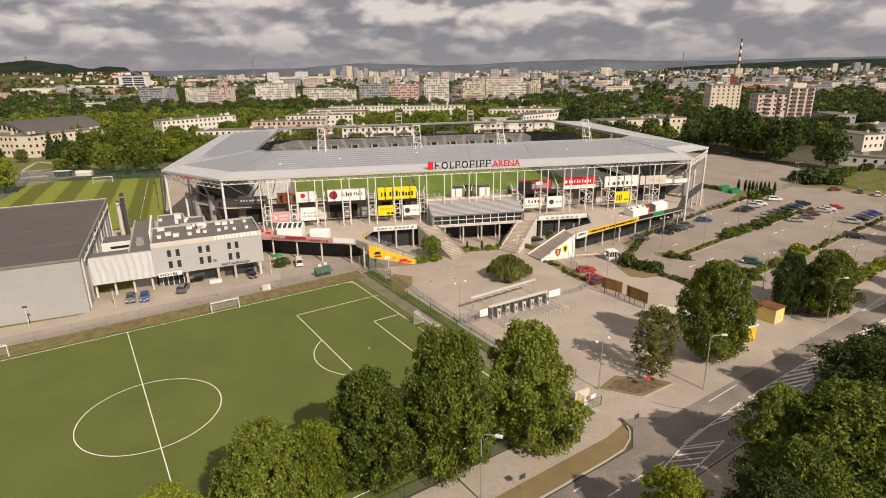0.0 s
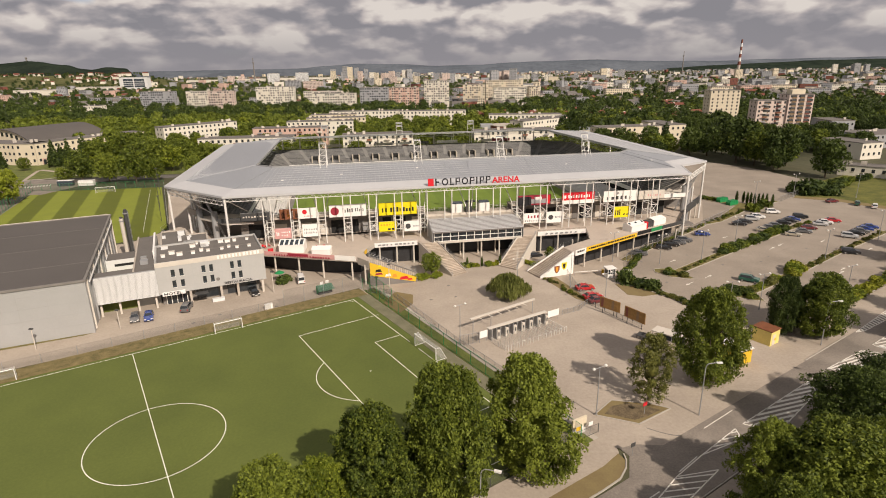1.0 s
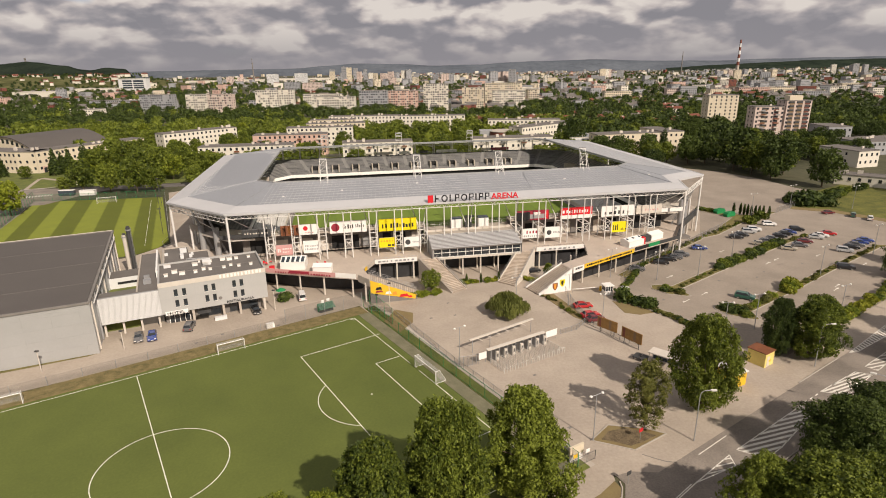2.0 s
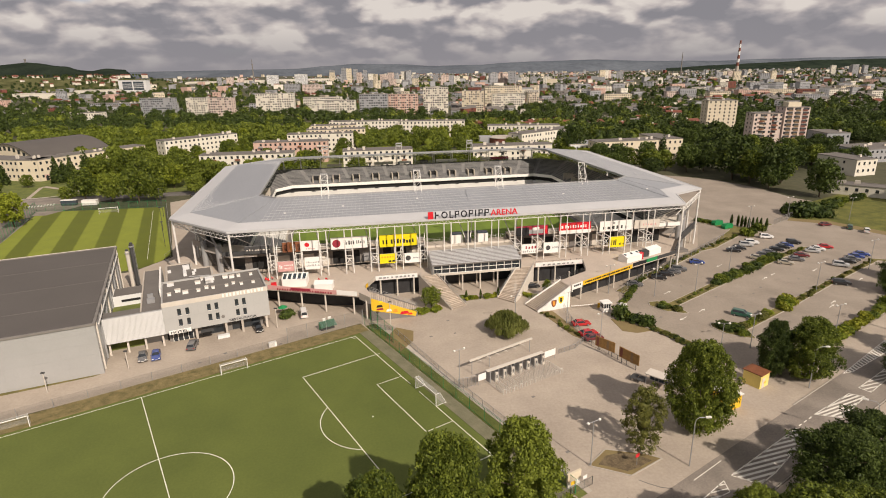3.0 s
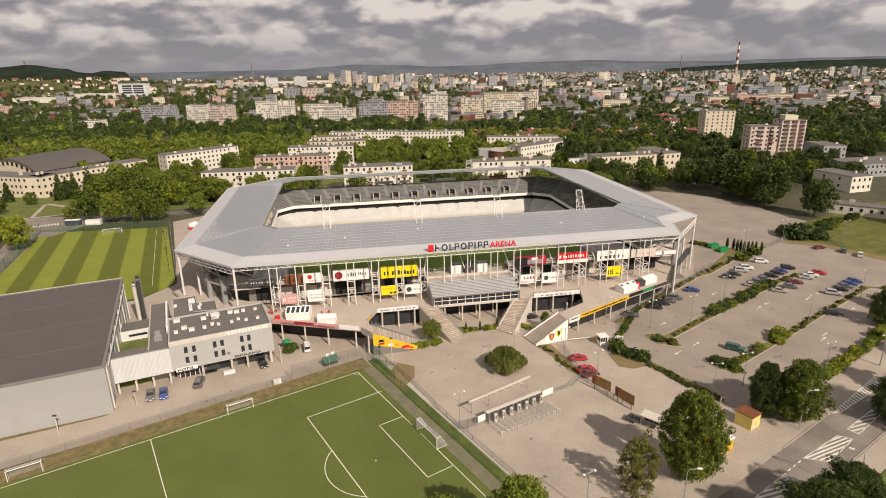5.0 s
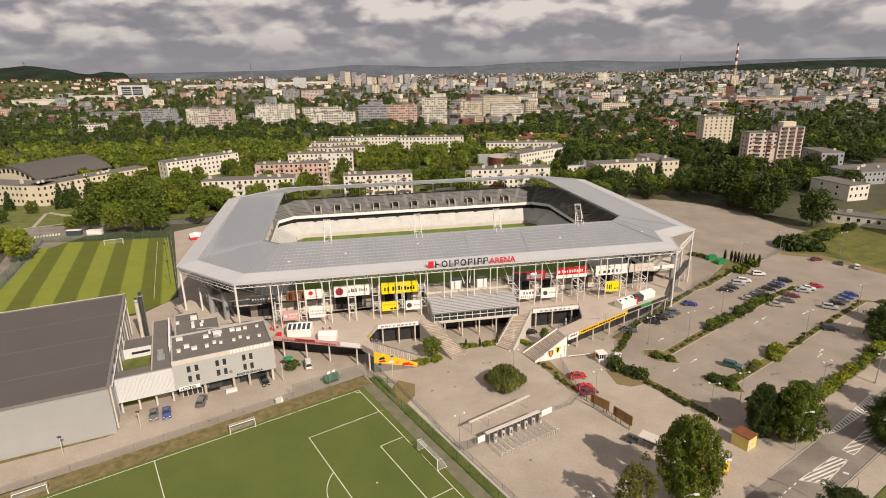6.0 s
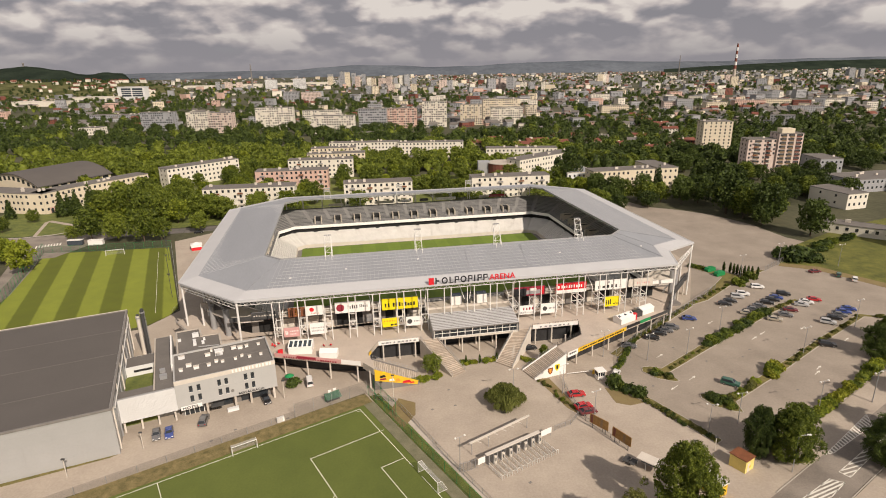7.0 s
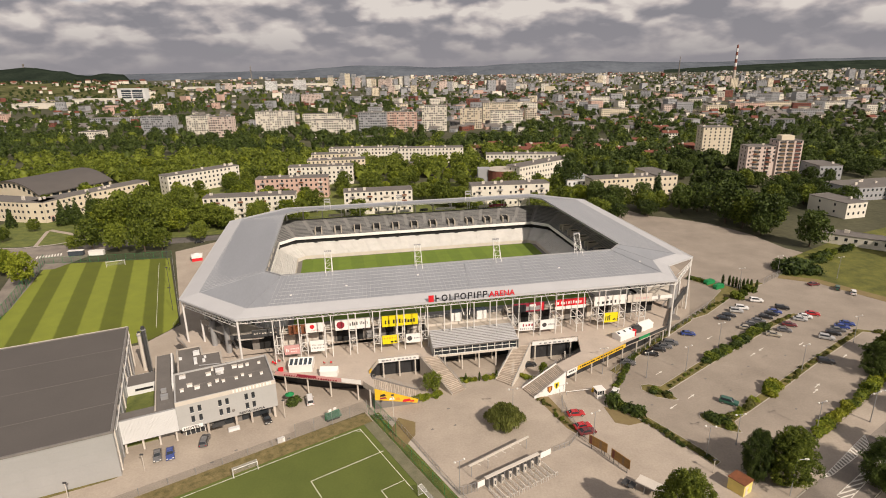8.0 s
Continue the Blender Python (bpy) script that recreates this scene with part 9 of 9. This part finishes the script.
hedge((152, 226), (186, 249), 16, ("leaf_dark", "leaf_dark", "leaf"), 2.0, 2.2, "dark shrub along the back of the meadow", "meadow shrubs")
for x, y, k in ((144, 219, 4.6), (148, 224, 4.0), (141, 224, 3.6), (150, 217, 3.2)):
    shrub(x, y, k, "leaf_dark", "tall dark green thicket beside the meadow", "thicket")
rw = random.Random(21)


def free(x, y, r):
    return all((x - a) ** 2 + (y - b) ** 2 > (c + r) ** 2 for a, b, c in FOOT)


placed = 0
while placed < 300:
    x, y = rw.uniform(-330, 330), 296 + 190 * rw.random() ** 1.2
    if not free(x, y, 2.5) or (abs(y - (308 + (x + 30) * 0.2)) < 9 and -330 < x < 130) or y < 300 + 0.17 * x - 12 or (150 < x < 240 and y < 320):
        continue
    if x > 160 and y < 330 and rw.random() < 0.5:
        continue
    if x < -192 and y < 350:
        continue
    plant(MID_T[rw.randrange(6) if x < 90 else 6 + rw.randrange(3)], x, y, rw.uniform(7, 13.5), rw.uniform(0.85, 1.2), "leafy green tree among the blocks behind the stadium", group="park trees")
    placed += 1

# far woods: one joined mass of crowns, dense in the belts, thinner in the town
def woods(name, spots, leaf, label, per=95):
    r5 = np.random.default_rng(len(spots))
    blobs, core = [], Geo()
    for x, y, h, *up in spots:
        z0 = up[0] if up else 0.0
        core.ball((x, y, z0 + h * 0.42), h * 0.38, 5, 1.1)
        for i in range(6):
            a_, q_ = i * 2.4 + x, r5.uniform(0.1, 0.36)
            blobs.append(((x + h * q_ * math.cos(a_), y + h * q_ * math.sin(a_), z0 + h * (0.86 - q_ * r5.uniform(0.5, 1.4))), h * r5.uniform(0.13, 0.24)))
    v, f = leaf_cloud(r5, blobs, per * len(spots), 0.9)
    ob = new(name, crown_mesh(name, v, f, core, leaf))
    return tagged(ob, label, "woods", "", "stuff")


belts = {"leaf": [], "leaf_dark": [], "leaf_mid": []}
tries = 0
while sum(map(len, belts.values())) < 6600 and tries < 160000:
    tries += 1
    d = 430 * math.exp(rw.uniform(0, 1.0) * math.log(3600 / 430))
    x = d * math.tan(rw.uniform(-0.80, 0.80))
    y = d
    n_ = noise.noise(Vector((x / 160, y / 190, 0.5))) + 0.5 * noise.noise(Vector((x / 60, y / 60, 2.5)))
    belt = (y < 640) or (x < -130 and y < 760) or (x > 150 and y < 800)
    if not belt and n_ < (-0.45 if x < -100 and y < 1500 else -0.18):
        continue
    if not free(x, y, 3.0):
        continue
    # past 560 m the darker leaves also carry the cloud shade over the town
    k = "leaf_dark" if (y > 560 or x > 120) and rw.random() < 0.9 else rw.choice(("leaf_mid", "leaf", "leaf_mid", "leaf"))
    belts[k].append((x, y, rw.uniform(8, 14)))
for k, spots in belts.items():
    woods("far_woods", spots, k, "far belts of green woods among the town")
slope = []
for i in range(420):
    y = rw.uniform(1860, 2380)
    x = y * rw.uniform(-0.80, -0.45)
    if noise.noise(Vector((x / 90, y / 90, 7.5))) > -0.1:
        slope.append((x, y, rw.uniform(8, 13), slope_height(x, y)))
woods("far_woods", slope, "leaf_dark", "dark trees and hedges on the hill slope")
